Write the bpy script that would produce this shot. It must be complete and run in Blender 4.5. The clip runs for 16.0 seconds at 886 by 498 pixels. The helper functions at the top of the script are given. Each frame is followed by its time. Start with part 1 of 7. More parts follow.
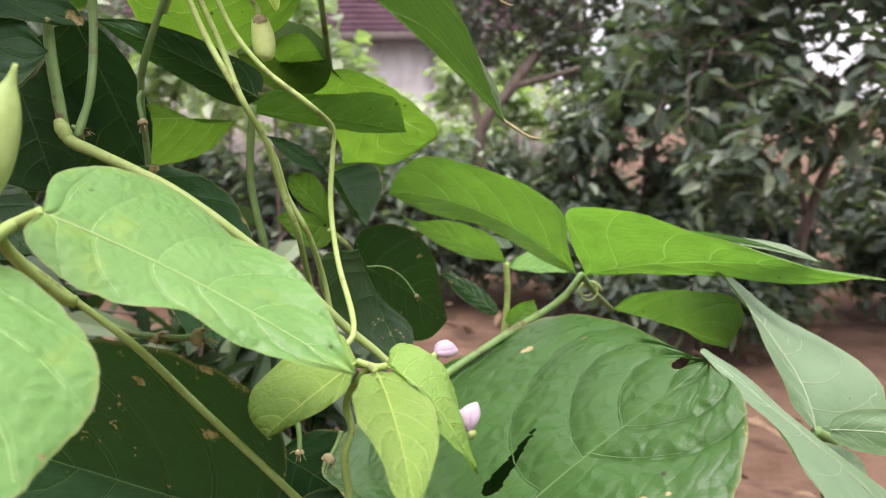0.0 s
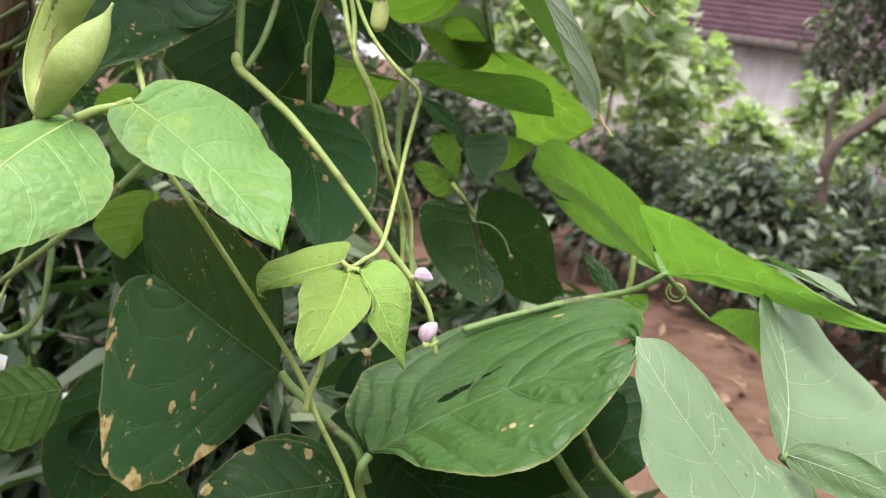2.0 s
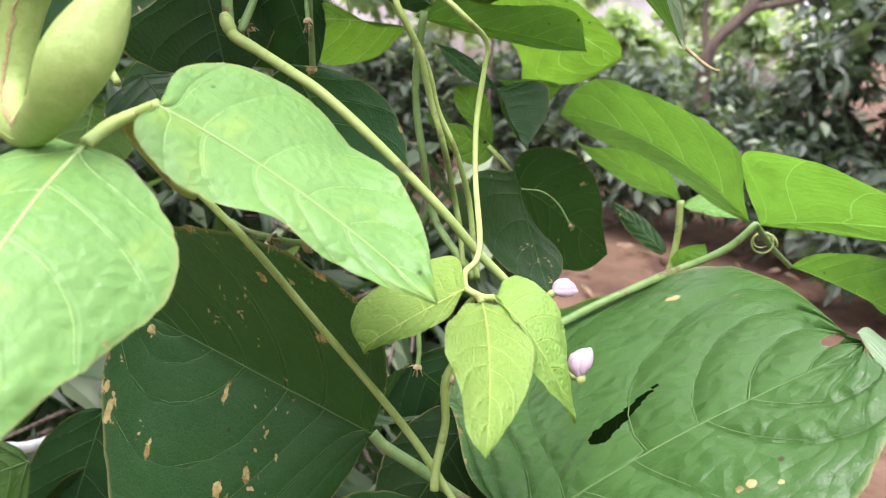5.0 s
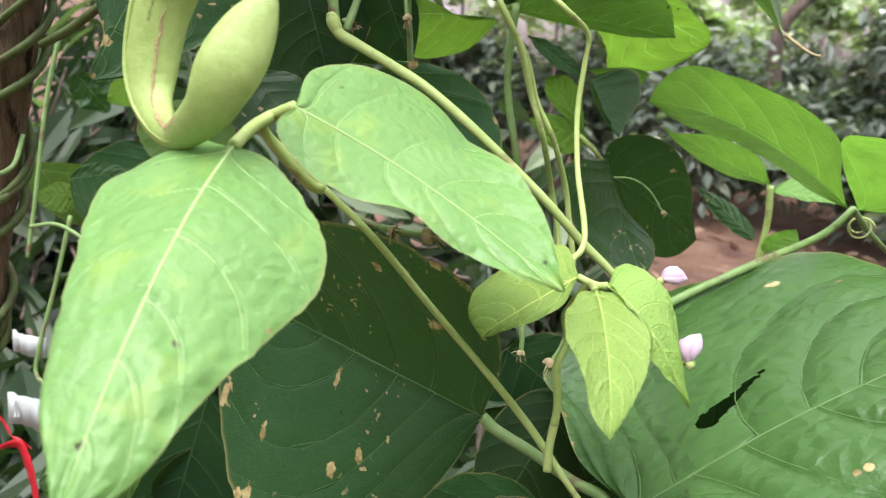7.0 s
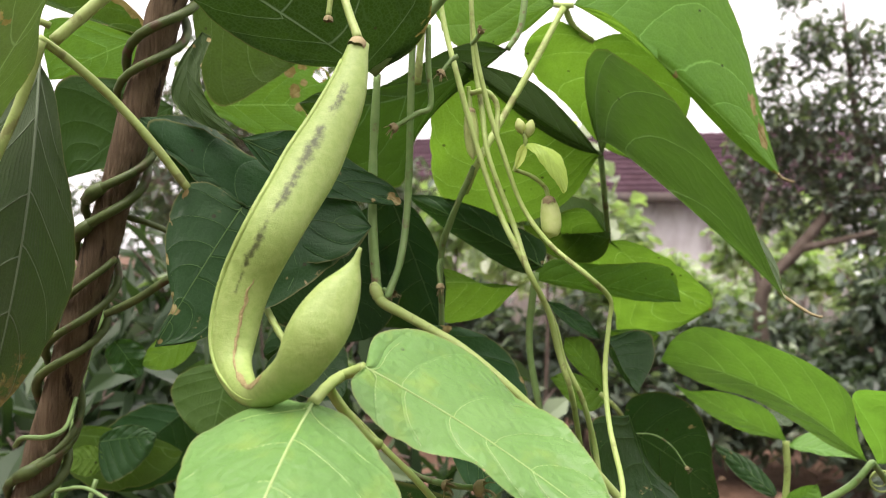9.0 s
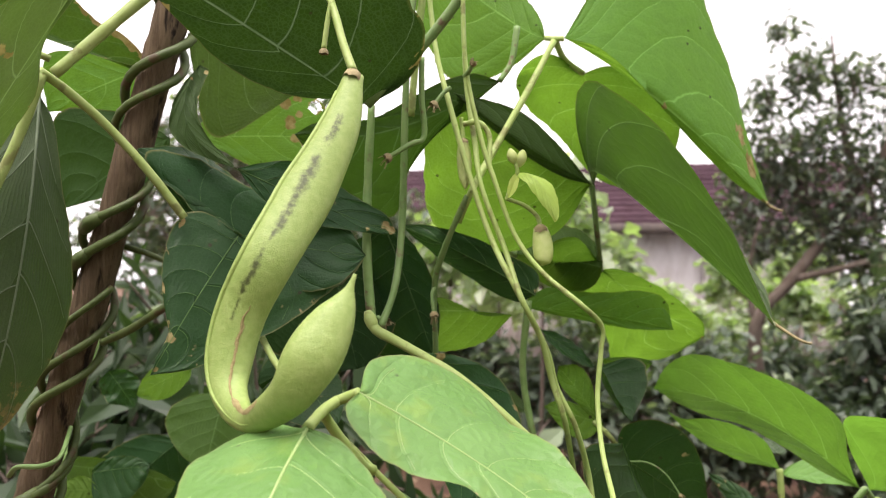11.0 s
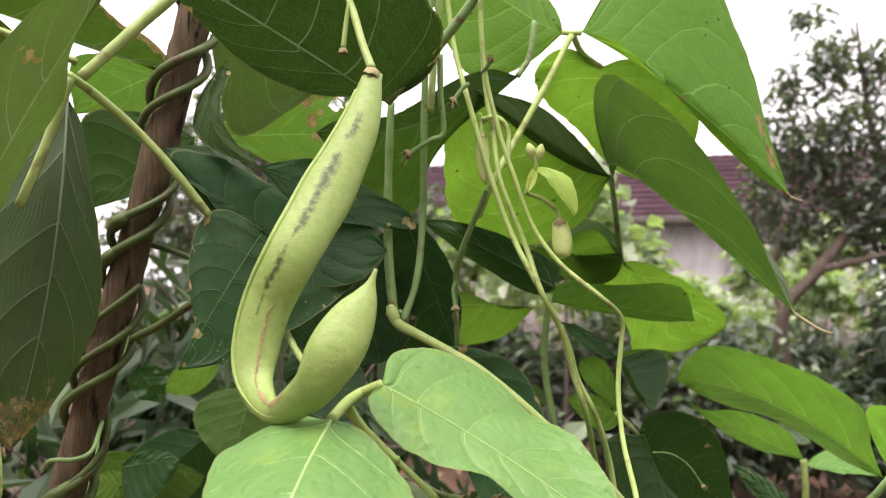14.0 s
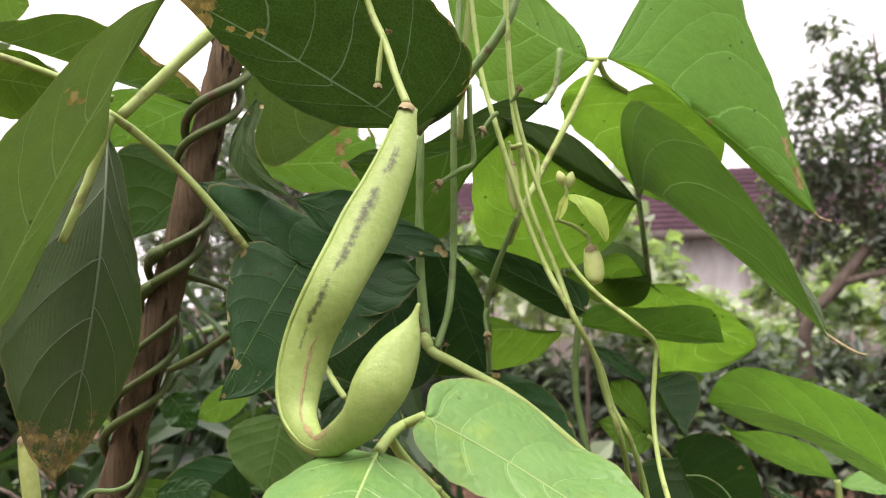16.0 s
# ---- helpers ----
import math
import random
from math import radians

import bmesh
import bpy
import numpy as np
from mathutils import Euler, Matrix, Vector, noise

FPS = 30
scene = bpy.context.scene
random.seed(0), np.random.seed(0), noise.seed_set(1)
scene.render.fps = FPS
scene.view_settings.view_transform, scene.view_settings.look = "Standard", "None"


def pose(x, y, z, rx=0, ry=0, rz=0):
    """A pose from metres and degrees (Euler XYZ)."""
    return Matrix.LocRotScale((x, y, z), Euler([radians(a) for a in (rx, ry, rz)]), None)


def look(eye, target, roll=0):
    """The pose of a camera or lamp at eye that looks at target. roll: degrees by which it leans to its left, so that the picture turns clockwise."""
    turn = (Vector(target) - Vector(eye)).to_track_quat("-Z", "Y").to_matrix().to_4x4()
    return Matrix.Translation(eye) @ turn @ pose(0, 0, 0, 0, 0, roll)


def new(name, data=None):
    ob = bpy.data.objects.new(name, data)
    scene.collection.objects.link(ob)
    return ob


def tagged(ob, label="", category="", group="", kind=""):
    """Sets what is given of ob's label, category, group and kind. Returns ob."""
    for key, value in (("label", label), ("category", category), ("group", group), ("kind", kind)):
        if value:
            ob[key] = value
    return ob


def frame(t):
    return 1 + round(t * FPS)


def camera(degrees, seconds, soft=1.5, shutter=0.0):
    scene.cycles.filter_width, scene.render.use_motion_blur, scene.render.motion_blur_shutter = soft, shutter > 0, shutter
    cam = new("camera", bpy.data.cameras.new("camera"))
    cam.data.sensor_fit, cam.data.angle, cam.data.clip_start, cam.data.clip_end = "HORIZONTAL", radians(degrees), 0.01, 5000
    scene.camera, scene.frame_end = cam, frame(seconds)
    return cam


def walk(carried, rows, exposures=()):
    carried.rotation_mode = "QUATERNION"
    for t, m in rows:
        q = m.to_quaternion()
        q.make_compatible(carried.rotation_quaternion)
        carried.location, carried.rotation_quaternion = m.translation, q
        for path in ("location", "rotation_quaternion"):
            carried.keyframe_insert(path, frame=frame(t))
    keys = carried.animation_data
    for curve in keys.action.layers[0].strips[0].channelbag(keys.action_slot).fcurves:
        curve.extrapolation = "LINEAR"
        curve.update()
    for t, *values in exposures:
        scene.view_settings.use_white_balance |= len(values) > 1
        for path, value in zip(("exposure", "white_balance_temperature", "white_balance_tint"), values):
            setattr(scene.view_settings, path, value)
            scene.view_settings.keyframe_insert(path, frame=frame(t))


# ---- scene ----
cam = camera(54.93, 16.0, 1.05, 0.25)
cam.data.dof.use_dof = True
cam.data.dof.focus_distance = 0.36
cam.data.dof.aperture_fstop = cam.data.lens / 1.9
# seconds, eye x y z, yaw to the left, pitch up, lean to the left
PATH = [
    (0.0, 0.0109, 0.0012, 1.3045, 0.46, -9.76, -0.05),
    (0.5, 0.0837, -0.0155, 1.3115, 8.86, -10.83, 2.39),
    (1.0, 0.1300, 0.0029, 1.3040, 14.36, -13.55, 6.10),
    (1.5, 0.1588, -0.0264, 1.3175, 19.18, -12.28, 7.90),
    (2.0, 0.1701, -0.0506, 1.3126, 22.22, -12.29, 9.30),
    (2.5, 0.1350, -0.0248, 1.3016, 20.91, -13.96, 8.15),
    (3.0, 0.1207, -0.0225, 1.3011, 19.94, -13.32, 6.90),
    (5.5, 0.0298, 0.0254, 1.3074, 13.65, -16.56, 3.64),
    (6.0, 0.0321, 0.0224, 1.3071, 14.74, -16.80, 3.22),
    (6.5, 0.0310, 0.0184, 1.3082, 15.94, -16.64, 2.75),
    (7.0, 0.0231, 0.0053, 1.3102, 18.45, -17.01, 2.04),
    (7.5, 0.0105, 0.0067, 1.3122, 19.57, -16.44, 1.39),
    (8.0, 0.0038, -0.0106, 1.3178, 19.51, -10.29, 1.02),
    (8.5, 0.0089, -0.0212, 1.3147, 19.26, -3.17, 1.24),
    (9.0, 0.0114, -0.0263, 1.3121, 18.50, 0.48, 1.41),
    (11.5, 0.0136, -0.0319, 1.3104, 18.24, 2.72, 1.19),
    (12.0, 0.0131, -0.0332, 1.3110, 18.37, 2.87, 1.11),
    (12.5, 0.0134, -0.0342, 1.3113, 18.62, 2.87, 1.03),
    (13.0, 0.0144, -0.0344, 1.3109, 18.94, 2.68, 0.97),
    (13.5, 0.0153, -0.0340, 1.3094, 19.30, 2.41, 0.78),
    (14.0, 0.0165, -0.0360, 1.3100, 19.70, 2.23, 0.62),
    (14.5, 0.0116, -0.0415, 1.3150, 19.91, 2.52, 0.60),
    (15.0, 0.0095, -0.0426, 1.3158, 20.03, 3.03, 0.47),
    (15.5, 0.0111, -0.0435, 1.3154, 20.44, 3.28, 0.12),
    (16.0, 0.0108, -0.0437, 1.3152, 20.86, 3.41, -0.22),
]
EXPOSURES = [(0.0, 1.60, 6550, 22), (0.6, 1.59, 6550, 21), (1.0, 1.92, 6250, 21), (1.5, 2.05, 6150, 20), (2.0, 1.64, 6550, 20), (2.5, 1.83, 6350, 21), (3.0, 1.96, 6250, 21), (5.3, 1.95, 6350, 21), (7.5, 1.86, 6300, 20), (8.1, 1.76, 6450, 20), (8.6, 1.49, 6850, 20), (16.0, 1.48, 6850, 22)]
walk(cam, [(t, pose(x, y, z, 90 + pitch, 0, yaw) @ pose(0, 0, 0, 0, 0, roll)) for t, x, y, z, yaw, pitch, roll in PATH], EXPOSURES)

# ---- light: bright overcast sky, broad soft sun high over the garden ----
SUN_UP, SUN_ROUND = 72.0, 190.0
world = bpy.data.worlds.new("overcast_sky")
scene.world = world
world.use_nodes = True
wn, wl = world.node_tree.nodes, world.node_tree.links
wn.clear()
sky = wn.new("ShaderNodeTexSky")
sky.sky_type, sky.sun_disc = "NISHITA", False
sky.sun_elevation, sky.sun_rotation = radians(SUN_UP), radians(SUN_ROUND)
sky.air_density, sky.dust_density = 1.2, 6.0
grey = wn.new("ShaderNodeHueSaturation")
grey.inputs["Saturation"].default_value = 0.12
cloud = wn.new("ShaderNodeMix")
cloud.data_type, cloud.inputs[0].default_value = "RGBA", 0.60
cloud.inputs[7].default_value = (13.0, 13.2, 13.6, 1)
bg, wout = wn.new("ShaderNodeBackground"), wn.new("ShaderNodeOutputWorld")
bg.inputs["Strength"].default_value = 0.075
wl.new(sky.outputs[0], grey.inputs["Color"])
wl.new(grey.outputs[0], cloud.inputs[6])
wl.new(cloud.outputs[2], bg.inputs["Color"])
wl.new(bg.outputs[0], wout.inputs[0])
sun = new("sun", bpy.data.lights.new("sun", "SUN"))
sun.data.energy, sun.data.angle, sun.data.color = 1.5, radians(40), (1.0, 0.97, 0.92)
sun.matrix_world = look((0, 0, 0), (-math.sin(radians(SUN_ROUND)) * math.cos(radians(SUN_UP)), -math.cos(radians(SUN_ROUND)) * math.cos(radians(SUN_UP)), -math.sin(radians(SUN_UP))))


# ---- materials ----
def nodes_of(name):
    m = bpy.data.materials.new(name)
    m.use_nodes = True
    nt = m.node_tree
    nt.nodes.clear()
    return m, nt


def add(nt, kind, **values):
    n = nt.nodes.new(kind)
    for k, v in values.items():
        n.inputs[k.replace("_", " ")].default_value = v
    return n


def math_node(nt, op, a, b=None, clamp=False):
    n = nt.nodes.new("ShaderNodeMath")
    n.operation, n.use_clamp = op, clamp
    for i, v in enumerate((a, b)):
        if v is None:
            continue
        if isinstance(v, (int, float)):
            n.inputs[i].default_value = v
        else:
            nt.links.new(v, n.inputs[i])
    return n.outputs[0]


def mix_colour(nt, fac, a, b, blend="MIX"):
    n = nt.nodes.new("ShaderNodeMix")
    n.data_type, n.blend_type = "RGBA", blend
    for i, v in ((0, fac), (6, a), (7, b)):
        if isinstance(v, (int, float)):
            n.inputs[i].default_value = v
        elif isinstance(v, tuple):
            n.inputs[i].default_value = (*v, 1) if len(v) == 3 else v
        else:
            nt.links.new(v, n.inputs[i])
    return n.outputs[2]


def ramp(nt, value, low, high):
    n = nt.nodes.new("ShaderNodeMapRange")
    n.interpolation_type = "SMOOTHSTEP"
    nt.links.new(value, n.inputs["Value"])
    n.inputs["From Min"].default_value, n.inputs["From Max"].default_value = low, high
    return n.outputs["Result"]


def shifted_coords(nt):
    """Object coordinates, moved by a random amount for each object."""
    tc, info = nt.nodes.new("ShaderNodeTexCoord"), nt.nodes.new("ShaderNodeObjectInfo")
    move = nt.nodes.new("ShaderNodeVectorMath")
    move.operation = "ADD"
    nt.links.new(tc.outputs["Object"], move.inputs[0])
    nt.links.new(math_node(nt, "MULTIPLY", info.outputs["Random"], 7.0), move.inputs[1])
    return move.outputs[0], info.outputs["Random"]


def noise_tex(nt, vec, scale, detail=3.0, rough=0.55, warp=0.0):
    n = add(nt, "ShaderNodeTexNoise", Scale=scale, Detail=detail, Roughness=rough, Distortion=warp)
    nt.links.new(vec, n.inputs["Vector"])
    return n.outputs["Fac"]


def noise_colour(nt, vec, scale):
    n = add(nt, "ShaderNodeTexNoise", Scale=scale, Detail=2.0)
    nt.links.new(vec, n.inputs["Vector"])
    return n.outputs["Color"]


def leaf_material(name, face, back, vary, through_light=0.4, rough=0.42, trails=False, net=0.25, yellow=0.0, crinkle=0.5, spec=0.38, cell=170.0, gain=1.6, lace=1.0, rungy=0.25, blister=0.0, blister_scale=300.0, dotted=0.49, flecks=0.0):
    """face: reflected colour; back: colour of the light let through; vary: second leaf tone."""
    m, nt = nodes_of(name)
    vec, rnd = shifted_coords(nt)
    edge, wear = nt.nodes.new("ShaderNodeAttribute"), nt.nodes.new("ShaderNodeAttribute")
    edge.attribute_name, wear.attribute_name = "edge", "wear"
    broad, fine = noise_tex(nt, vec, 38, 4), noise_tex(nt, vec, 420, 3)
    tone = mix_colour(nt, ramp(nt, broad, 0.30, 0.72), face, vary)
    tone = mix_colour(nt, math_node(nt, "MULTIPLY", ramp(nt, fine, 0.35, 0.7), 0.35), tone, vary)
    # cross veins between the side veins, and the fine net inside them
    rank = nt.nodes.new("ShaderNodeAttribute")
    rank.attribute_name = "rank"
    jitter = math_node(nt, "MULTIPLY", noise_tex(nt, vec, 130, 3), 1.6)
    # rungs between neighbouring side veins, set off from one field to the next
    field = math_node(nt, "MULTIPLY", math_node(nt, "FLOOR", rank.outputs["Fac"]), 0.37)
    rung = math_node(nt, "ADD", math_node(nt, "MULTIPLY", edge.outputs["Fac"], cell * 0.11), math_node(nt, "ADD", math_node(nt, "MULTIPLY", noise_tex(nt, vec, 60, 1), 2.2), field))
    rungs = math_node(nt, "ABSOLUTE", math_node(nt, "SINE", math_node(nt, "MULTIPLY", rung, math.pi)))
    ribs = math_node(nt, "ABSOLUTE", math_node(nt, "SINE", math_node(nt, "MULTIPLY", math_node(nt, "ADD", rank.outputs["Fac"], math_node(nt, "MULTIPLY", jitter, 0.04)), math.pi)))
    vor = add(nt, "ShaderNodeTexVoronoi", Scale=480.0)
    vor.feature = "DISTANCE_TO_EDGE"
    nt.links.new(vec, vor.inputs["Vector"])
    web = math_node(nt, "SUBTRACT", 1.0, ramp(nt, vor.outputs["Distance"], 0.0, 0.16))
    cross = math_node(nt, "SUBTRACT", 1.0, ramp(nt, rungs, 0.0, 0.22))
    side = math_node(nt, "SUBTRACT", 1.0, ramp(nt, math_node(nt, "MULTIPLY", ribs, math_node(nt, "ADD", edge.outputs["Fac"], 0.5)), 0.0, 0.065))
    spine = math_node(nt, "SUBTRACT", 1.0, ramp(nt, edge.outputs["Fac"], 0.006, 0.020))
    side = math_node(nt, "MAXIMUM", side, spine)
    mesh_lines = math_node(nt, "MAXIMUM", math_node(nt, "MULTIPLY", web, 0.35 * lace), math_node(nt, "MAXIMUM", math_node(nt, "MULTIPLY", cross, 0.42 * lace), side))
    cushion = math_node(nt, "MULTIPLY", math_node(nt, "POWER", ribs, 0.6), math_node(nt, "ADD", math_node(nt, "MULTIPLY", math_node(nt, "POWER", rungs, 0.6), rungy), 1.0 - rungy))
    pale = tuple(min(1.0, c * gain + 0.03) for c in face)
    tone = mix_colour(nt, math_node(nt, "MULTIPLY", mesh_lines, net), tone, pale)
    hue = nt.nodes.new("ShaderNodeHueSaturation")
    nt.links.new(math_node(nt, "ADD", math_node(nt, "MULTIPLY", rnd, 0.03), 0.485), hue.inputs["Hue"])
    nt.links.new(math_node(nt, "ADD", math_node(nt, "MULTIPLY", rnd, 0.3), 0.86), hue.inputs["Value"])
    nt.links.new(tone, hue.inputs["Color"])
    tone = hue.outputs[0]
    if yellow:
        tone = mix_colour(nt, math_node(nt, "MULTIPLY", ramp(nt, noise_tex(nt, vec, 70, 2), 0.55, 0.75), yellow), tone, (0.42, 0.50, 0.07))
    glow = mix_colour(nt, ramp(nt, broad, 0.3, 0.72), back, tuple(c * 0.72 for c in back))
    glow = mix_colour(nt, math_node(nt, "MULTIPLY", mesh_lines, min(1.0, net * 1.6)), glow, tuple(min(0.9, c * 1.3 + 0.10) for c in back))
    glow = mix_colour(nt, math_node(nt, "MULTIPLY", ramp(nt, noise_tex(nt, vec, 90, 4, 0.7), 0.42, 0.72), 0.5), glow, tuple(c * 0.55 for c in back))
    if trails:
        line = math_node(nt, "ABSOLUTE", math_node(nt, "SUBTRACT", noise_tex(nt, vec, 42, 1.5), 0.5))
        thin = math_node(nt, "SUBTRACT", 1.0, ramp(nt, line, 0.0012, 0.0045))
        here = ramp(nt, noise_tex(nt, vec, 26, 0), 0.60, 0.64)
        tone = mix_colour(nt, math_node(nt, "MULTIPLY", math_node(nt, "MULTIPLY", thin, here), 0.6), tone, (0.62, 0.68, 0.55))
    # dry tan patches, mostly along the rim, and a few dark pinpricks
    patch = math_node(nt, "ADD", noise_tex(nt, vec, 120, 6, 0.75), wear.outputs["Fac"])
    dead = ramp(nt, patch, 0.975, 1.05)
    rim = math_node(nt, "MULTIPLY", ramp(nt, edge.outputs["Fac"], 0.965, 1.0), 0.45)
    brown = mix_colour(nt, ramp(nt, noise_tex(nt, vec, 160, 3), 0.35, 0.65), (0.44, 0.372, 0.172), (0.22, 0.165, 0.062))
    scorch = nt.nodes.new("ShaderNodeAttribute")
    scorch.attribute_name = "scorch"
    brown = mix_colour(nt, math_node(nt, "MULTIPLY", scorch.outputs["Fac"], ramp(nt, noise_tex(nt, vec, 210, 4), 0.62, 0.45)), brown, (0.115, 0.108, 0.058))
    tone = mix_colour(nt, rim, tone, (0.30, 0.26, 0.10))
    tone = mix_colour(nt, dead, tone, brown)
    glow = mix_colour(nt, dead, glow, (0.20, 0.16, 0.042))
    prick = add(nt, "ShaderNodeTexVoronoi", Scale=75.0)
    nt.links.new(vec, prick.inputs["Vector"])
    dots = math_node(nt, "SUBTRACT", 1.0, ramp(nt, prick.outputs["Distance"], 0.06, 0.10))
    dots = math_node(nt, "MULTIPLY", dots, ramp(nt, noise_tex(nt, vec, 55, 1), dotted, dotted + 0.06))
    tone = mix_colour(nt, math_node(nt, "MULTIPLY", dots, 0.85), tone, (0.035, 0.03, 0.012))
    glow = mix_colour(nt, math_node(nt, "MULTIPLY", dots, 0.85), glow, (0.02, 0.02, 0.008))
    if flecks:
        # small dry flecks in loose groups
        speck = add(nt, "ShaderNodeTexVoronoi", Scale=150.0)
        nt.links.new(mix_colour(nt, 0.012, vec, noise_colour(nt, vec, 160)), speck.inputs["Vector"])
        dry = math_node(nt, "MULTIPLY", math_node(nt, "SUBTRACT", 1.0, ramp(nt, speck.outputs["Distance"], 0.14, 0.24)), ramp(nt, noise_tex(nt, vec, 34, 2), 0.60 - flecks, 0.66 - flecks))
        tone = mix_colour(nt, dry, tone, (0.36, 0.28, 0.14))
    height = math_node(nt, "ADD", math_node(nt, "MULTIPLY", cushion, crinkle), math_node(nt, "ADD", math_node(nt, "MULTIPLY", noise_tex(nt, vec, 150, 3), 0.2), math_node(nt, "MULTIPLY", math_node(nt, "SUBTRACT", fine, web), 0.025)))
    if blister:
        cells = add(nt, "ShaderNodeTexVoronoi", Scale=blister_scale, Randomness=0.9)
        cells.feature = "DISTANCE_TO_EDGE"
        nt.links.new(vec, cells.inputs["Vector"])
        height = math_node(nt, "ADD", height, math_node(nt, "MULTIPLY", ramp(nt, cells.outputs["Distance"], 0.0, 0.4), blister))
    bump = add(nt, "ShaderNodeBump", Strength=0.8, Distance=0.0022)
    nt.links.new(height, bump.inputs["Height"])
    skin = add(nt, "ShaderNodeBsdfPrincipled", Specular_IOR_Level=spec)
    nt.links.new(tone, skin.inputs["Base Color"])
    nt.links.new(math_node(nt, "ADD", math_node(nt, "MULTIPLY", broad, 0.22), rough - 0.1), skin.inputs["Roughness"])
    nt.links.new(bump.outputs[0], skin.inputs["Normal"])
    lucent = nt.nodes.new("ShaderNodeBsdfTranslucent")
    nt.links.new(glow, lucent.inputs["Color"])
    nt.links.new(bump.outputs[0], lucent.inputs["Normal"])
    mix, end = nt.nodes.new("ShaderNodeMixShader"), nt.nodes.new("ShaderNodeOutputMaterial")
    mix.inputs[0].default_value = through_light
    nt.links.new(skin.outputs[0], mix.inputs[1])
    nt.links.new(lucent.outputs[0], mix.inputs[2])
    nt.links.new(mix.outputs[0], end.inputs[0])
    return m


def plain_material(name, one, two, rough=0.6, scale=60.0, stretch=(1, 1, 1), bump=0.3, depth=0.0005, lucent=0.0, third=None, spec=0.3, warp=0.0, stain=None):
    m, nt = nodes_of(name)
    vec, rnd = shifted_coords(nt)
    squeeze = nt.nodes.new("ShaderNodeMapping")
    squeeze.inputs["Scale"].default_value = stretch
    nt.links.new(vec, squeeze.inputs["Vector"])
    vec = squeeze.outputs[0]
    big, small = noise_tex(nt, vec, scale, 4, 0.6, warp), noise_tex(nt, vec, scale * 7, 3)
    tone = mix_colour(nt, ramp(nt, big, 0.3, 0.7), one, two)
    tone = mix_colour(nt, math_node(nt, "MULTIPLY", ramp(nt, small, 0.4, 0.75), 0.4), tone, two)
    if third:
        tone = mix_colour(nt, ramp(nt, noise_tex(nt, vec, scale * 0.6, 5, 0.6), 0.56, 0.66), tone, third)
    hue = nt.nodes.new("ShaderNodeHueSaturation")
    nt.links.new(math_node(nt, "ADD", math_node(nt, "MULTIPLY", rnd, 0.24), 0.88), hue.inputs["Value"])
    nt.links.new(tone, hue.inputs["Color"])
    tone = hue.outputs[0]
    if stain:
        rub = nt.nodes.new("ShaderNodeAttribute")
        rub.attribute_name = "stain"
        mask = ramp(nt, math_node(nt, "ADD", rub.outputs["Fac"], math_node(nt, "MULTIPLY", math_node(nt, "SUBTRACT", noise_tex(nt, vec, 420, 4, 0.7), 0.5), 1.5)), 0.35, 1.0)
        tone = mix_colour(nt, math_node(nt, "MULTIPLY", mask, 0.92), tone, stain)
    skin = add(nt, "ShaderNodeBsdfPrincipled", Roughness=rough, Specular_IOR_Level=spec)
    nt.links.new(tone, skin.inputs["Base Color"])
    b = add(nt, "ShaderNodeBump", Strength=bump, Distance=depth)
    nt.links.new(math_node(nt, "ADD", big, math_node(nt, "MULTIPLY", small, 0.5)), b.inputs["Height"])
    nt.links.new(b.outputs[0], skin.inputs["Normal"])
    end = nt.nodes.new("ShaderNodeOutputMaterial")
    if lucent:
        soft, mix = nt.nodes.new("ShaderNodeBsdfTranslucent"), nt.nodes.new("ShaderNodeMixShader")
        nt.links.new(tone, soft.inputs["Color"])
        mix.inputs[0].default_value = lucent
        nt.links.new(skin.outputs[0], mix.inputs[1])
        nt.links.new(soft.outputs[0], mix.inputs[2])
        nt.links.new(mix.outputs[0], end.inputs[0])
    else:
        nt.links.new(skin.outputs[0], end.inputs[0])
    return m


FRESH = leaf_material("fresh_leaf", (0.116, 0.238, 0.057), (0.150, 0.39, 0.027), (0.154, 0.290, 0.081), 0.28, 0.42, net=0.10, yellow=0.18, crinkle=0.34, cell=105.0, lace=0.25, rungy=0.0, blister=0.18, blister_scale=170.0)
YOUNG = leaf_material("young_leaf", (0.185, 0.335, 0.060), (0.25, 0.50, 0.03), (0.235, 0.390, 0.080), 0.33, 0.46, net=0.10, crinkle=0.35, blister=0.13, blister_scale=420.0, cell=150.0)
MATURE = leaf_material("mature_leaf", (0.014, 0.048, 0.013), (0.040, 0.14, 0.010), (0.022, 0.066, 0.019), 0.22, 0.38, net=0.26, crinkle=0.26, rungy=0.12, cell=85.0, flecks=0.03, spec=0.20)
# inner blades: the shade inside the plant is put into this near-black green
DEEP_SHADE = leaf_material("deep_shade_leaf", (0.009, 0.028, 0.009), (0.035, 0.10, 0.005), (0.014, 0.040, 0.012), 0.25, 0.5, net=0.2, crinkle=0.3, cell=140.0, spec=0.04)
GREEN = leaf_material("green_leaf", (0.038, 0.114, 0.025), (0.10, 0.28, 0.012), (0.052, 0.142, 0.034), 0.25, 0.36, net=0.18, rungy=0.15, crinkle=0.95, spec=0.32, cell=80.0, lace=0.3, blister=0.42, blister_scale=85.0)
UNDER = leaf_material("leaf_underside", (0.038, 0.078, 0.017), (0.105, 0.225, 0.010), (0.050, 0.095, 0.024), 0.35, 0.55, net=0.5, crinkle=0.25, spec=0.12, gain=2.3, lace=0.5)
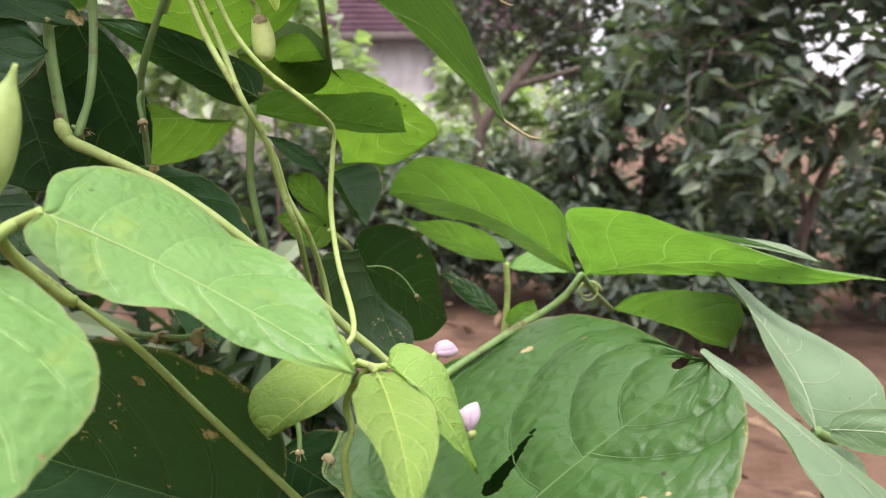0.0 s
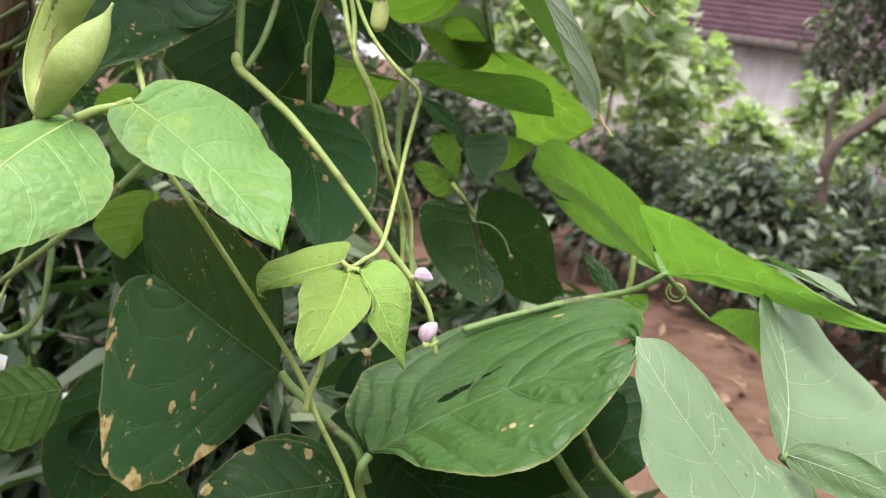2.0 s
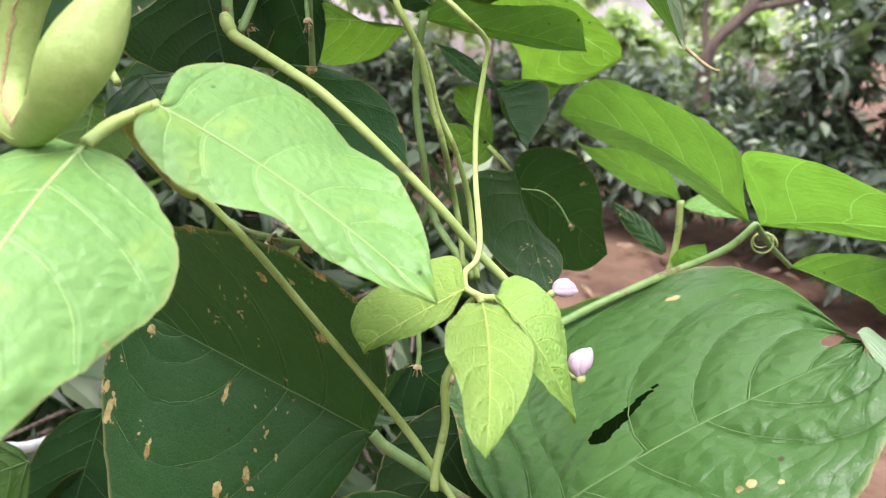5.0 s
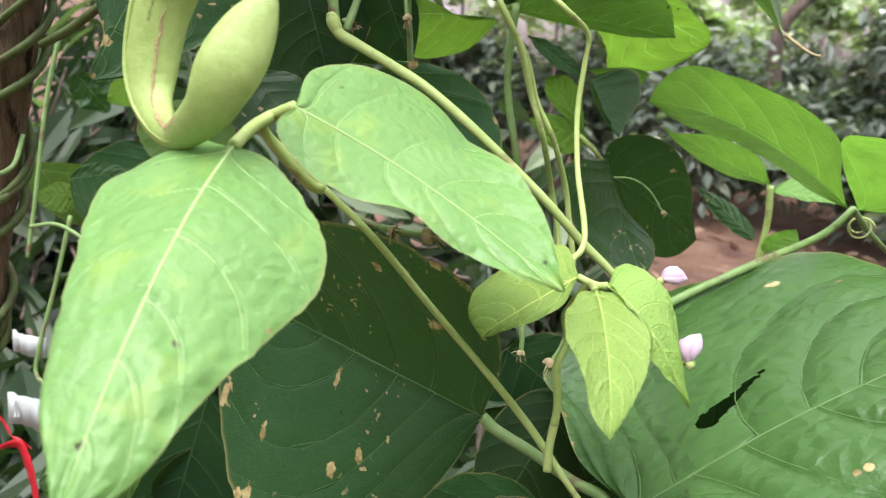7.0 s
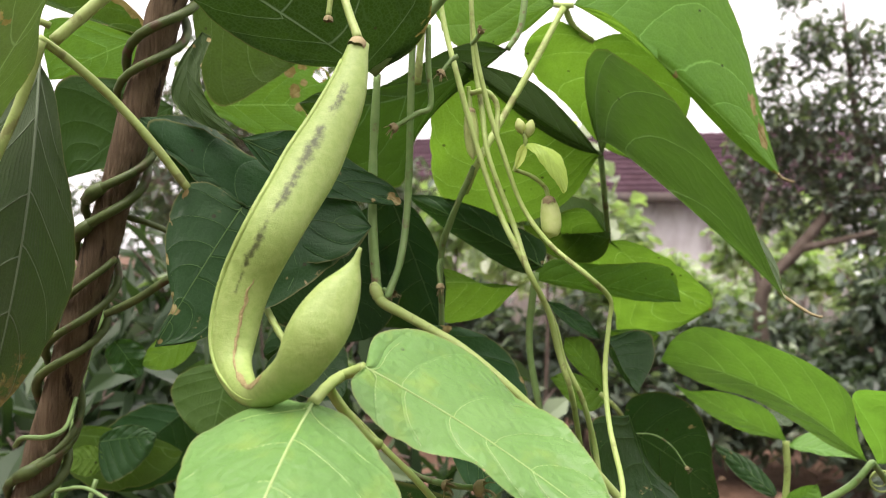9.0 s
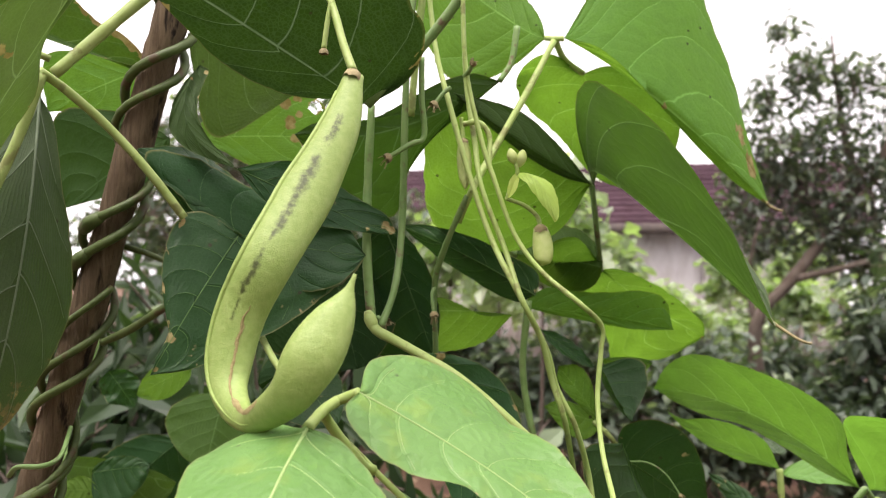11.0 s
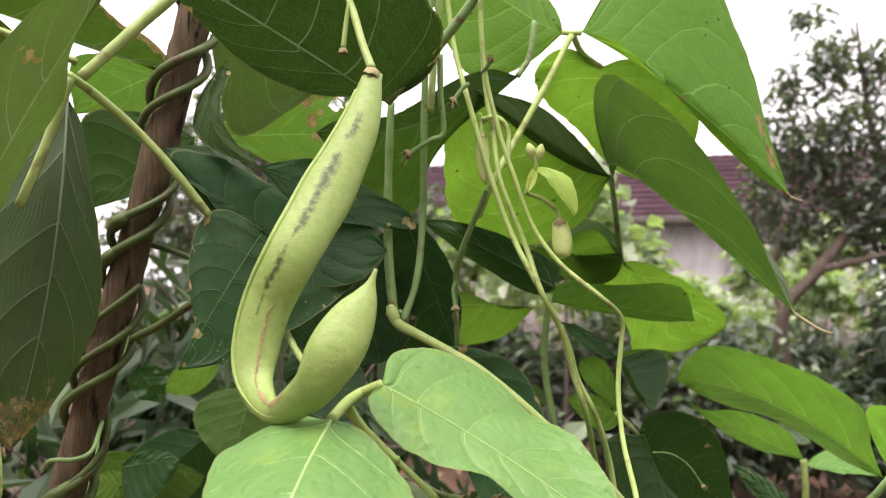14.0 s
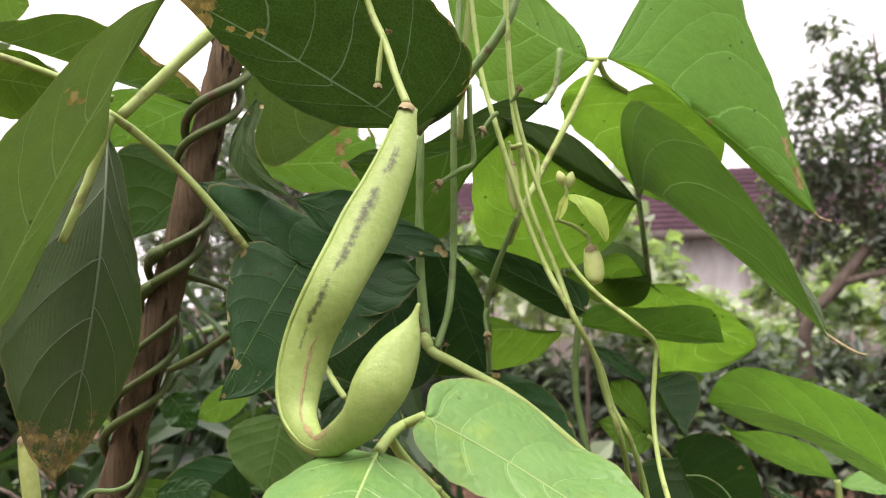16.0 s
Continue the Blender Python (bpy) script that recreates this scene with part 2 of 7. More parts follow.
THIN = leaf_material("thin_leaf", (0.078, 0.174, 0.028), (0.182, 0.385, 0.024), (0.098, 0.205, 0.036), 0.46, 0.45, net=0.55, crinkle=0.4, lace=0.5, gain=2.1, cell=110.0, spec=0.08, dotted=0.37)
MATT = leaf_material("matt_thin_leaf", (0.128, 0.284, 0.058), (0.198, 0.475, 0.038), (0.158, 0.325, 0.070), 0.42, 0.48, net=0.45, crinkle=0.4, lace=0.4, gain=1.9, cell=110.0)
GREY = leaf_material("grey_green_leaf", (0.126, 0.214, 0.106), (0.13, 0.32, 0.05), (0.172, 0.268, 0.146), 0.25, 0.52, trails=True, net=0.08, crinkle=0.03, lace=0.3)
# dim copy of the leaf tones, its colour darkened for blades in shade
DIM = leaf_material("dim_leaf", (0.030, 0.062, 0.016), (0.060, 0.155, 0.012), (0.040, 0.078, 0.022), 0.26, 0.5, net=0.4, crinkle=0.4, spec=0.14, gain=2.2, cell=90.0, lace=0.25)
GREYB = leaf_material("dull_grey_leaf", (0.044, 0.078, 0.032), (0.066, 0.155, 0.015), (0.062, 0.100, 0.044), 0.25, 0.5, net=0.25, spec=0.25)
# darker copy of the underside: the canopy leaf's shade is put into its colours
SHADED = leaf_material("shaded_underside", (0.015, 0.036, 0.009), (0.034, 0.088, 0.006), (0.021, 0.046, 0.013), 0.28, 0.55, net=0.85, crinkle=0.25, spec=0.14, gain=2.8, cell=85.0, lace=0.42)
PALE = leaf_material("pale_leaf", (0.094, 0.146, 0.056), (0.104, 0.215, 0.022), (0.128, 0.182, 0.078), 0.32, 0.55, net=0.5, crinkle=0.2, spec=0.25, gain=2.0, cell=100.0, lace=0.4)
DROOP = leaf_material("drooping_leaf", (0.078, 0.124, 0.060), (0.080, 0.205, 0.014), (0.098, 0.150, 0.078), 0.36, 0.42, net=0.6, crinkle=0.4, spec=0.5, gain=2.4, cell=90.0, lace=0.3)
TENDER = leaf_material("tender_leaf", (0.30, 0.42, 0.07), (0.42, 0.56, 0.05), (0.36, 0.47, 0.10), 0.4, 0.5, net=0.1, crinkle=0.1)
VEIN = {
    DROOP: plain_material("drooping_vein", (0.16, 0.24, 0.09), (0.19, 0.27, 0.11), 0.5, lucent=0.3),
    FRESH: plain_material("fresh_vein", (0.38, 0.55, 0.20), (0.44, 0.60, 0.25), 0.5, lucent=0.3),
    YOUNG: plain_material("young_vein", (0.40, 0.52, 0.12), (0.44, 0.56, 0.15), 0.5, lucent=0.3),
    DEEP_SHADE: plain_material("deep_shade_vein", (0.05, 0.11, 0.03), (0.06, 0.125, 0.035), 0.5, lucent=0.4),
    MATURE: plain_material("mature_vein", (0.105, 0.21, 0.06), (0.12, 0.23, 0.07), 0.5, lucent=0.5),
    GREEN: plain_material("green_vein", (0.13, 0.245, 0.080), (0.15, 0.27, 0.095), 0.5, lucent=0.4),
    UNDER: plain_material("underside_vein", (0.34, 0.48, 0.16), (0.40, 0.54, 0.20), 0.5, lucent=0.7),
    THIN: plain_material("thin_vein", (0.55, 0.78, 0.14), (0.60, 0.82, 0.18), 0.5, lucent=0.85),
    MATT: plain_material("matt_vein", (0.34, 0.52, 0.14), (0.38, 0.56, 0.18), 0.5, lucent=0.6),
    GREY: plain_material("grey_vein", (0.27, 0.36, 0.22), (0.32, 0.40, 0.26), 0.5, lucent=0.2),
    DIM: plain_material("dim_vein", (0.16, 0.21, 0.10), (0.18, 0.24, 0.12), 0.5, lucent=0.2),
    GREYB: plain_material("dull_vein", (0.16, 0.21, 0.13), (0.18, 0.24, 0.15), 0.5, lucent=0.2),
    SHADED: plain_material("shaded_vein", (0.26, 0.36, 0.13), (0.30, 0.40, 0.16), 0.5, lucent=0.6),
    PALE: plain_material("pale_vein", (0.36, 0.48, 0.20), (0.42, 0.54, 0.24), 0.5, lucent=0.7),
}
STEM_L = plain_material("pale_stem", (0.290, 0.405, 0.110), (0.360, 0.460, 0.160), 0.45, 130, third=(0.22, 0.25, 0.085), lucent=0.15)
STEM_G = plain_material("green_stem", (0.130, 0.235, 0.070), (0.175, 0.275, 0.095), 0.45, 130, third=(0.13, 0.10, 0.05), lucent=0.08)
STEM_D = plain_material("dark_twiner", (0.050, 0.080, 0.020), (0.082, 0.118, 0.032), 0.5, 110, third=(0.085, 0.06, 0.03))
POD = plain_material("pod_skin", (0.258, 0.382, 0.092), (0.332, 0.448, 0.132), 0.45, 330, bump=0.55, depth=0.0006, lucent=0.10, spec=0.40, stain=(0.042, 0.054, 0.014))
SCAR = plain_material("brown_scar", (0.36, 0.305, 0.145), (0.23, 0.185, 0.075), 0.8, 420, bump=0.8, depth=0.0006)
HUSK = plain_material("dry_husk", (0.31, 0.265, 0.14), (0.19, 0.15, 0.075), 0.8, 300)
BARK = plain_material("pole_bark", (0.092, 0.064, 0.037), (0.175, 0.128, 0.078), 0.85, 48, stretch=(4.5, 4.5, 0.4), bump=1.0, depth=0.005, third=(0.022, 0.015, 0.010), spec=0.2, warp=0.6)
PETAL = plain_material("pink_petal", (0.60, 0.44, 0.57), (0.74, 0.60, 0.70), 0.45, 200, lucent=0.3)
BUD = plain_material("bud_green", (0.40, 0.50, 0.15), (0.48, 0.56, 0.22), 0.5, 200, lucent=0.25)
SOIL = plain_material("red_soil", (0.090, 0.054, 0.036), (0.150, 0.094, 0.066), 0.95, 3.5, bump=1.0, depth=0.05, third=(0.075, 0.044, 0.034), spec=0.1)
LITTER = plain_material("dead_leaf", (0.16, 0.10, 0.06), (0.22, 0.155, 0.10), 0.85, 30)
TRUNK = plain_material("grey_bark", (0.115, 0.085, 0.068), (0.185, 0.150, 0.125), 0.9, 14, stretch=(2, 2, 0.5), bump=0.8, depth=0.02, spec=0.15)
WALL = plain_material("stained_plaster", (0.54, 0.49, 0.49), (0.70, 0.66, 0.67), 0.9, 2.6, stretch=(2.0, 2.0, 0.7), bump=0.4, depth=0.01, third=(0.34, 0.30, 0.29))
ROOF = plain_material("maroon_tile", (0.042, 0.023, 0.030), (0.066, 0.037, 0.047), 0.9, 2.0, bump=0.4, depth=0.01, third=(0.036, 0.018, 0.021), spec=0.1)
TIMBER = plain_material("dark_timber", (0.06, 0.05, 0.05), (0.10, 0.08, 0.07), 0.8, 10)
RIBBON = plain_material("red_ribbon", (0.50, 0.015, 0.025), (0.62, 0.03, 0.04), 0.4, 60, lucent=0.2)
PAPER = plain_material("white_plastic", (0.46, 0.52, 0.50), (0.60, 0.66, 0.64), 0.5, 60, lucent=0.2)


def crown_material(name, one, two, light, lucent, rough=0.33, spec=0.5):
    """Many small leaves in one mesh, each with its own tone."""
    m, nt = nodes_of(name)
    geo = nt.nodes.new("ShaderNodeNewGeometry")
    isle = geo.outputs["Random Per Island"]
    tone = mix_colour(nt, isle, one, two)
    tone = mix_colour(nt, ramp(nt, isle, 0.84, 0.96), tone, light)
    skin = add(nt, "ShaderNodeBsdfPrincipled", Roughness=rough, Specular_IOR_Level=spec)
    soft, mix, end = nt.nodes.new("ShaderNodeBsdfTranslucent"), nt.nodes.new("ShaderNodeMixShader"), nt.nodes.new("ShaderNodeOutputMaterial")
    nt.links.new(tone, skin.inputs["Base Color"])
    nt.links.new(mix_colour(nt, 1.0, tone, (1.5, 2.0, 0.6), "MULTIPLY"), soft.inputs["Color"])
    mix.inputs[0].default_value = lucent
    nt.links.new(skin.outputs[0], mix.inputs[1])
    nt.links.new(soft.outputs[0], mix.inputs[2])
    nt.links.new(mix.outputs[0], end.inputs[0])
    return m


ORCHARD = crown_material("orchard_leaves", (0.056, 0.079, 0.058), (0.112, 0.146, 0.108), (0.24, 0.29, 0.20), 0.25, 0.42, 0.35)
GREY_CROWN = crown_material("grey_crown_leaves", (0.062, 0.078, 0.064), (0.115, 0.138, 0.11), (0.26, 0.30, 0.23), 0.3)
LIGHT_BUSH = crown_material("light_bush_leaves", (0.23, 0.28, 0.19), (0.33, 0.38, 0.27), (0.50, 0.54, 0.42), 0.4)
LONG_LEAF = crown_material("long_dark_leaves", (0.020, 0.040, 0.018), (0.050, 0.080, 0.038), (0.17, 0.22, 0.13), 0.25, 0.42, 0.3)


# ---- mesh helpers ----
def mesh_object(name, verts, faces, material, origin, parent=None, label="", smooth=True, attrs=None):
    """One mesh object with its origin at a world point, under a parent that only has a place."""
    o = Vector(origin)
    me = bpy.data.meshes.new(name)
    me.from_pydata([tuple(Vector(v) - o) for v in verts], [], faces)
    me.materials.append(material)
    if smooth:
        me.polygons.foreach_set("use_smooth", [True] * len(me.polygons))
    for key, values in (attrs or {}).items():
        me.attributes.new(key, "FLOAT", "POINT").data.foreach_set("value", values)
    me.update()
    ob = new(name, me)
    ob.location = o
    if parent is not None:
        base, up = Vector(parent.location), parent.parent
        while up is not None:
            base, up = base + up.location, up.parent
        ob.parent, ob.location = parent, o - base
    if label:
        tagged(ob, label)
    return ob


def part(name, bm, material, parent, label=""):
    """A bmesh in world coordinates as one mesh under a thing or a part."""
    vs = [v.co.copy() for v in bm.verts]
    bm.verts.index_update()
    fs = [[v.index for v in f.verts] for f in bm.faces]
    bm.free()
    mid = sum(vs, Vector()) / max(1, len(vs))
    return mesh_object(name, vs, fs, material, mid, parent, label)


def thing(name, label, category, place, group="", kind=""):
    ob = new(name)
    ob.location = place
    ob.empty_display_size = 0.01
    return tagged(ob, label, category, group, kind)


def spline(points, per=8):
    """A smooth line through the points."""
    p = [Vector(q) for q in points]
    if len(p) < 3:
        return [p[0].lerp(p[-1], i / per) for i in range(per + 1)]
    p = [p[0] * 2 - p[1]] + p + [p[-1] * 2 - p[-2]]
    line = []
    for a, b, c, d in zip(p, p[1:], p[2:], p[3:]):
        for i in range(per):
            t = i / per
            line.append(0.5 * (2 * b + (c - a) * t + (2 * a - 5 * b + 4 * c - d) * t * t + (3 * b - a - 3 * c + d) * t ** 3))
    line.append(p[-2])
    return line


def tube(line, radius, sides=8, squash=1.0, flat=None, caps=True):
    """Vertices and faces of a tube round a line. radius: of the step's number and share; flat: the way in which it is squashed."""
    verts, faces = [], []
    side = None
    for i, p in enumerate(line):
        way = (line[min(i + 1, len(line) - 1)] - line[max(i - 1, 0)]).normalized()
        if flat is not None:
            side = way.cross(flat)
        elif side is None:
            side = way.cross(Vector((0.3, 0.2, 1)) if abs(way.z) < 0.9 else Vector((1, 0.2, 0)))
        side = (side - way * side.dot(way)).normalized()
        up = side.cross(way)
        r = radius(i / (len(line) - 1))
        for k in range(sides):
            a = 2 * math.pi * k / sides
            verts.append(p + side * (math.cos(a) * r) + up * (math.sin(a) * r * squash))
    for i in range(len(line) - 1):
        for k in range(sides):
            j = (k + 1) % sides
            faces.append((i * sides + k, i * sides + j, (i + 1) * sides + j, (i + 1) * sides + k))
    if caps:
        faces.append(tuple(range(sides))[::-1])
        faces.append(tuple((len(line) - 1) * sides + k for k in range(sides)))
    return verts, faces


def knotted(r0, r1, seed, rough=0.10):
    """A tapering radius, a little uneven."""
    return lambda u: (r0 + (r1 - r0) * u) * (1 + rough * noise.noise(Vector((u * 9, seed * 3.7, 0))))


SEEDS = iter(range(1, 100000))


def stalk(parent, name, material, r0, r1, points, label="", sides=8):
    line = spline(points)
    v, f = tube(line, knotted(r0, r1, next(SEEDS)), sides)
    return mesh_object(name, v, f, material, line[0], parent, label)


def vine_stem(label, material, r0, r1, points):
    """A stem of the climbing bean, a thing of its own, with a swollen node here and there."""
    line = spline(points, 10)
    top = thing("vine_stem", label, "bean stem", line[0], "bean stems")
    v, f = tube(line, knotted(r0, r1, next(SEEDS), 0.16), 10)
    mesh_object("stem", v, f, material, line[0], top)
    if r0 > 0.003:
        way = (line[0] - line[3]).normalized()
        knot = [line[0] + way * (r0 * (1.1 - 0.4 * i)) for i in range(10)]
        v, f = tube(knot, lambda u: r0 * (0.2 + 0.9 * math.sin(math.pi * (0.06 + 0.88 * u)) ** 0.6) * (1 + 0.15 * noise.noise(Vector((u * 8, 3, 1)))), 12)
        mesh_object("node", v, f, material, line[0], top)
    return top


def rim_curve(points):
    """The outline of half a blade, by its share from base to tip."""
    line = spline([(0, 0, 0)] + [Vector(p) for p in points] + [(1, 0, 0)], 8)
    gone = [0.0]
    for p, q in zip(line, line[1:]):
        gone.append(gone[-1] + (q - p).to_2d().length)

    def at_share(s):
        d = s * gone[-1]
        i = max(1, next((k for k, g in enumerate(gone) if g >= d), len(gone) - 1))
        q = line[i - 1].lerp(line[i], (d - gone[i - 1]) / max(1e-9, gone[i] - gone[i - 1]))
        return q.x, q.y, q.z

    return at_share


def bean_leaf(label, place):
    return thing("bean_leaf", label, "leaf", place, "bean leaves")


def leaflet(parent, material, base, tip, left, right, mid=None, lobe=0.05, pucker=0.0003, wave=0.001, res=40, b=0.7, curl=0.0, tan=0.12, tail=0.0, tail_end=None, tip_dead=0.0, rim=0.22, holes=(), tears=(), spots=(), seed=0, rim_left=(), rim_right=()):
    """One leaflet: midrib from base to tip, its half blades reaching out to the left and right points at their widest.
    With rims, left and right are the ways in which the half blades lie, and each rim gives the blade's outline from base to
    tip: how far along the midrib, how far out from it and how far above the blade, in lengths of the leaflet."""
    base, tip = Vector(base), Vector(tip)
    chord = tip - base
    length = chord.length
    along = chord / length
    mid = Vector(mid) if mid else (base + tip) / 2 + Vector((0, 0, 0.02 * length))
    ctrl = 2 * mid - 0.5 * (base + tip)
    seed = seed or next(SEEDS)

    def rib(s):
        return base * (1 - s) ** 2 + ctrl * (2 * s * (1 - s)) + tip * s * s

    halves = []
    for q, rim_line in ((left, rim_left), (right, rim_right)):
        q = Vector(q)
        if rim_line:
            halves.append((rim_curve(rim_line), q * length))
            continue
        p = min(0.66, max(0.2, (q - base).dot(along) / length))
        halves.append((p, q - rib(p)))
    normal = along.cross(halves[0][1] - halves[1][1])
    normal = normal.normalized() if normal.length > 1e-9 else Vector((0, 0, 1))
    if normal.z < 0:
        normal = -normal
    laterals = 6
    sweep = [0.5 if rim_left and max(q[1] for q in rim_line) > 0.7 else 0.28 for rim_line in (rim_left or ((0, 0),), rim_right or ((0, 0),))]

    def shift(k, v):
        return 0.06 * noise.noise(Vector((k * 4.3, math.copysign(2, v), seed * 1.3)))

    def outline(s, p):
        if s < p:
            return (1 - (1 - s / p) ** 2.2) ** 0.6
        return (1 - ((s - p) / (1 - p)) ** 1.5) ** b

    def at(s, v):
        p, side = halves[0] if v < 0 else halves[1]
        e = abs(v)
        if rim_left:
            a, w, h = p(min(max(s, 0.0), 1.0))
            out = rib(s).lerp(rib(a) + side * w * (1 + 0.03 * noise.noise(Vector((s * 26, math.copysign(5, v), seed))) + 0.016 * noise.noise(Vector((s * 64, math.copysign(9, v), seed)))), e) + normal * (h * length * e ** 1.5)
        else:
            w = outline(min(max(s, 0.0), 1.0), p)
            w *= 1 + (0.06 * noise.noise(Vector((s * 7, math.copysign(3, v), seed))) + 0.034 * noise.noise(Vector((s * 24, math.copysign(5, v), seed)))) * e
            out = rib(s) + side * (w * e) - chord * (lobe * e ** 1.3 * (1 - s) ** 4 * w)
        k = s - sweep[v >= 0] * e ** 1.3
        quilt = abs(math.sin(math.pi * laterals * (k + shift(k, v)))) ** 0.7 * e ** 0.5 * max(0.0, 1 - e ** 4) * (0.72 + 0.28 * abs(math.sin(math.pi * (4.5 * e + 0.5 * math.floor(laterals * k) + 4 * shift(k * 2, v)))) ** 0.6)
        ruffle = noise.noise(Vector((s * 4.2, v * 1.6, seed * 1.7))) + 0.5 * noise.noise(Vector((s * 11, v * 4, seed * 2.9))) * e
        out += normal * (curl * side.length * w * e * e + pucker * (0.45 + 1.1 * s) * quilt + wave * ruffle * (0.25 + e) * 1.7)
        return out

    rows, cols = res, max(8, res // (2 if holes or tears else 4))
    gaps = [(at(hs, hv), rad) for hs, hv, rad in holes]
    slits = [(at(*p), at(*q), r0, r1) for p, q, r0, r1 in tears]
    marks = [(at(hs, hv), rad) for hs, hv, rad in spots] + [(h, rad * 1.35) for h, rad in gaps] + [(p.lerp(q, u), (r0 + (r1 - r0) * u) * 1.05 + 0.0004) for p, q, r0, r1 in slits for u in (0.0, 0.25, 0.5, 0.75, 1.0)]

    def in_gap(q):
        """The nearest place on a hole's rim for a place inside it."""
        for h, rad in gaps:
            d = q - h
            r = rad * (1 + 0.4 * noise.noise(d.normalized() * 1.9 + h * 90))
            if d.length < r * 0.98:
                return h + d.normalized() * r
        for p, q2, r0, r1 in slits:
            u = min(1.0, max(0.0, (q - p).dot(q2 - p) / (q2 - p).length_squared))
            c = p.lerp(q2, u)
            r = (r0 + (r1 - r0) * u) * (1 + 0.22 * noise.noise(c * 420))
            if (q - c).length < r * 0.98:
                return c + (q - c).normalized() * r
        return None

    verts, edge, wear, rank, scorch = [], [], [], [], []
    for i in range(rows + 1):
        s = (i / rows) ** 1.25
        s = 1 - (1 - s) ** 1.15
        for j in range(-cols, cols + 1):
            v = j / cols
            verts.append(at(s, v))
            dry = max([min(1.0, max(0.0, 1.6 - 1.6 * (verts[-1] - h).length / rad)) for h, rad in marks], default=0.0) * 0.5
            scorch.append(1.0 if tip_dead and s > 0.66 and dry < 0.1 else 0.0)
            edge.append(abs(v) if 0 < i < rows else 1.0)
            k = s - sweep[v >= 0] * abs(v) ** 1.3
            rank.append(laterals * (k + shift(k, v)) + 10.0)
            wear.append(dry + tan * (0.62 + rim * abs(v) ** 7 + 0.25 * max(0.0, s - 0.75)) + tip_dead * min(1.0, max(0.0, (s - 0.74) * 9)))
    faces, n = [], 2 * cols + 1
    for i in range(rows):
        for j in range(2 * cols):
            quad = (i * n + j, i * n + j + 1, (i + 1) * n + j + 1, (i + 1) * n + j)
            if (holes or tears) and in_gap((verts[quad[0]] + verts[quad[2]]) / 2):
                continue
            faces.append(quad)
    for _ in range(3 if holes or tears else 0):
        for k in {k for f in faces for k in f}:
            h = in_gap(verts[k])
            if h:
                verts[k] = h
    blade = mesh_object("leaflet", verts, faces, material, base, parent, attrs={"edge": edge, "wear": wear, "rank": rank, "scorch": scorch})
    vv, ff = [], []

    def rod(path, r0, r1, sides):
        tv, tf = tube(path, lambda u: r0 + (r1 - r0) * u, sides, caps=False)
        ff.extend(tuple(k + len(vv) for k in f) for f in tf)
        vv.extend(tv)

    thick = 0.0002 + 0.0030 * length
    rod([at(i / 24 * 0.985, 0.0) for i in range(25)], thick, thick * 0.3, 6)
    for i in range(0 if material in (THIN, MATT, UNDER, SHADED, PALE, DIM, DROOP, TENDER) or length < 0.03 else laterals):
        for sign in (-1, 1):
            s0 = 0.004 + i / laterals
            s0 = max(0.004, s0 - shift(s0 - shift(s0, sign), sign))
            top, lean = 0.9 if i else 0.82, sweep[sign > 0]
            path = [at(s0 + (0.006 * sign if i else 0) + lean * (u * top) ** 1.3, sign * u * top) for u in (0.0, 0.1, 0.2, 0.32, 0.45, 0.6, 0.75, 0.88, 1.0) if s0 + lean * (u * top) ** 1.3 < 0.97]
            path = path[:next((k for k, q in enumerate(path) if any((q - h).length < rad for h, rad in gaps)), len(path))]
            if len(path) > 3:
                rod(path, thick * (0.5 if i else 0.7) * (0.6 if material is FRESH else 0.8 if material is MATURE else 1.0), thick * 0.18, 4)
    if material not in (THIN, MATT, UNDER, SHADED, PALE, DIM, DROOP, TENDER):
        mesh_object("venation", vv, ff, VEIN[material], base, blade)
    if tail:
        way = (tip - rib(0.9)).normalized()
        bend = Vector((along.x, along.y, 0)).normalized()
        end = Vector(tail_end) if tail_end else tip + (way * 0.7 + bend * 0.5) * tail * length
        line = spline([rib(0.985), tip, tip.lerp(end, 0.5) + way * 0.12 * (end - tip).length, end, end + Vector((0.0008, 0, 0.0006))])
        tv, tf = tube(line, lambda u: 0.0011 * (1 - 0.5 * u), 6)
        mesh_object("curled_tip", tv, tf, HUSK, tip, blade, "dry tan curled tip")
    return blade


# ---- ground ----
def build_ground():
    n, half = 90, 140.0
    vs, fs = [], []
    for i in range(n + 1):
        for j in range(n + 1):
            x = math.copysign(abs(2 * i / n - 1) ** 2.6, 2 * i / n - 1) * half
            y = math.copysign(abs(2 * j / n - 1) ** 2.6, 2 * j / n - 1) * half + 3
            vs.append((x, y, 0.05 * noise.noise(Vector((x * 1.3, y * 1.3, 0))) + 0.02 * noise.noise(Vector((x * 6, y * 6, 3)))))
    for i in range(n):
        for j in range(n):
            a = i * (n + 1) + j
            fs.append((a, a + n + 1, a + n + 2, a + 1))
    tagged(mesh_object("ground", vs, fs, SOIL, (0, 0, 0)), "bare reddish-brown garden soil with clods", "ground", kind="structure")


build_ground()


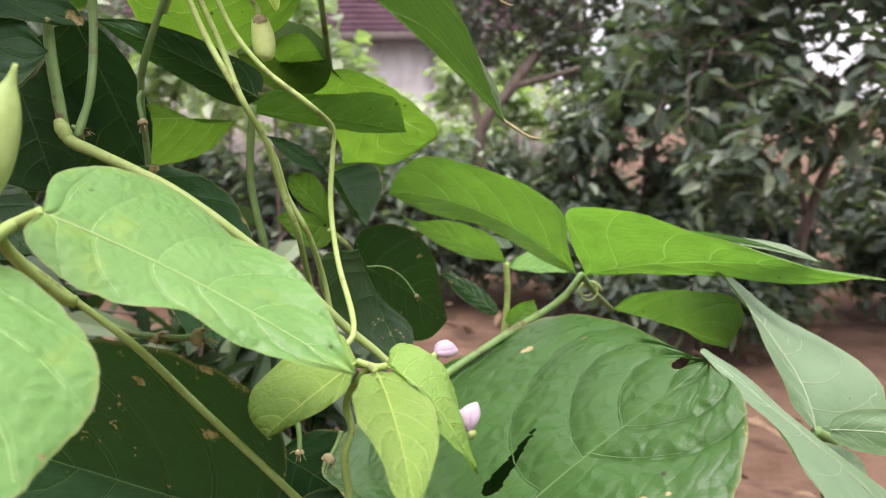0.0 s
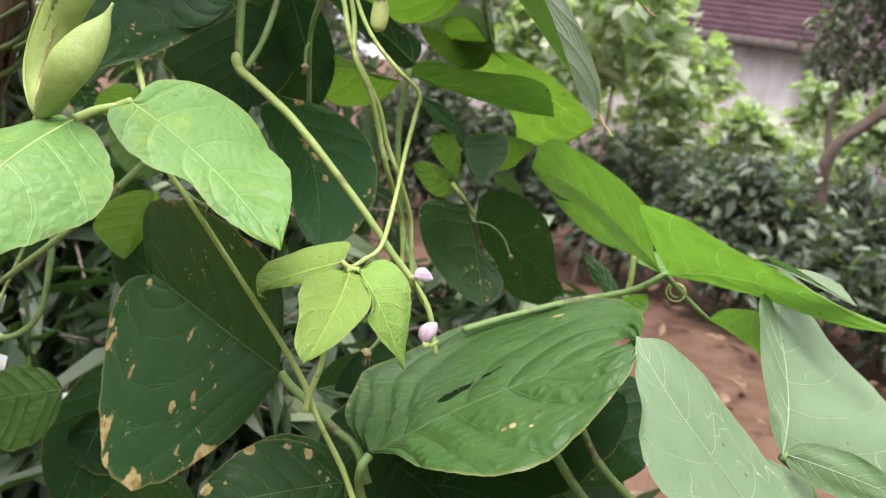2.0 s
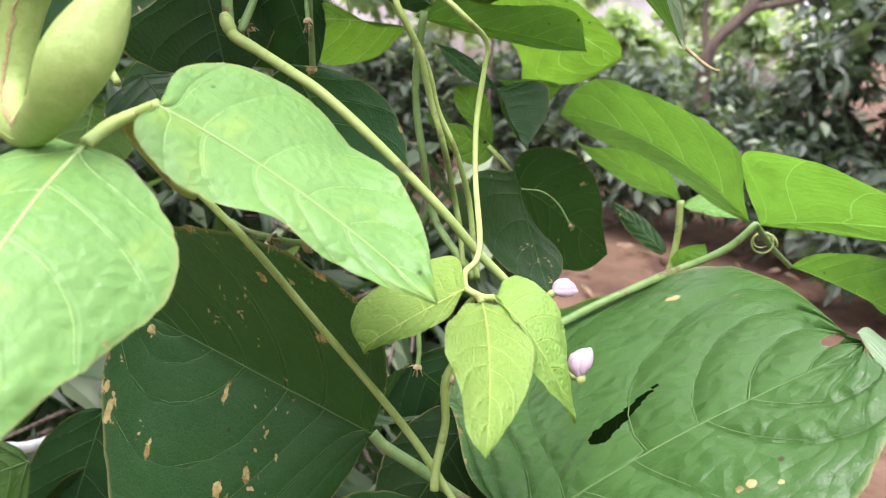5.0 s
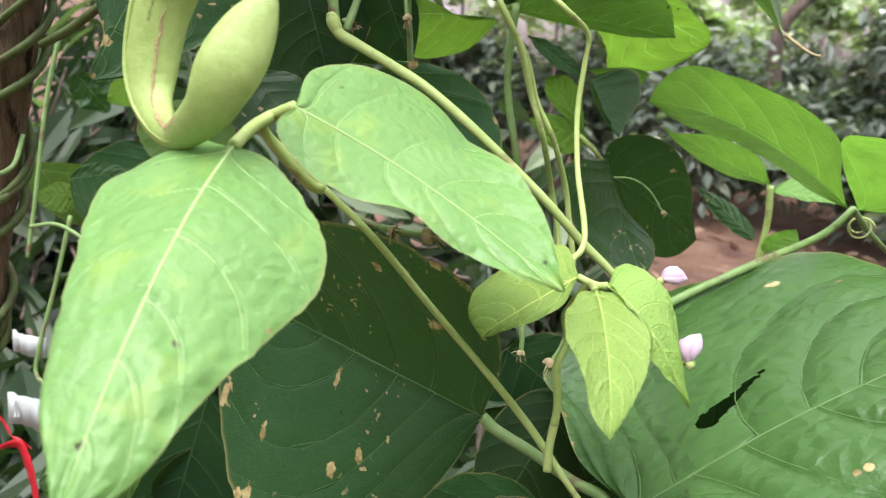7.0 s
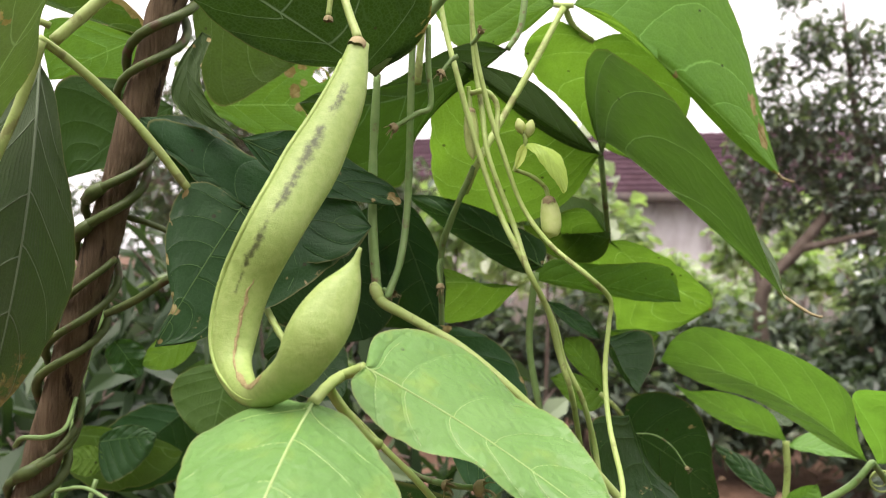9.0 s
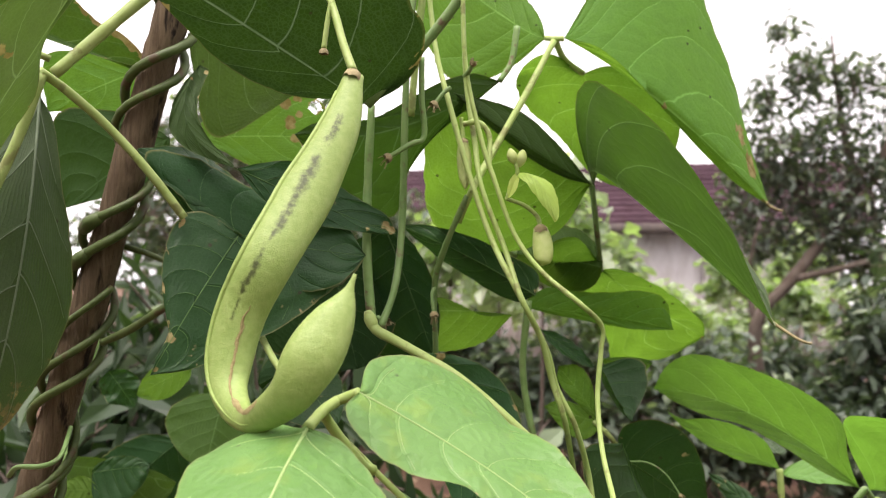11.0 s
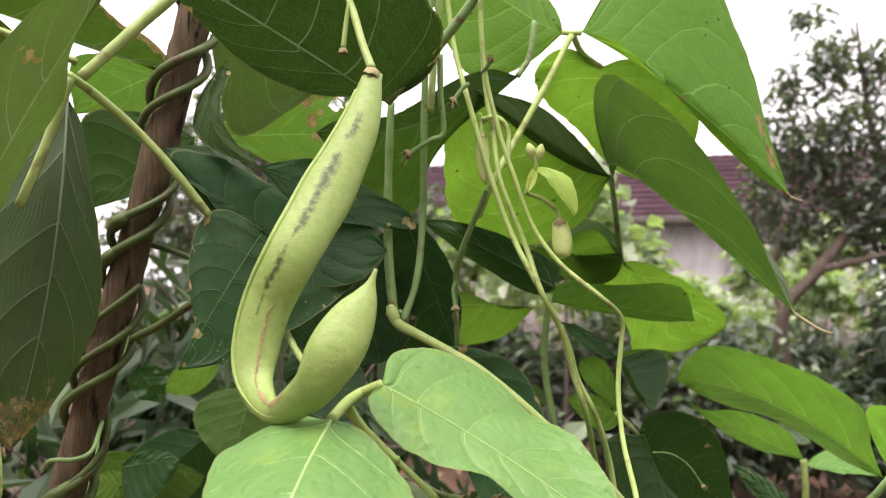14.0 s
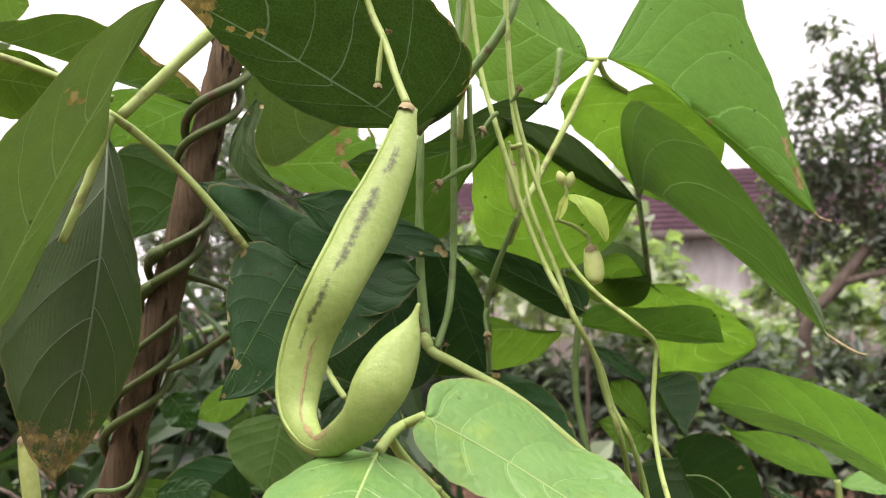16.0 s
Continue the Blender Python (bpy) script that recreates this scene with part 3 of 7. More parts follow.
def leaf_cloud(spots, length, width, droop, seed, spread=1.0):
    """Vertices and faces of many folded leaves at the given places."""
    rng = random.Random(seed)
    vs, fs = [], []
    for c in spots:
        a, d = rng.uniform(0, 2 * math.pi), rng.gauss(-droop, 0.45)
        way = Vector((math.cos(a) * math.cos(d), math.sin(a) * math.cos(d), math.sin(d)))
        flat = way.cross(Vector((rng.gauss(0, 0.5), rng.gauss(0, 0.5), 1))).normalized()
        up = flat.cross(way)
        l, w = length * rng.uniform(0.65, 1.25), width * rng.uniform(0.7, 1.2)
        k = len(vs)
        vs += [c, c + way * l * 0.4 + flat * w * 0.5 + up * w * 0.14, c + way * l * 0.48 - up * l * 0.03, c + way * l * 0.4 - flat * w * 0.5 + up * w * 0.14,
               c + way * l * 0.8 + flat * w * 0.3 - up * l * 0.02, c + way * l * 0.8 - flat * w * 0.3 - up * l * 0.02, c + way * l - up * l * 0.12]
        fs += [(k, k + 2, k + 1), (k, k + 3, k + 2), (k + 1, k + 2, k + 4), (k + 2, k + 3, k + 5), (k + 2, k + 6, k + 4), (k + 2, k + 5, k + 6)]
    return vs, fs


def tree(name, label, category, foot, trunk_line, limbs, clumps, leaves, length, width, material, seed, trunk_r=0.06, droop=0.35):
    """trunk_line: points of the trunk; limbs: lists of points; clumps: places and radii of the leaf masses."""
    rng = random.Random(seed)
    top = thing(name, label, category, foot)
    v, f = tube(spline(trunk_line, 6), knotted(trunk_r, trunk_r * 0.6, seed, 0.2), 12)
    mesh_object("trunk", v, f, TRUNK, foot, top)
    for limb in limbs:
        v, f = tube(spline(limb, 6), knotted(trunk_r * 0.5, trunk_r * 0.14, seed + 1, 0.2), 8)
        mesh_object("limb", v, f, TRUNK, limb[0], top)
    spots, tv, tf = [], [], []
    for c, r in clumps:
        c = Vector(c)
        share = int(leaves * r * r / sum(q * q for _, q in clumps))
        twigs = max(5, share // 9)
        for _ in range(twigs):
            way = Vector((rng.gauss(0, 1), rng.gauss(0, 1), rng.gauss(0, 0.9))).normalized()
            end = c + way * r * (0.45 + 0.65 * rng.random() ** 0.6)
            start = c + way * r * 0.1 + Vector((rng.gauss(0, 0.1), rng.gauss(0, 0.1), rng.gauss(0, 0.1))) * r
            line = [start, start.lerp(end, 0.5) + Vector((0, 0, 0.08 * r)), end]
            a, b2 = tube(line, lambda u: 0.005 * (1 - 0.6 * u), 4, caps=False)
            tf += [tuple(k + len(tv) for k in q) for q in b2]
            tv += a
            for _ in range(9):
                u = rng.uniform(0.35, 1.0)
                spots.append(start.lerp(end, u) + Vector((rng.gauss(0, 1), rng.gauss(0, 1), rng.gauss(0, 1))) * 0.04)
    tagged(mesh_object("branchwork", tv, tf, TRUNK, foot, top), kind="stuff")
    v, f = leaf_cloud(spots, length, width, droop, seed)
    tagged(mesh_object("crown", v, f, material, foot, top, smooth=False), kind="stuff")
    return top


# ---- farmhouse in the distance ----
def box(bm, x0, x1, y0, y1, z0, z1):
    c = bmesh.ops.create_cube(bm, size=1.0)["verts"]
    for v in c:
        v.co = ((x0 + x1) / 2 + v.co.x * (x1 - x0), (y0 + y1) / 2 + v.co.y * (y1 - y0), (z0 + z1) / 2 + v.co.z * (z1 - z0))


def build_house():
    x0, x1, y0, y1, eave, ridge = -7.5, 1.9, 15.2, 20.2, 2.35, 3.9
    house = thing("farmhouse", "low white-plastered farmhouse with stained walls and maroon tiled roof", "house", ((x0 + x1) / 2, (y0 + y1) / 2, 0))
    for name, dims in (("front_wall", (x0, x1, y0, y0 + 0.2, -0.1, eave)), ("back_wall", (x0, x1, y1 - 0.2, y1, -0.1, eave)), ("side_wall", (x0, x0 + 0.2, y0 + 0.2, y1 - 0.2, -0.1, eave)), ("side_wall", (x1 - 0.2, x1, y0 + 0.2, y1 - 0.2, -0.1, eave))):
        bm = bmesh.new()
        box(bm, *dims)
        part(name, bm, WALL, house)
    for k in range(6):
        bm = bmesh.new()
        x = x0 + 0.4 + k * (x1 - x0 - 0.8) / 5
        box(bm, x - 0.1, x + 0.1, y0 - 0.08, y0, -0.1, eave)
        part("pilaster", bm, WALL, house)
    bm = bmesh.new()
    box(bm, x0 - 0.4, x1 + 0.4, y0 - 0.55, y0 - 0.48, eave - 0.06, eave + 0.12)
    part("eave_board", bm, TIMBER, house)
    my = (y0 + y1) / 2
    for sign in (1, -1):
        part_slope(x0 - 0.5, x1 + 0.5, (y0 - 0.5) if sign > 0 else (y1 + 0.5), my, eave + 0.02, ridge, house)
    return house


def part_slope(x0, x1, ya, yb, za, zb, house):
    """One side of the roof: overlapping courses of wavy tiles."""
    courses = 13
    for c in range(courses):
        vs, fs = [], []
        u0, u1 = c / courses, (c + 1.25) / courses
        n = int((x1 - x0) / 0.11)
        for i in range(n + 1):
            x = x0 + (x1 - x0) * i / n
            lift = 0.022 * math.sin(i * math.pi) + (0.014 if i % 2 else 0.0) + 0.012 * noise.noise(Vector((x * 2, c, 1)))
            for u, h in ((u0, 0.05), (u1, 0.0)):
                u = min(u, 1.0)
                vs.append((x, ya + (yb - ya) * u, za + (zb - za) * u + lift + h))
            vs.append((x, ya + (yb - ya) * u0, za + (zb - za) * u0 + lift))
        for i in range(n):
            a = i * 3
            fs += [(a, a + 3, a + 4, a + 1), (a + 2, a + 5, a + 3, a)]
        mesh_object("tile_course", vs, fs, ROOF, vs[0], house, smooth=False)


build_house()


# ---- orchard trees and bushes ----
tree("fruit_tree", "dark-leaved fruit tree with a bare grey trunk on red soil", "tree", (1.82, 4.35, 0),
     [(1.82, 4.35, -0.05), (1.80, 4.36, 0.35), (1.84, 4.32, 0.75), (2.0, 4.3, 1.25)],
     [[(1.83, 4.33, 0.72), (1.66, 4.2, 1.1), (1.25, 4.1, 1.45)], [(1.9, 4.31, 1.0), (2.2, 3.9, 1.5), (1.9, 3.7, 1.85)], [(1.98, 4.3, 1.2), (2.5, 4.4, 1.6), (3.0, 4.4, 2.1)], [(1.98, 4.3, 1.2), (1.5, 4.2, 1.72), (1.0, 4.15, 1.8)]],
     [((1.25, 4.3, 1.55), 0.55), ((1.75, 4.0, 1.35), 0.45), ((2.1, 4.2, 2.0), 0.7), ((2.7, 4.2, 1.9), 0.7), ((1.6, 4.4, 2.2), 0.6), ((2.5, 3.8, 1.3), 0.3), ((1.3, 3.9, 1.1), 0.30), ((2.25, 4.3, 0.92), 0.2)],
     4300, 0.14, 0.060, ORCHARD, 11, trunk_r=0.036)
tree("fruit_tree", "tall dark fruit tree with small leaves against the sky", "tree", (0.30, 6.6, 0),
     [(0.30, 6.6, -0.05), (0.27, 6.6, 0.6), (0.25, 6.5, 1.10), (0.48, 6.5, 1.42), (0.75, 6.55, 1.8), (0.95, 6.6, 2.2)],
     [[(0.25, 6.5, 1.08), (0.19, 6.5, 1.4), (0.24, 6.4, 1.75)], [(0.48, 6.5, 1.42), (0.95, 6.4, 1.55), (1.5, 6.4, 1.75)], [(0.9, 6.6, 2.1), (0.8, 6.6, 2.7), (0.75, 6.6, 3.2)], [(1.05, 6.6, 2.2), (1.3, 6.6, 2.9), (1.4, 6.6, 3.4)]],
     [((0.45, 6.6, 3.25), 0.16), ((0.6, 6.6, 2.98), 0.28), ((0.9, 6.6, 2.8), 0.30), ((0.36, 6.6, 2.7), 0.26), ((0.6, 6.6, 2.4), 0.42), ((0.2, 6.6, 2.25), 0.28), ((0.5, 6.7, 2.05), 0.34), ((1.3, 6.6, 2.5), 0.5), ((1.75, 6.7, 2.9), 0.45), ((2.2, 6.6, 2.4), 0.6), ((1.3, 6.6, 1.8), 0.3), ((0.12, 6.6, 1.92), 0.28), ((0.32, 6.7, 1.7), 0.3), ((0.75, 6.6, 1.8), 0.3), ((1.0, 6.6, 2.1), 0.4), ((1.6, 6.7, 2.0), 0.45), ((1.0, 6.8, 1.55), 0.4), ((1.9, 6.8, 1.6), 0.5), ((2.3, 6.8, 2.0), 0.4)],
     9500, 0.085, 0.04, GREY_CROWN, 12)
tree("fruit_tree", "dark-leaved fruit tree with low spreading crown on red soil", "tree", (1.25, 5.4, 0),
     [(1.25, 5.4, -0.05), (1.22, 5.4, 0.4), (1.28, 5.42, 0.9), (1.2, 5.4, 1.5)],
     [[(1.25, 5.4, 0.6), (0.9, 5.3, 1.0), (0.6, 5.3, 1.3)], [(1.28, 5.42, 0.8), (1.7, 5.3, 1.1), (1.95, 5.2, 1.4)]],
     [((1.2, 5.4, 1.45), 0.42), ((0.85, 5.3, 1.1), 0.32), ((1.7, 5.3, 1.35), 0.42), ((1.75, 5.5, 1.9), 0.42), ((0.9, 5.2, 0.72), 0.24), ((1.5, 5.2, 0.85), 0.34)],
     3000, 0.13, 0.055, ORCHARD, 13)
for k, (x, y, r, h) in enumerate([(-1.9, 6.2, 0.62, 1.15), (-0.95, 6.0, 0.60, 1.05), (-0.1, 5.7, 0.62, 1.05), (0.75, 5.3, 0.55, 0.95), (1.15, 6.6, 0.45, 0.75), (-2.9, 6.8, 0.7, 1.3), (-0.6, 7.6, 0.6, 0.95), (0.45, 7.9, 0.6, 1.0), (1.25, 4.3, 0.42, 0.72), (1.65, 5.1, 0.42, 0.8), (2.95, 5.2, 0.5, 0.8), (3.3, 6.4, 0.6, 1.0), (2.1, 6.6, 0.5, 0.95)]):
    tree("bush", "dense dark green orchard bush on red soil", "bush", (x, y, 0), [(x, y, -0.03), (x + 0.03, y, 0.3), (x, y + 0.02, 0.6)],
         [[(x, y, 0.2), (x - 0.25, y - 0.1, 0.5), (x - 0.4, y - 0.1, 0.75)], [(x, y, 0.3), (x + 0.3, y - 0.05, 0.55), (x + 0.42, y, 0.8)]],
         [((x, y, h - r * 0.55), r * 0.75), ((x - 0.35, y - 0.1, h - r * 0.8), r * 0.55), ((x + 0.36, y - 0.12, h - r * 0.78), r * 0.55), ((x - 0.1, y - 0.35, 0.42), r * 0.5), ((x + 0.25, y - 0.25, 0.36), r * 0.42)],
         2600, 0.12, 0.052, ORCHARD, 30 + k, trunk_r=0.025)
for k, (x, y, z, r) in enumerate([(-1.1, 5.4, 1.8, 0.5), (-1.2, 8.5, 1.3, 0.5), (-2.4, 9.0, 1.5, 0.6), (0.2, 9.6, 0.85, 0.4), (-0.9, 13.6, 1.0, 0.5), (-2.2, 14.2, 1.9, 0.6), (0.4, 14.3, 1.2, 0.5), (1.9, 13.8, 1.3, 0.6), (-3.6, 13.6, 1.5, 0.8), (-0.1, 12.5, 0.8, 0.5), (-0.55, 9.5, 1.2, 0.24), (0.75, 9.8, 1.3, 0.3), (-1.95, 7.6, 1.9, 0.55), (-1.5, 8.3, 2.0, 0.42), (-2.1, 6.6, 1.7, 0.4), (-1.3, 11.0, 1.8, 0.3), (0.1, 11.5, 1.6, 0.32), (0.95, 12.0, 1.9, 0.36), (-0.5, 10.6, 1.0, 0.4)]):
    tree("sapling", "pale grey-green broad-leaved sapling on a thin bare stem", "sapling", (x, y, 0), [(x, y, -0.03), (x + 0.02, y, 0.7), (x, y, z)],
         [[(x, y, z - 0.3), (x + 0.2, y, z), (x + 0.3, y, z + 0.1)]], [((x, y, z), r), ((x - 0.2, y, z - r * 0.7), r * 0.6), ((x + 0.25, y, z - r * 0.5), r * 0.6)], 420, 0.16, 0.11, LIGHT_BUSH, 50 + k, trunk_r=0.014)
for k, (x, y, r, h) in enumerate([(-0.72, 1.25, 0.36, 1.15), (-1.15, 1.6, 0.42, 1.3), (-0.38, 1.45, 0.34, 0.98), (-1.6, 2.4, 0.5, 1.4), (-0.55, 0.85, 0.26, 0.95), (-0.9, 0.95, 0.3, 1.1), (-0.2, 0.95, 0.22, 0.78), (-1.9, 1.5, 0.5, 1.4), (0.05, 0.8, 0.16, 0.86)]):
    tree("shrub", "shaded shrub with long narrow drooping leaves", "shrub", (x, y, 0), [(x, y, -0.03), (x + 0.02, y, 0.4), (x, y, 0.75)],
         [[(x, y, 0.3), (x - 0.12, y - 0.05, 0.6), (x - 0.2, y - 0.1, 0.9)], [(x, y, 0.35), (x + 0.12, y, 0.6), (x + 0.2, y, 0.85)]],
         [((x, y, h - r * 0.5), r * 0.8), ((x - 0.15, y - 0.05, h - r), r * 0.7), ((x + 0.12, y - 0.1, h - r * 1.2), r * 0.7), ((x, y, 0.35), r * 0.7)], 1500, 0.15, 0.036, LONG_LEAF, 60 + k, trunk_r=0.02, droop=0.7)
# trees on every side of the garden; unseen ones added to cut low skylight
for k, (x, y) in enumerate([(-3.4, -2.6), (-1.3, -2.3), (0.5, -3.0), (1.9, -2.0), (3.1, -0.6), (4.2, -2.6), (3.6, 1.2), (-3.3, -0.4), (-3.4, 1.6), (-5.0, 2.5), (5.5, 7.0), (-3.2, 5.2), (-4.4, 6.6), (-4.2, 9.4), (-5.5, 9.0)]):
    tree("fruit_tree", "dark-leaved fruit tree added round the garden's edge", "tree", (x, y, 0), [(x, y, -0.05), (x + 0.05, y, 0.9), (x, y, 1.7)],
         [[(x, y, 1.0), (x - 0.5, y, 1.5), (x - 0.8, y, 1.9)], [(x, y, 1.1), (x + 0.5, y + 0.2, 1.7), (x + 0.8, y + 0.3, 2.1)]],
         [((x, y, 2.2), 0.9), ((x - 0.7, y, 1.8), 0.6), ((x + 0.7, y + 0.2, 1.9), 0.6), ((x, y, 1.2), 0.6)], 2400, 0.15 if y < 2 else 0.12, 0.07 if y < 2 else 0.05, ORCHARD, 80 + k)


# ---- wooden pole and the stems that climb it ----
POLE = [(-0.2668, 0.3510, 1.4527), (-0.3333, 0.3414, 1.2055)]


def build_pole():
    a, b = Vector(POLE[0]), Vector(POLE[1])
    way = (a - b).normalized()
    foot = b - way * (b.z / way.z)
    top = a + way * 0.06
    pole = thing("bean_pole", "rough reddish-brown wooden pole leaning in the soil", "pole", foot)
    line = [foot.lerp(top, i / 240) + Vector((noise.noise(Vector((i * 0.033, 1, 0))), noise.noise(Vector((i * 0.033, 5, 0))), 0)) * 0.0016 for i in range(241)]
    v, f = tube(line, lambda u: 0.0088 + 0.0022 * (1 - u) + 0.0007 * noise.noise(Vector((u * 40, 2, 0))), 28)
    for k, p in enumerate(v):
        q = Vector((p.x * 420, p.y * 420, p.z * 45))
        v[k] = p + Vector((noise.noise(q), noise.noise(q + Vector((9, 0, 0))), 0)) * 0.0011
    mesh_object("shaft", v, f, BARK, foot, pole)
    side = way.cross(Vector((0, 1, 0))).normalized()
    other = way.cross(side)
    rng = random.Random(5)
    for turn, phase, z0, z1, r in ((0.078, 0.4, -0.36, 0.160, 0.0027), (0.080, 1.9, -0.38, 0.150, 0.0026), (0.095, 4.6, -0.36, -0.02, 0.0021)):
        pts, n = [], int((z1 - z0) / 0.005)
        for i in range(n + 1):
            s = z0 + (z1 - z0) * i / n
            ang = 2 * math.pi * s / turn + phase + 0.5 * noise.noise(Vector((s * 14, phase, 0)))
            rad = 0.0102 + r * (1.0 + 0.5 * max(0.0, noise.noise(Vector((s * 30, phase, 4)))))
            c = b.lerp(a, 0.5) + way * s
            pts.append(c + side * (rad * math.cos(ang)) + other * (rad * math.sin(ang)))
        twiner = thing("twining_stem", "dark green bean stem twined round the wooden pole", "bean stem", pts[0], "twining stems")
        v, f = tube(pts, knotted(r, r * 0.9, phase, 0.2), 8)
        mesh_object("stem", v, f, STEM_D, pts[0], twiner)
        for i in range(14, n, 30):
            v, f = tube([pts[i - 1], pts[i], pts[min(i + 1, n)]], lambda u: r * (1.15 + 0.35 * math.sin(math.pi * u)), 8)
            mesh_object("node", v, f, STEM_D, pts[i], twiner)


build_pole()


# ---- pods ----
def build_pod(path, widths, label, facing, rubs):
    """A curved flat pod. widths: half widths along it."""
    line = spline(path, 10)
    n = len(line) - 1
    pod = thing("bean_pod", label, "bean pod", line[0])

    def half(u):
        k = u * (len(widths) - 1)
        i = min(int(k), len(widths) - 2)
        t = k - i
        p, q, r, s = (widths[min(max(i + d, 0), len(widths) - 1)] for d in (-1, 0, 1, 2))
        w = 0.5 * (2 * q + (r - p) * t + (2 * p - 5 * q + 4 * r - s) * t * t + (3 * q - p - 3 * r + s) * t ** 3)
        return max(0.0004, w * (1 + 0.006 * noise.noise(Vector((u * 12, 1, 7)))))

    face = Vector(facing)
    sides = 36
    v, f = tube(line, half, sides, 0.62, face)
    stain = []
    for k in range(len(v)):
        step, a = k // sides, 2 * math.pi * (k % sides) / sides
        x, front = math.cos(a), math.sin(a)
        best = 0.0
        for s0, s1, off, wide in rubs:
            gap = max(0.0, s0 - step, step - s1) / 2.2
            best = max(best, 1.0 - gap - abs(x - off - 0.1 * noise.noise(Vector((step * 0.5, s0, 2)))) / wide)
        stain.append(max(0.0, best) if front > 0 else 0.0)
    mesh_object("shell", v, f, POD, line[0], pod, attrs={"stain": stain})

    def on_skin(i, off, lift=0.0002):
        way = (line[min(i + 1, n)] - line[max(i - 1, 0)]).normalized()
        side = way.cross(face).normalized()
        up = side.cross(way)
        r = half(i / n)
        return line[i] + side * (r * math.sin(off)) + up * ((r * 0.62 + lift) * math.cos(off))

    return pod, on_skin


POD_PATH = [(-0.1275, 0.2791, 1.3949), (-0.1288, 0.2694, 1.3714), (-0.1353, 0.2558, 1.3442), (-0.1417, 0.2410, 1.3198), (-0.1505, 0.2388, 1.3008), (-0.1531, 0.2357, 1.2841), (-0.1494, 0.2303, 1.2721), (-0.1350, 0.2191, 1.2655), (-0.1150, 0.2068, 1.2749), (-0.1073, 0.2059, 1.2856), (-0.1032, 0.2110, 1.2962), (-0.0997, 0.2150, 1.3052), (-0.0973, 0.2175, 1.3141)]
pod, skin_at = build_pod(POD_PATH, [0.0040, 0.0060, 0.0080, 0.0094, 0.0108, 0.0104, 0.0100, 0.0096, 0.0092, 0.0089, 0.0085, 0.0076, 0.0066, 0.0055, 0.0044, 0.0055, 0.0066, 0.0077, 0.0088, 0.0089, 0.0080, 0.0064, 0.0040, 0.0015, 0.0006], "light green U-shaped bean pod with a brown scar line", (0.34, -0.92, 0.05),
                                   [(9, 13, 0.10, 0.40), (16, 21, 0.15, 0.46), (22, 27, 0.15, 0.34), (31, 36, 0.2, 0.32), (21, 42, 0.22, 0.16)])


def skin_strip(name, owner, i0, i1, off, width, material, label, seed, drift=0.0):
    """A thin uneven mark on the pod's face."""
    vs, fs = [], []
    for k, i in enumerate(range(i0, i1 + 1)):
        u = k / max(1, i1 - i0)
        w = width * (0.35 + 0.9 * abs(noise.noise(Vector((i * 0.9, seed, 0))))) * min(1.0, 6 * u + 0.15, 6 * (1 - u) + 0.15)
        o = off + drift * u + 0.10 * noise.noise(Vector((i * 0.4, seed, 5)))
        vs += [skin_at(i, o - w), skin_at(i, o, 0.0005), skin_at(i, o + w)]
    for k in range(i1 - i0):
        a = 3 * k
        fs += [(a, a + 1, a + 4, a + 3), (a + 1, a + 2, a + 5, a + 4)]
    return mesh_object(name, vs, fs, material, vs[0], owner, label)




def calyx(parent, at, way, size, material=HUSK):
    """A small dry cup with five ragged teeth."""
    at, way = Vector(at), Vector(way).normalized()
    side = way.cross(Vector((0.2, 1, 0.1))).normalized()
    up = side.cross(way)
    vs, fs, n = [], [], 15
    for ring, (d, r) in enumerate(((-0.4, 0.5), (0.0, 1.0), (0.5, 1.12), (1.1, 1.15))):
        for k in range(n):
            a = 2 * math.pi * k / n
            tooth = (0.75 if ring == 3 and k % 3 else 1.0)
            vs.append(at + way * (size * d * tooth) + (side * math.cos(a) + up * math.sin(a)) * (size * r * (1 + 0.1 * noise.noise(Vector((k * 3.1, ring, 0))))))
    for ring in range(3):
        for k in range(n):
            j = (k + 1) % n
            fs.append((ring * n + k, ring * n + j, (ring + 1) * n + j, (ring + 1) * n + k))
    return mesh_object("calyx", vs, fs, material, at, parent, "dry tan calyx")


pair_leaf = bean_leaf('pale green bean leaf with two broad leaflets below the curved pod', (-0.1142, 0.2382, 1.2687))
leaflet(pair_leaf, FRESH, (-0.1110, 0.2143, 1.2649), (-0.0929, 0.1175, 1.2053), (-0.986, -0.103, -0.132), (0.878, 0.359, -0.316), mid=(-0.1004, 0.1601, 1.2405), rim_left=[(-0.07, 0.143, -0.010), (0.01, 0.263, -0.013), (0.18, 0.291, 0.009), (0.39, 0.228, 0.000), (0.59, 0.178, -0.001), (0.76, 0.133, 0.000), (0.89, 0.058, -0.001)], rim_right=[(0.02, 0.107, 0.018), (0.11, 0.226, 0.006), (0.23, 0.306, -0.004), (0.36, 0.310, -0.018), (0.50, 0.244, -0.027), (0.68, 0.172, -0.008), (0.87, 0.107, 0.005)], pucker=0.0024, wave=0.0012, res=72, curl=-0.06, tan=0.25, spots=[(0.528, 0.946, 0.0012), (0.693, 0.768, 0.001), (0.726, 0.545, 0.0006), (0.506, 0.99, 0.0008)])
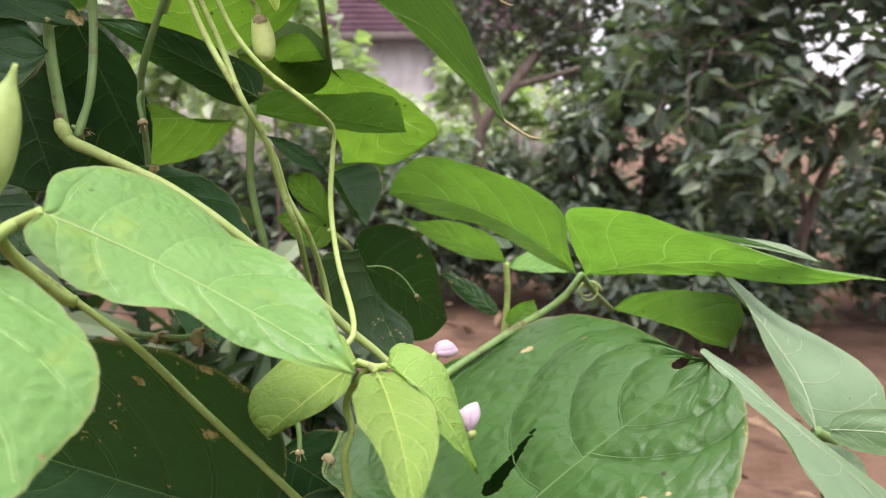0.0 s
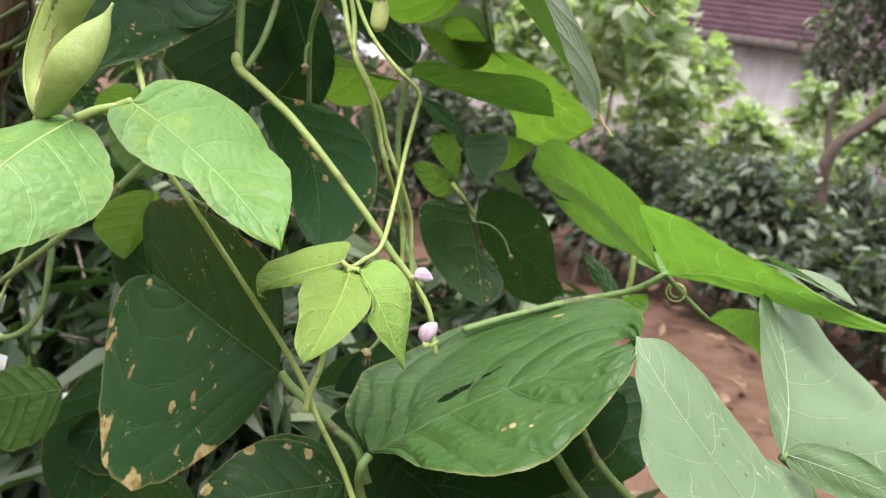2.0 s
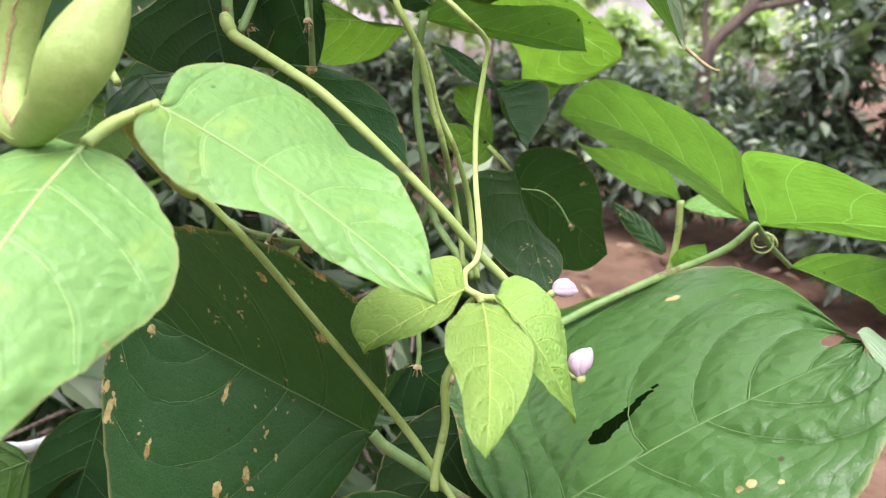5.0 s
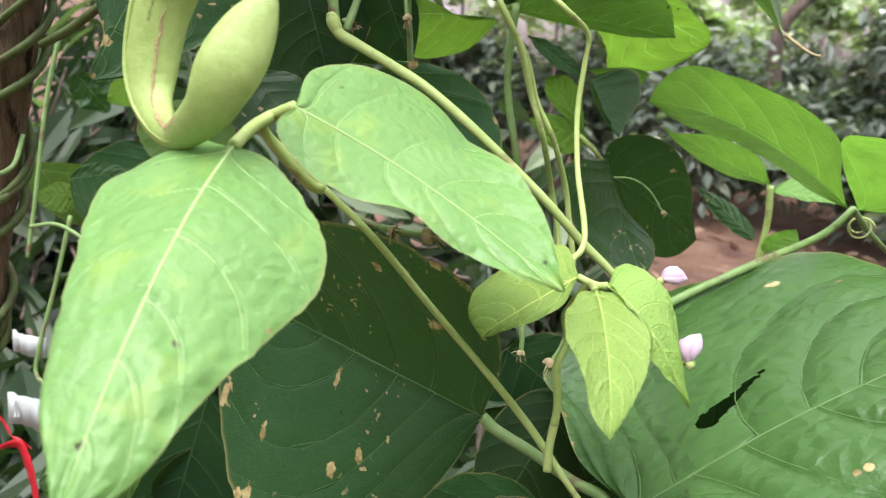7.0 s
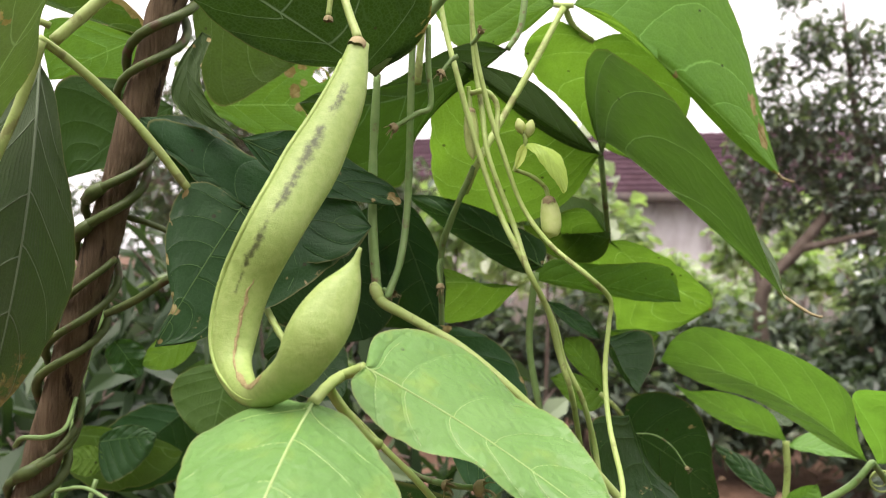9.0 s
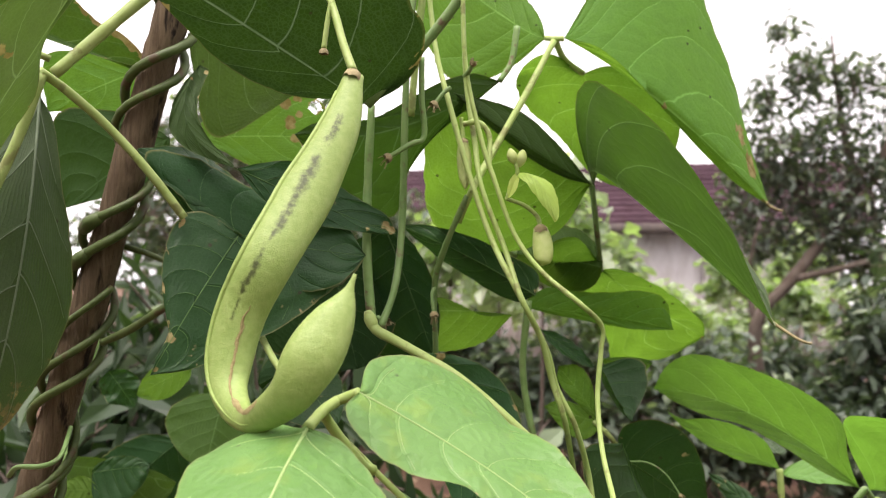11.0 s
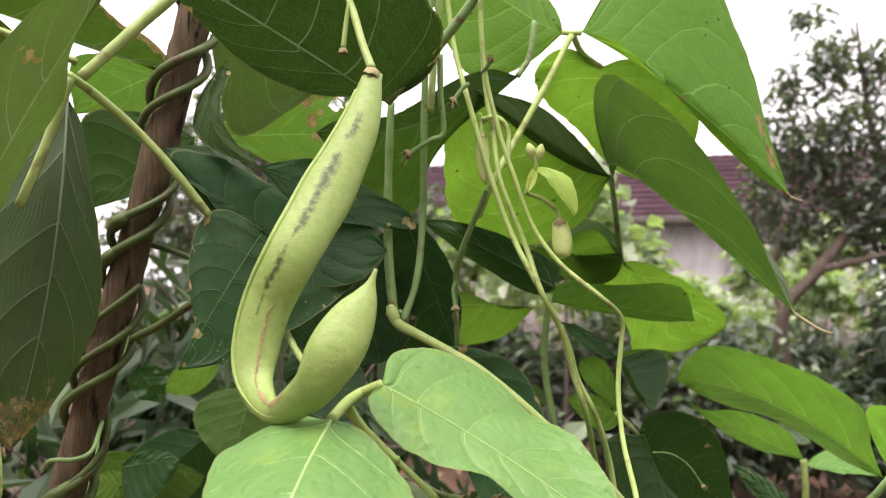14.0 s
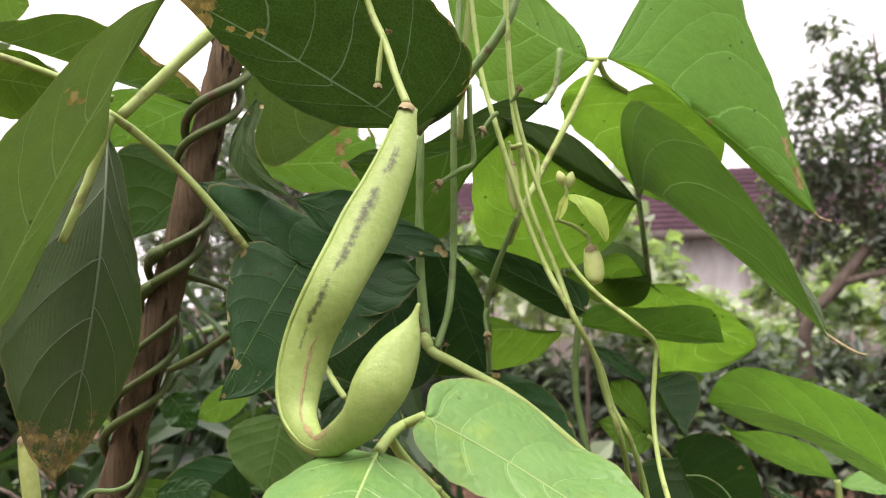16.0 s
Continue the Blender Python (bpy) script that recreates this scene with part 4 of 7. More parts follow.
leaflet(pair_leaf, FRESH, (-0.1040, 0.2384, 1.2740), (-0.0166, 0.2346, 1.2278), (0.161, 0.961, 0.226), (-0.175, -0.952, -0.252), mid=(-0.0611, 0.2460, 1.2512), rim_left=[(-0.09, 0.242, -0.005), (0.01, 0.408, 0.006), (0.22, 0.460, -0.009), (0.44, 0.400, -0.035), (0.64, 0.310, 0.034), (0.82, 0.174, 0.037)], rim_right=[(0.04, 0.158, 0.023), (0.18, 0.234, -0.002), (0.35, 0.218, -0.020), (0.51, 0.159, 0.003), (0.67, 0.130, -0.023), (0.84, 0.080, -0.014)], pucker=0.0008, wave=0.0008, res=72, curl=0.0, tan=0.2, rim=0.35, spots=[(0.561, 0.901, 0.0014), (0.594, 0.99, 0.0011), (0.55, 0.99, 0.0009), (0.043, -0.99, 0.0005)])
stalk(pair_leaf, 'petiole', STEM_L, 0.002, 0.0019, [(-0.1110, 0.2143, 1.2649), (-0.1117, 0.2268, 1.2688), (-0.1125, 0.2393, 1.2706)])
stalk(pair_leaf, 'petiole', STEM_L, 0.0019, 0.0021, [(-0.1125, 0.2393, 1.2706), (-0.1040, 0.2384, 1.2740)])
stalk(pair_leaf, 'petiole', STEM_L, 0.0019, 0.0021, [(-0.1125, 0.2393, 1.2706), (-0.1227, 0.2514, 1.2632), (-0.1142, 0.2644, 1.2447), (-0.1105, 0.2691, 1.2411)])
young_leaf = bean_leaf('young yellow-green crinkled bean leaf with three leaflets', (-0.0196, 0.3157, 1.2059))
leaflet(young_leaf, YOUNG, (-0.0152, 0.2929, 1.2097), (0.0004, 0.2353, 1.1834), (-0.690, -0.447, 0.569), (0.971, 0.215, 0.103), mid=(-0.0059, 0.2666, 1.1979), rim_left=[(0.11, 0.136, -0.006), (0.25, 0.207, -0.010), (0.39, 0.283, -0.009), (0.56, 0.282, -0.000), (0.74, 0.198, 0.028), (0.92, 0.124, 0.010)], rim_right=[(0.06, 0.119, 0.013), (0.19, 0.174, 0.008), (0.36, 0.226, 0.005), (0.52, 0.209, -0.005), (0.69, 0.160, -0.011), (0.85, 0.086, -0.011)], pucker=0.0007, wave=0.001, res=48, curl=-0.05)
leaflet(young_leaf, YOUNG, (-0.0115, 0.2941, 1.2116), (0.0207, 0.2903, 1.1722), (-0.083, -0.996, 0.029), (0.267, 0.956, 0.125), mid=(0.0055, 0.2873, 1.1999), rim_left=[(0.18, 0.064, -0.001), (0.34, 0.095, 0.012), (0.47, 0.126, 0.031), (0.54, 0.185, 0.022), (0.60, 0.226, -0.007), (0.77, 0.175, -0.009)], rim_right=[(-0.09, 0.228, 0.006), (-0.03, 0.381, 0.010), (0.16, 0.448, 0.003), (0.39, 0.456, 0.007), (0.61, 0.383, -0.015), (0.81, 0.228, -0.018)], pucker=0.0007, wave=0.001, res=48)
leaflet(young_leaf, YOUNG, (-0.0225, 0.2979, 1.2122), (-0.0507, 0.2801, 1.1897), (0.713, -0.419, -0.562), (-0.591, 0.799, 0.110), mid=(-0.0447, 0.2704, 1.2004), rim_left=[(0.13, 0.165, 0.001), (0.28, 0.163, 0.001), (0.47, 0.087, -0.001), (0.71, 0.021, 0.000)], rim_right=[(-0.05, 0.570, 0.006), (0.17, 0.746, -0.001), (0.55, 0.560, 0.008)], pucker=0.0007, wave=0.001, res=48)
stalk(young_leaf, 'petiole', STEM_L, 0.0014, 0.0013, [(-0.0152, 0.2929, 1.2097), (-0.0182, 0.2958, 1.2113)])
stalk(young_leaf, 'petiole', STEM_L, 0.0014, 0.0013, [(-0.0115, 0.2941, 1.2116), (-0.0148, 0.2949, 1.2109), (-0.0182, 0.2958, 1.2113), (-0.0225, 0.2979, 1.2122)])
stalk(young_leaf, 'petiole', STEM_L, 0.0013, 0.0017, [(-0.0182, 0.2958, 1.2113), (-0.0234, 0.3014, 1.2027), (-0.0288, 0.3131, 1.1904), (-0.0266, 0.3089, 1.1818), (-0.0286, 0.3022, 1.1735), (-0.0265, 0.2983, 1.1591), (-0.0273, 0.2924, 1.1451), (-0.0269, 0.2896, 1.1359)])
dark_leaf = bean_leaf('large dark green bean leaf with tan dead patches on its rim', (-0.0581, 0.3146, 1.1397))
leaflet(dark_leaf, MATURE, (-0.0606, 0.3165, 1.1388), (-0.1841, 0.3525, 1.1569), (-0.221, -0.292, -0.931), (0.030, -0.365, 0.931), mid=(-0.1279, 0.3385, 1.1468), rim_left=[(0.05, 0.223, -0.039), (0.14, 0.461, -0.016), (0.28, 0.693, -0.005), (0.45, 0.840, -0.003), (0.63, 0.838, 0.002), (0.84, 0.707, -0.003), (1.04, 0.521, -0.022), (1.17, 0.313, -0.017), (1.17, 0.116, -0.004)], rim_right=[(-0.08, 0.314, 0.029), (-0.00, 0.495, -0.022), (0.18, 0.587, -0.009), (0.40, 0.600, 0.005), (0.61, 0.555, 0.006), (0.80, 0.485, 0.001), (0.95, 0.398, -0.009), (1.02, 0.287, -0.002), (1.02, 0.153, 0.005)], wave=0.0012, res=56, tan=0.47, seed=3, rim=0.3, spots=[(0.77, -0.901, 0.0035), (0.803, -0.946, 0.0025), (0.528, -0.745, 0.0037), (0.572, -0.923, 0.0051), (0.55, -0.99, 0.0041), (0.583, -0.99, 0.0031), (0.539, -0.923, 0.002), (0.506, -0.901, 0.002), (0.483, -0.879, 0.0017), (0.472, -0.968, 0.0033), (0.417, -0.923, 0.0046), (0.428, -0.99, 0.004), (0.506, -0.99, 0.003), (0.517, -0.857, 0.0014), (0.494, -0.745, 0.0013), (0.318, -0.812, 0.0032), (0.241, -0.901, 0.0044), (0.252, -0.968, 0.0038), (0.208, -0.946, 0.0031), (0.494, -0.567, 0.0013), (0.428, -0.501, 0.0013), (0.362, -0.434, 0.0016), (0.318, -0.145, 0.0013), (0.528, -0.145, 0.0017), (0.627, -0.634, 0.0017), (0.902, -0.3, 0.0031), (0.88, -0.99, 0.0018), (0.616, -0.812, 0.0014), (0.45, -0.768, 0.0013), (0.296, -0.345, 0.0013), (0.351, 0.99, 0.0021), (0.439, 0.768, 0.0033), (0.594, 0.99, 0.0021), (0.362, 0.656, 0.0018), (0.351, 0.545, 0.0023), (0.307, 0.59, 0.0027), (0.296, 0.59, 0.0022), (0.494, 0.768, 0.0014), (0.55, 0.634, 0.0014), (0.384, 0.634, 0.0011), (0.55, 0.834, 0.0011)])
stalk(dark_leaf, 'petiole', STEM_G, 0.0026, 0.0024, [(-0.0606, 0.3165, 1.1388), (-0.0546, 0.3163, 1.1341), (-0.0381, 0.3124, 1.1294), (-0.0206, 0.3102, 1.1216), (-0.0062, 0.3081, 1.1173), (0.0044, 0.3065, 1.1014)])
broad_leaf = bean_leaf('large green quilted bean leaf with a torn hole and tan spots', (0.0055, 0.3013, 1.1206))
leaflet(broad_leaf, GREEN, (0.0056, 0.3012, 1.1197), (0.1168, 0.3347, 1.1986), (-0.267, 0.963, -0.033), (0.319, -0.947, -0.048), mid=(0.0623, 0.3154, 1.1668), rim_left=[(-0.07, 0.149, 0.143), (-0.09, 0.506, 0.186), (-0.14, 0.893, 0.154), (-0.07, 1.152, 0.088), (0.18, 1.247, 0.048), (0.53, 1.212, -0.030), (0.88, 1.084, -0.046), (1.05, 0.710, -0.059)], rim_right=[(0.13, 0.146, 0.007), (0.23, 0.291, -0.008), (0.35, 0.396, -0.029), (0.48, 0.445, -0.060), (0.63, 0.430, -0.077), (0.76, 0.364, -0.042), (0.89, 0.287, 0.008), (0.97, 0.171, 0.028)], pucker=0.0030, wave=0.0012, res=150, tan=0.4, rim=0.3, seed=5, tears=[((0.500, -0.236), (0.345, -0.166), 0.0006, 0.0052), ((0.905, -0.30), (0.95, -0.52), 0.0030, 0.0024)], spots=[(0.605, -0.723, 0.0053), (0.693, -0.679, 0.0027), (0.517, 0.567, 0.0026), (0.494, 0.567, 0.0019), (0.131, -0.99, 0.0029), (0.076, -0.99, 0.0019), (0.583, -0.033, 0.001), (0.979, 0.834, 0.0021), (0.946, -0.99, 0.002), (0.561, 0.656, 0.0015), (0.164, -0.99, 0.0024)])
stalk(broad_leaf, 'petiole', STEM_G, 0.0022, 0.0026, [(0.0056, 0.3012, 1.1197), (0.0041, 0.2963, 1.1128), (0.0029, 0.3050, 1.0939), (0.0229, 0.3066, 1.0659)])
grey_leaf = bean_leaf('matt grey-green bean leaf with leaf-miner trails', (0.1899, 0.3842, 1.1527))
leaflet(grey_leaf, GREY, (0.1893, 0.3974, 1.1465), (0.1633, 0.4930, 1.2106), (-0.671, -0.530, 0.519), (0.811, 0.461, -0.359), mid=(0.1837, 0.4275, 1.1762), rim_left=[(0.22, 0.035, -0.048), (0.43, 0.138, -0.028), (0.62, 0.212, 0.010), (0.82, 0.180, 0.017)], rim_right=[(-0.02, 0.410, 0.045), (0.17, 0.527, 0.037), (0.45, 0.627, 0.061), (0.73, 0.662, -0.008), (0.94, 0.563, -0.095), (1.08, 0.344, -0.060)], wave=0.0012, res=48)
leaflet(grey_leaf, GREY, (0.1914, 0.3857, 1.1517), (0.2485, 0.3539, 1.1573), (0.2151, 0.3754, 1.1657), (0.2152, 0.3704, 1.1444), lobe=0.1, wave=0.001, res=32)
stalk(grey_leaf, 'petiole', STEM_G, 0.0028, 0.003, [(0.1893, 0.3974, 1.1465), (0.2002, 0.4006, 1.1380), (0.2105, 0.4070, 1.1201), (0.2061, 0.4094, 1.0908)])
grey_folded_leaf = bean_leaf('matt grey-green folded bean leaf with pale trails', (0.1746, 0.3472, 1.1160))
leaflet(grey_folded_leaf, GREY, (0.1954, 0.3212, 1.1351), (0.1137, 0.3394, 1.2033), (-0.269, -0.961, -0.066), (0.149, 0.985, -0.084), mid=(0.1466, 0.3131, 1.1789), rim_left=[(0.16, 0.276, -0.001), (0.34, 0.401, -0.000), (0.52, 0.374, 0.000), (0.67, 0.240, 0.019), (0.83, 0.117, -0.002)], rim_right=[(-0.00, 0.308, 0.035), (0.11, 0.500, 0.003), (0.34, 0.595, -0.013), (0.62, 0.578, -0.005), (0.88, 0.378, -0.008)], wave=0.001, res=48)
leaflet(grey_folded_leaf, GREY, (0.1784, 0.3424, 1.1125), (0.1806, 0.3897, 1.1451), (0.1746, 0.3522, 1.1373), (0.2068, 0.3874, 1.1369), wave=0.001, res=32, b=0.95)
stalk(grey_folded_leaf, 'petiole', STEM_G, 0.0022, 0.0026, [(0.1954, 0.3212, 1.1351), (0.1810, 0.3381, 1.1042), (0.1600, 0.3525, 1.0699), (0.1418, 0.3630, 1.0523)])
backlit_leaf = bean_leaf('bright translucent bean leaf with three leaflets on a green stalk', (0.0975, 0.5612, 1.1899))
leaflet(backlit_leaf, MATT, (0.0926, 0.5375, 1.1960), (-0.0332, 0.6024, 1.2412), (-0.008, -0.582, 0.813), (-0.344, -0.013, -0.939), mid=(0.0299, 0.5446, 1.2357), rim_left=[(0.06, 0.122, -0.013), (0.10, 0.231, -0.000), (0.22, 0.267, -0.001), (0.40, 0.253, -0.005), (0.61, 0.237, -0.004), (0.80, 0.219, 0.005), (0.93, 0.128, 0.003)], rim_right=[(0.15, 0.044, -0.012), (0.33, 0.053, -0.012), (0.51, 0.061, -0.004), (0.67, 0.082, 0.000), (0.83, 0.062, 0.006)], wave=0.001, res=48, curl=0.05)
leaflet(backlit_leaf, MATT, (0.0984, 0.5388, 1.1950), (0.2443, 0.4508, 1.2109), (-0.447, -0.624, 0.641), (0.369, 0.467, -0.803), mid=(0.1551, 0.4726, 1.2159), rim_left=[(0.03, 0.253, 0.017), (0.09, 0.380, 0.010), (0.20, 0.384, -0.007), (0.36, 0.319, -0.009), (0.50, 0.206, -0.017), (0.64, 0.100, -0.005), (0.81, 0.023, -0.014)], rim_right=[(0.15, 0.036, 0.001), (0.32, 0.060, 0.002), (0.49, 0.075, 0.005), (0.66, 0.087, -0.000), (0.82, 0.066, -0.002)], wave=0.001, res=48, tan=0.34, rim=0.35, spots=[(0.66, -0.946, 0.0024), (0.594, -0.946, 0.0027), (0.693, -0.834, 0.0024)])
leaflet(backlit_leaf, MATT, (0.1258, 0.5887, 1.1599), (0.1770, 0.4951, 1.1597), (-0.327, -0.181, 0.927), (0.524, 0.288, -0.802), mid=(0.1583, 0.5514, 1.1585), rim_left=[(0.19, 0.139, 0.004), (0.50, 0.248, -0.000), (0.87, 0.332, -0.004), (1.17, 0.381, 0.004), (1.25, 0.279, -0.012)], rim_right=[(0.27, 0.018, 0.012), (0.53, 0.038, 0.024), (0.76, 0.056, -0.008)], wave=0.001, res=40)
leaflet(backlit_leaf, GREY, (0.1545, 0.5736, 1.2072), (0.2085, 0.4486, 1.2203), (-0.919, -0.394, 0.027), (-0.061, -0.130, -0.990), mid=(0.1622, 0.4902, 1.2252), rim_left=[(0.24, -0.157, 0.010), (0.47, -0.222, 0.006), (0.72, -0.174, 0.003)], rim_right=[(-0.55, -0.102, -0.009), (-0.54, -0.127, -0.010), (-0.01, -0.076, -0.012)], wave=0.0008, res=32)
stalk(backlit_leaf, 'petiole', STEM_G, 0.002, 0.0018, [(0.0955, 0.5382, 1.1955), (0.1096, 0.5636, 1.1772), (0.1258, 0.5887, 1.1599)])
stalk(backlit_leaf, 'petiole', STEM_G, 0.0022, 0.0024, [(0.0955, 0.5382, 1.1955), (0.0791, 0.5159, 1.1838), (0.0447, 0.4762, 1.1736), (0.0153, 0.4555, 1.1606), (-0.0060, 0.4363, 1.1503)])
small_backlit_leaf = bean_leaf('small bright bean leaf on an upright stalk above the soil', (0.0546, 0.6495, 1.1778))
leaflet(small_backlit_leaf, MATT, (0.0542, 0.6451, 1.1833), (-0.0261, 0.6461, 1.2198), (0.342, -0.542, 0.768), (-0.394, 0.279, -0.875), mid=(0.0121, 0.6434, 1.2028), rim_left=[(0.19, 0.198, -0.000), (0.42, 0.208, -0.005), (0.67, 0.127, -0.001), (0.86, 0.009, -0.012)], rim_right=[(0.25, 0.088, -0.001), (0.50, 0.111, 0.001), (0.75, 0.086, -0.002)], wave=0.001, res=32)
leaflet(small_backlit_leaf, MATT, (0.0573, 0.6498, 1.1791), (0.0988, 0.6101, 1.1826), (0.0783, 0.6519, 1.1908), (0.0794, 0.6196, 1.1799), wave=0.001, res=32, b=0.95)
leaflet(small_backlit_leaf, GREYB, (0.0555, 0.6718, 1.1895), (0.0429, 0.6934, 1.1976), (0.0607, 0.6825, 1.1924), (0.0442, 0.6721, 1.1918), wave=0.001, res=24)
stalk(small_backlit_leaf, 'petiole', STEM_L, 0.0025, 0.0025, [(0.0542, 0.6451, 1.1833), (0.0556, 0.6443, 1.1597), (0.0534, 0.6417, 1.1326), (0.0499, 0.6372, 1.1067)])
leaflet(small_backlit_leaf, MATURE, (0.0482, 0.6533, 1.1409), (0.0036, 0.6782, 1.1699), (0.0217, 0.6647, 1.1496), (0.0330, 0.6667, 1.1607), wave=0.001, res=32, b=0.95)
leaflet(small_backlit_leaf, MATT, (0.0557, 0.6324, 1.1373), (0.0741, 0.6261, 1.1587), (0.0571, 0.6249, 1.1524), (0.0762, 0.6239, 1.1461), wave=0.001, res=24, b=0.95)
hanging_leaf = bean_leaf('green bean leaf with three drooping leaflets and curled tips', (-0.0646, 0.5025, 1.3769))
leaflet(hanging_leaf, DROOP, (-0.0683, 0.5381, 1.3803), (0.0420, 0.4842, 1.2939), (-0.028, -0.864, 0.503), (0.676, 0.310, 0.669), mid=(-0.0478, 0.5002, 1.3754), rim_left=[(0.14, 0.317, -0.014), (0.37, 0.513, 0.032), (0.67, 0.537, 0.044), (0.89, 0.424, -0.006), (1.01, 0.223, -0.082)], rim_right=[(0.36, 0.200, 0.055), (0.67, 0.174, 0.007), (0.91, 0.118, -0.016)], wave=0.0012, res=56, tail=0.14, tail_end=(0.0575, 0.4576, 1.2852))
leaflet(hanging_leaf, THIN, (-0.0665, 0.5076, 1.3774), (-0.1364, 0.4494, 1.4231), (-0.716, 0.424, -0.555), (0.232, 0.412, 0.881), mid=(-0.1008, 0.4819, 1.3968), rim_left=[(-0.11, 0.383, -0.001), (-0.05, 0.658, -0.002), (0.15, 0.829, 0.001), (0.42, 0.898, 0.003), (0.67, 0.826, -0.000), (0.87, 0.579, -0.002), (1.02, 0.283, 0.001)], rim_right=[(0.20, -0.007, -0.000), (0.40, 0.005, -0.000), (0.60, 0.018, -0.000), (0.80, 0.017, -0.000)], wave=0.0012, res=56)
leaflet(hanging_leaf, THIN, (-0.0667, 0.5659, 1.3250), (0.0012, 0.6382, 1.2784), (0.782, -0.475, 0.403), (-0.785, 0.511, -0.350), mid=(-0.0333, 0.6168, 1.2982), rim_left=[(0.07, 0.107, 0.008), (0.28, 0.172, 0.011), (0.56, 0.173, 0.001), (0.82, 0.129, -0.001)], rim_right=[(-0.24, -0.060, 0.027), (-0.29, 0.139, -0.006), (-0.06, 0.266, 0.018), (0.29, 0.403, 0.026), (0.64, 0.571, 0.026), (0.85, 0.732, -0.011), (0.98, 0.667, 0.000), (1.07, 0.405, -0.013)], wave=0.0012, res=56, spots=[(0.99, 0.879, 0.0034)])
leaflet(hanging_leaf, UNDER, (-0.0641, 0.5531, 1.3266), (-0.1225, 0.5475, 1.3351), (-0.0939, 0.5677, 1.3563), (-0.0924, 0.5660, 1.3091), wave=0.0012, res=32, b=0.6)
# dark blade laid over the leaflet's folded half, its shade put into the colour
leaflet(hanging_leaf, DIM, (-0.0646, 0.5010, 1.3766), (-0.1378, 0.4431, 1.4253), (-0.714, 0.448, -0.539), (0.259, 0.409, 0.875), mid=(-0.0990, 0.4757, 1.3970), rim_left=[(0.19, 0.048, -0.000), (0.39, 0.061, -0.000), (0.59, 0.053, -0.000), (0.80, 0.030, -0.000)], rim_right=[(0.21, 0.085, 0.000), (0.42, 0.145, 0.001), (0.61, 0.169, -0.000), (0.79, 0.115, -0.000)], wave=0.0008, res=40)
stalk(hanging_leaf, 'petiole', STEM_G, 0.002, 0.0018, [(-0.0674, 0.5228, 1.3789), (-0.0652, 0.5306, 1.3525), (-0.0667, 0.5659, 1.3250)])
stalk(hanging_leaf, 'petiole', STEM_G, 0.0022, 0.0026, [(-0.0674, 0.5228, 1.3789), (-0.0916, 0.5169, 1.3912), (-0.1230, 0.4886, 1.4136), (-0.1375, 0.4610, 1.4241)])
shaded_leaf = bean_leaf('dark green bean leaf with a narrow folded leaflet behind stems', (-0.1144, 0.5099, 1.3004))
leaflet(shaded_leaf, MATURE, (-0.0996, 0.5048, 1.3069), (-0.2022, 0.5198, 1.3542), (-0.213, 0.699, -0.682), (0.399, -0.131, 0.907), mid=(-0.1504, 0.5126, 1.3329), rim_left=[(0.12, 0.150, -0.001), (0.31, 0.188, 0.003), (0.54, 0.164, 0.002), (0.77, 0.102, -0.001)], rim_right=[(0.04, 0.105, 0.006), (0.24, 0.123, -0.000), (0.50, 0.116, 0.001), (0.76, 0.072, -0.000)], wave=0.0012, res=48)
leaflet(shaded_leaf, THIN, (-0.1078, 0.5008, 1.2995), (-0.0189, 0.5940, 1.2847), (0.252, -0.087, 0.964), (-0.310, 0.146, -0.940), mid=(-0.0637, 0.5470, 1.2943), rim_left=[(0.12, 0.102, 0.004), (0.30, 0.103, 0.000), (0.52, 0.127, -0.003), (0.72, 0.164, -0.006), (0.88, 0.149, -0.005)], rim_right=[(0.23, 0.034, 0.004), (0.49, 0.047, 0.003), (0.75, 0.044, 0.001)], wave=0.0012, res=48)
leaflet(shaded_leaf, THIN, (-0.1196, 0.5252, 1.2935), (-0.1691, 0.4903, 1.2941), (-0.326, 0.447, -0.833), (-0.129, 0.199, 0.972), mid=(-0.1502, 0.5089, 1.2955), rim_left=[(0.14, 0.358, 0.005), (0.39, 0.531, 0.007), (0.66, 0.554, 0.001), (0.87, 0.378, -0.000)], rim_right=[(0.27, -0.039, -0.002), (0.55, 0.088, 0.005), (0.81, 0.150, 0.008)], wave=0.001, res=40)
stalk(shaded_leaf, 'petiole', STEM_G, 0.0022, 0.0025, [(-0.1037, 0.5028, 1.3032), (-0.1081, 0.5092, 1.2591), (-0.1006, 0.5097, 1.2169), (-0.0930, 0.5150, 1.1805), (-0.0578, 0.4802, 1.1572)])
sky_leaf = bean_leaf('bright green bean leaf held against the white sky', (-0.0846, 0.4787, 1.4632))
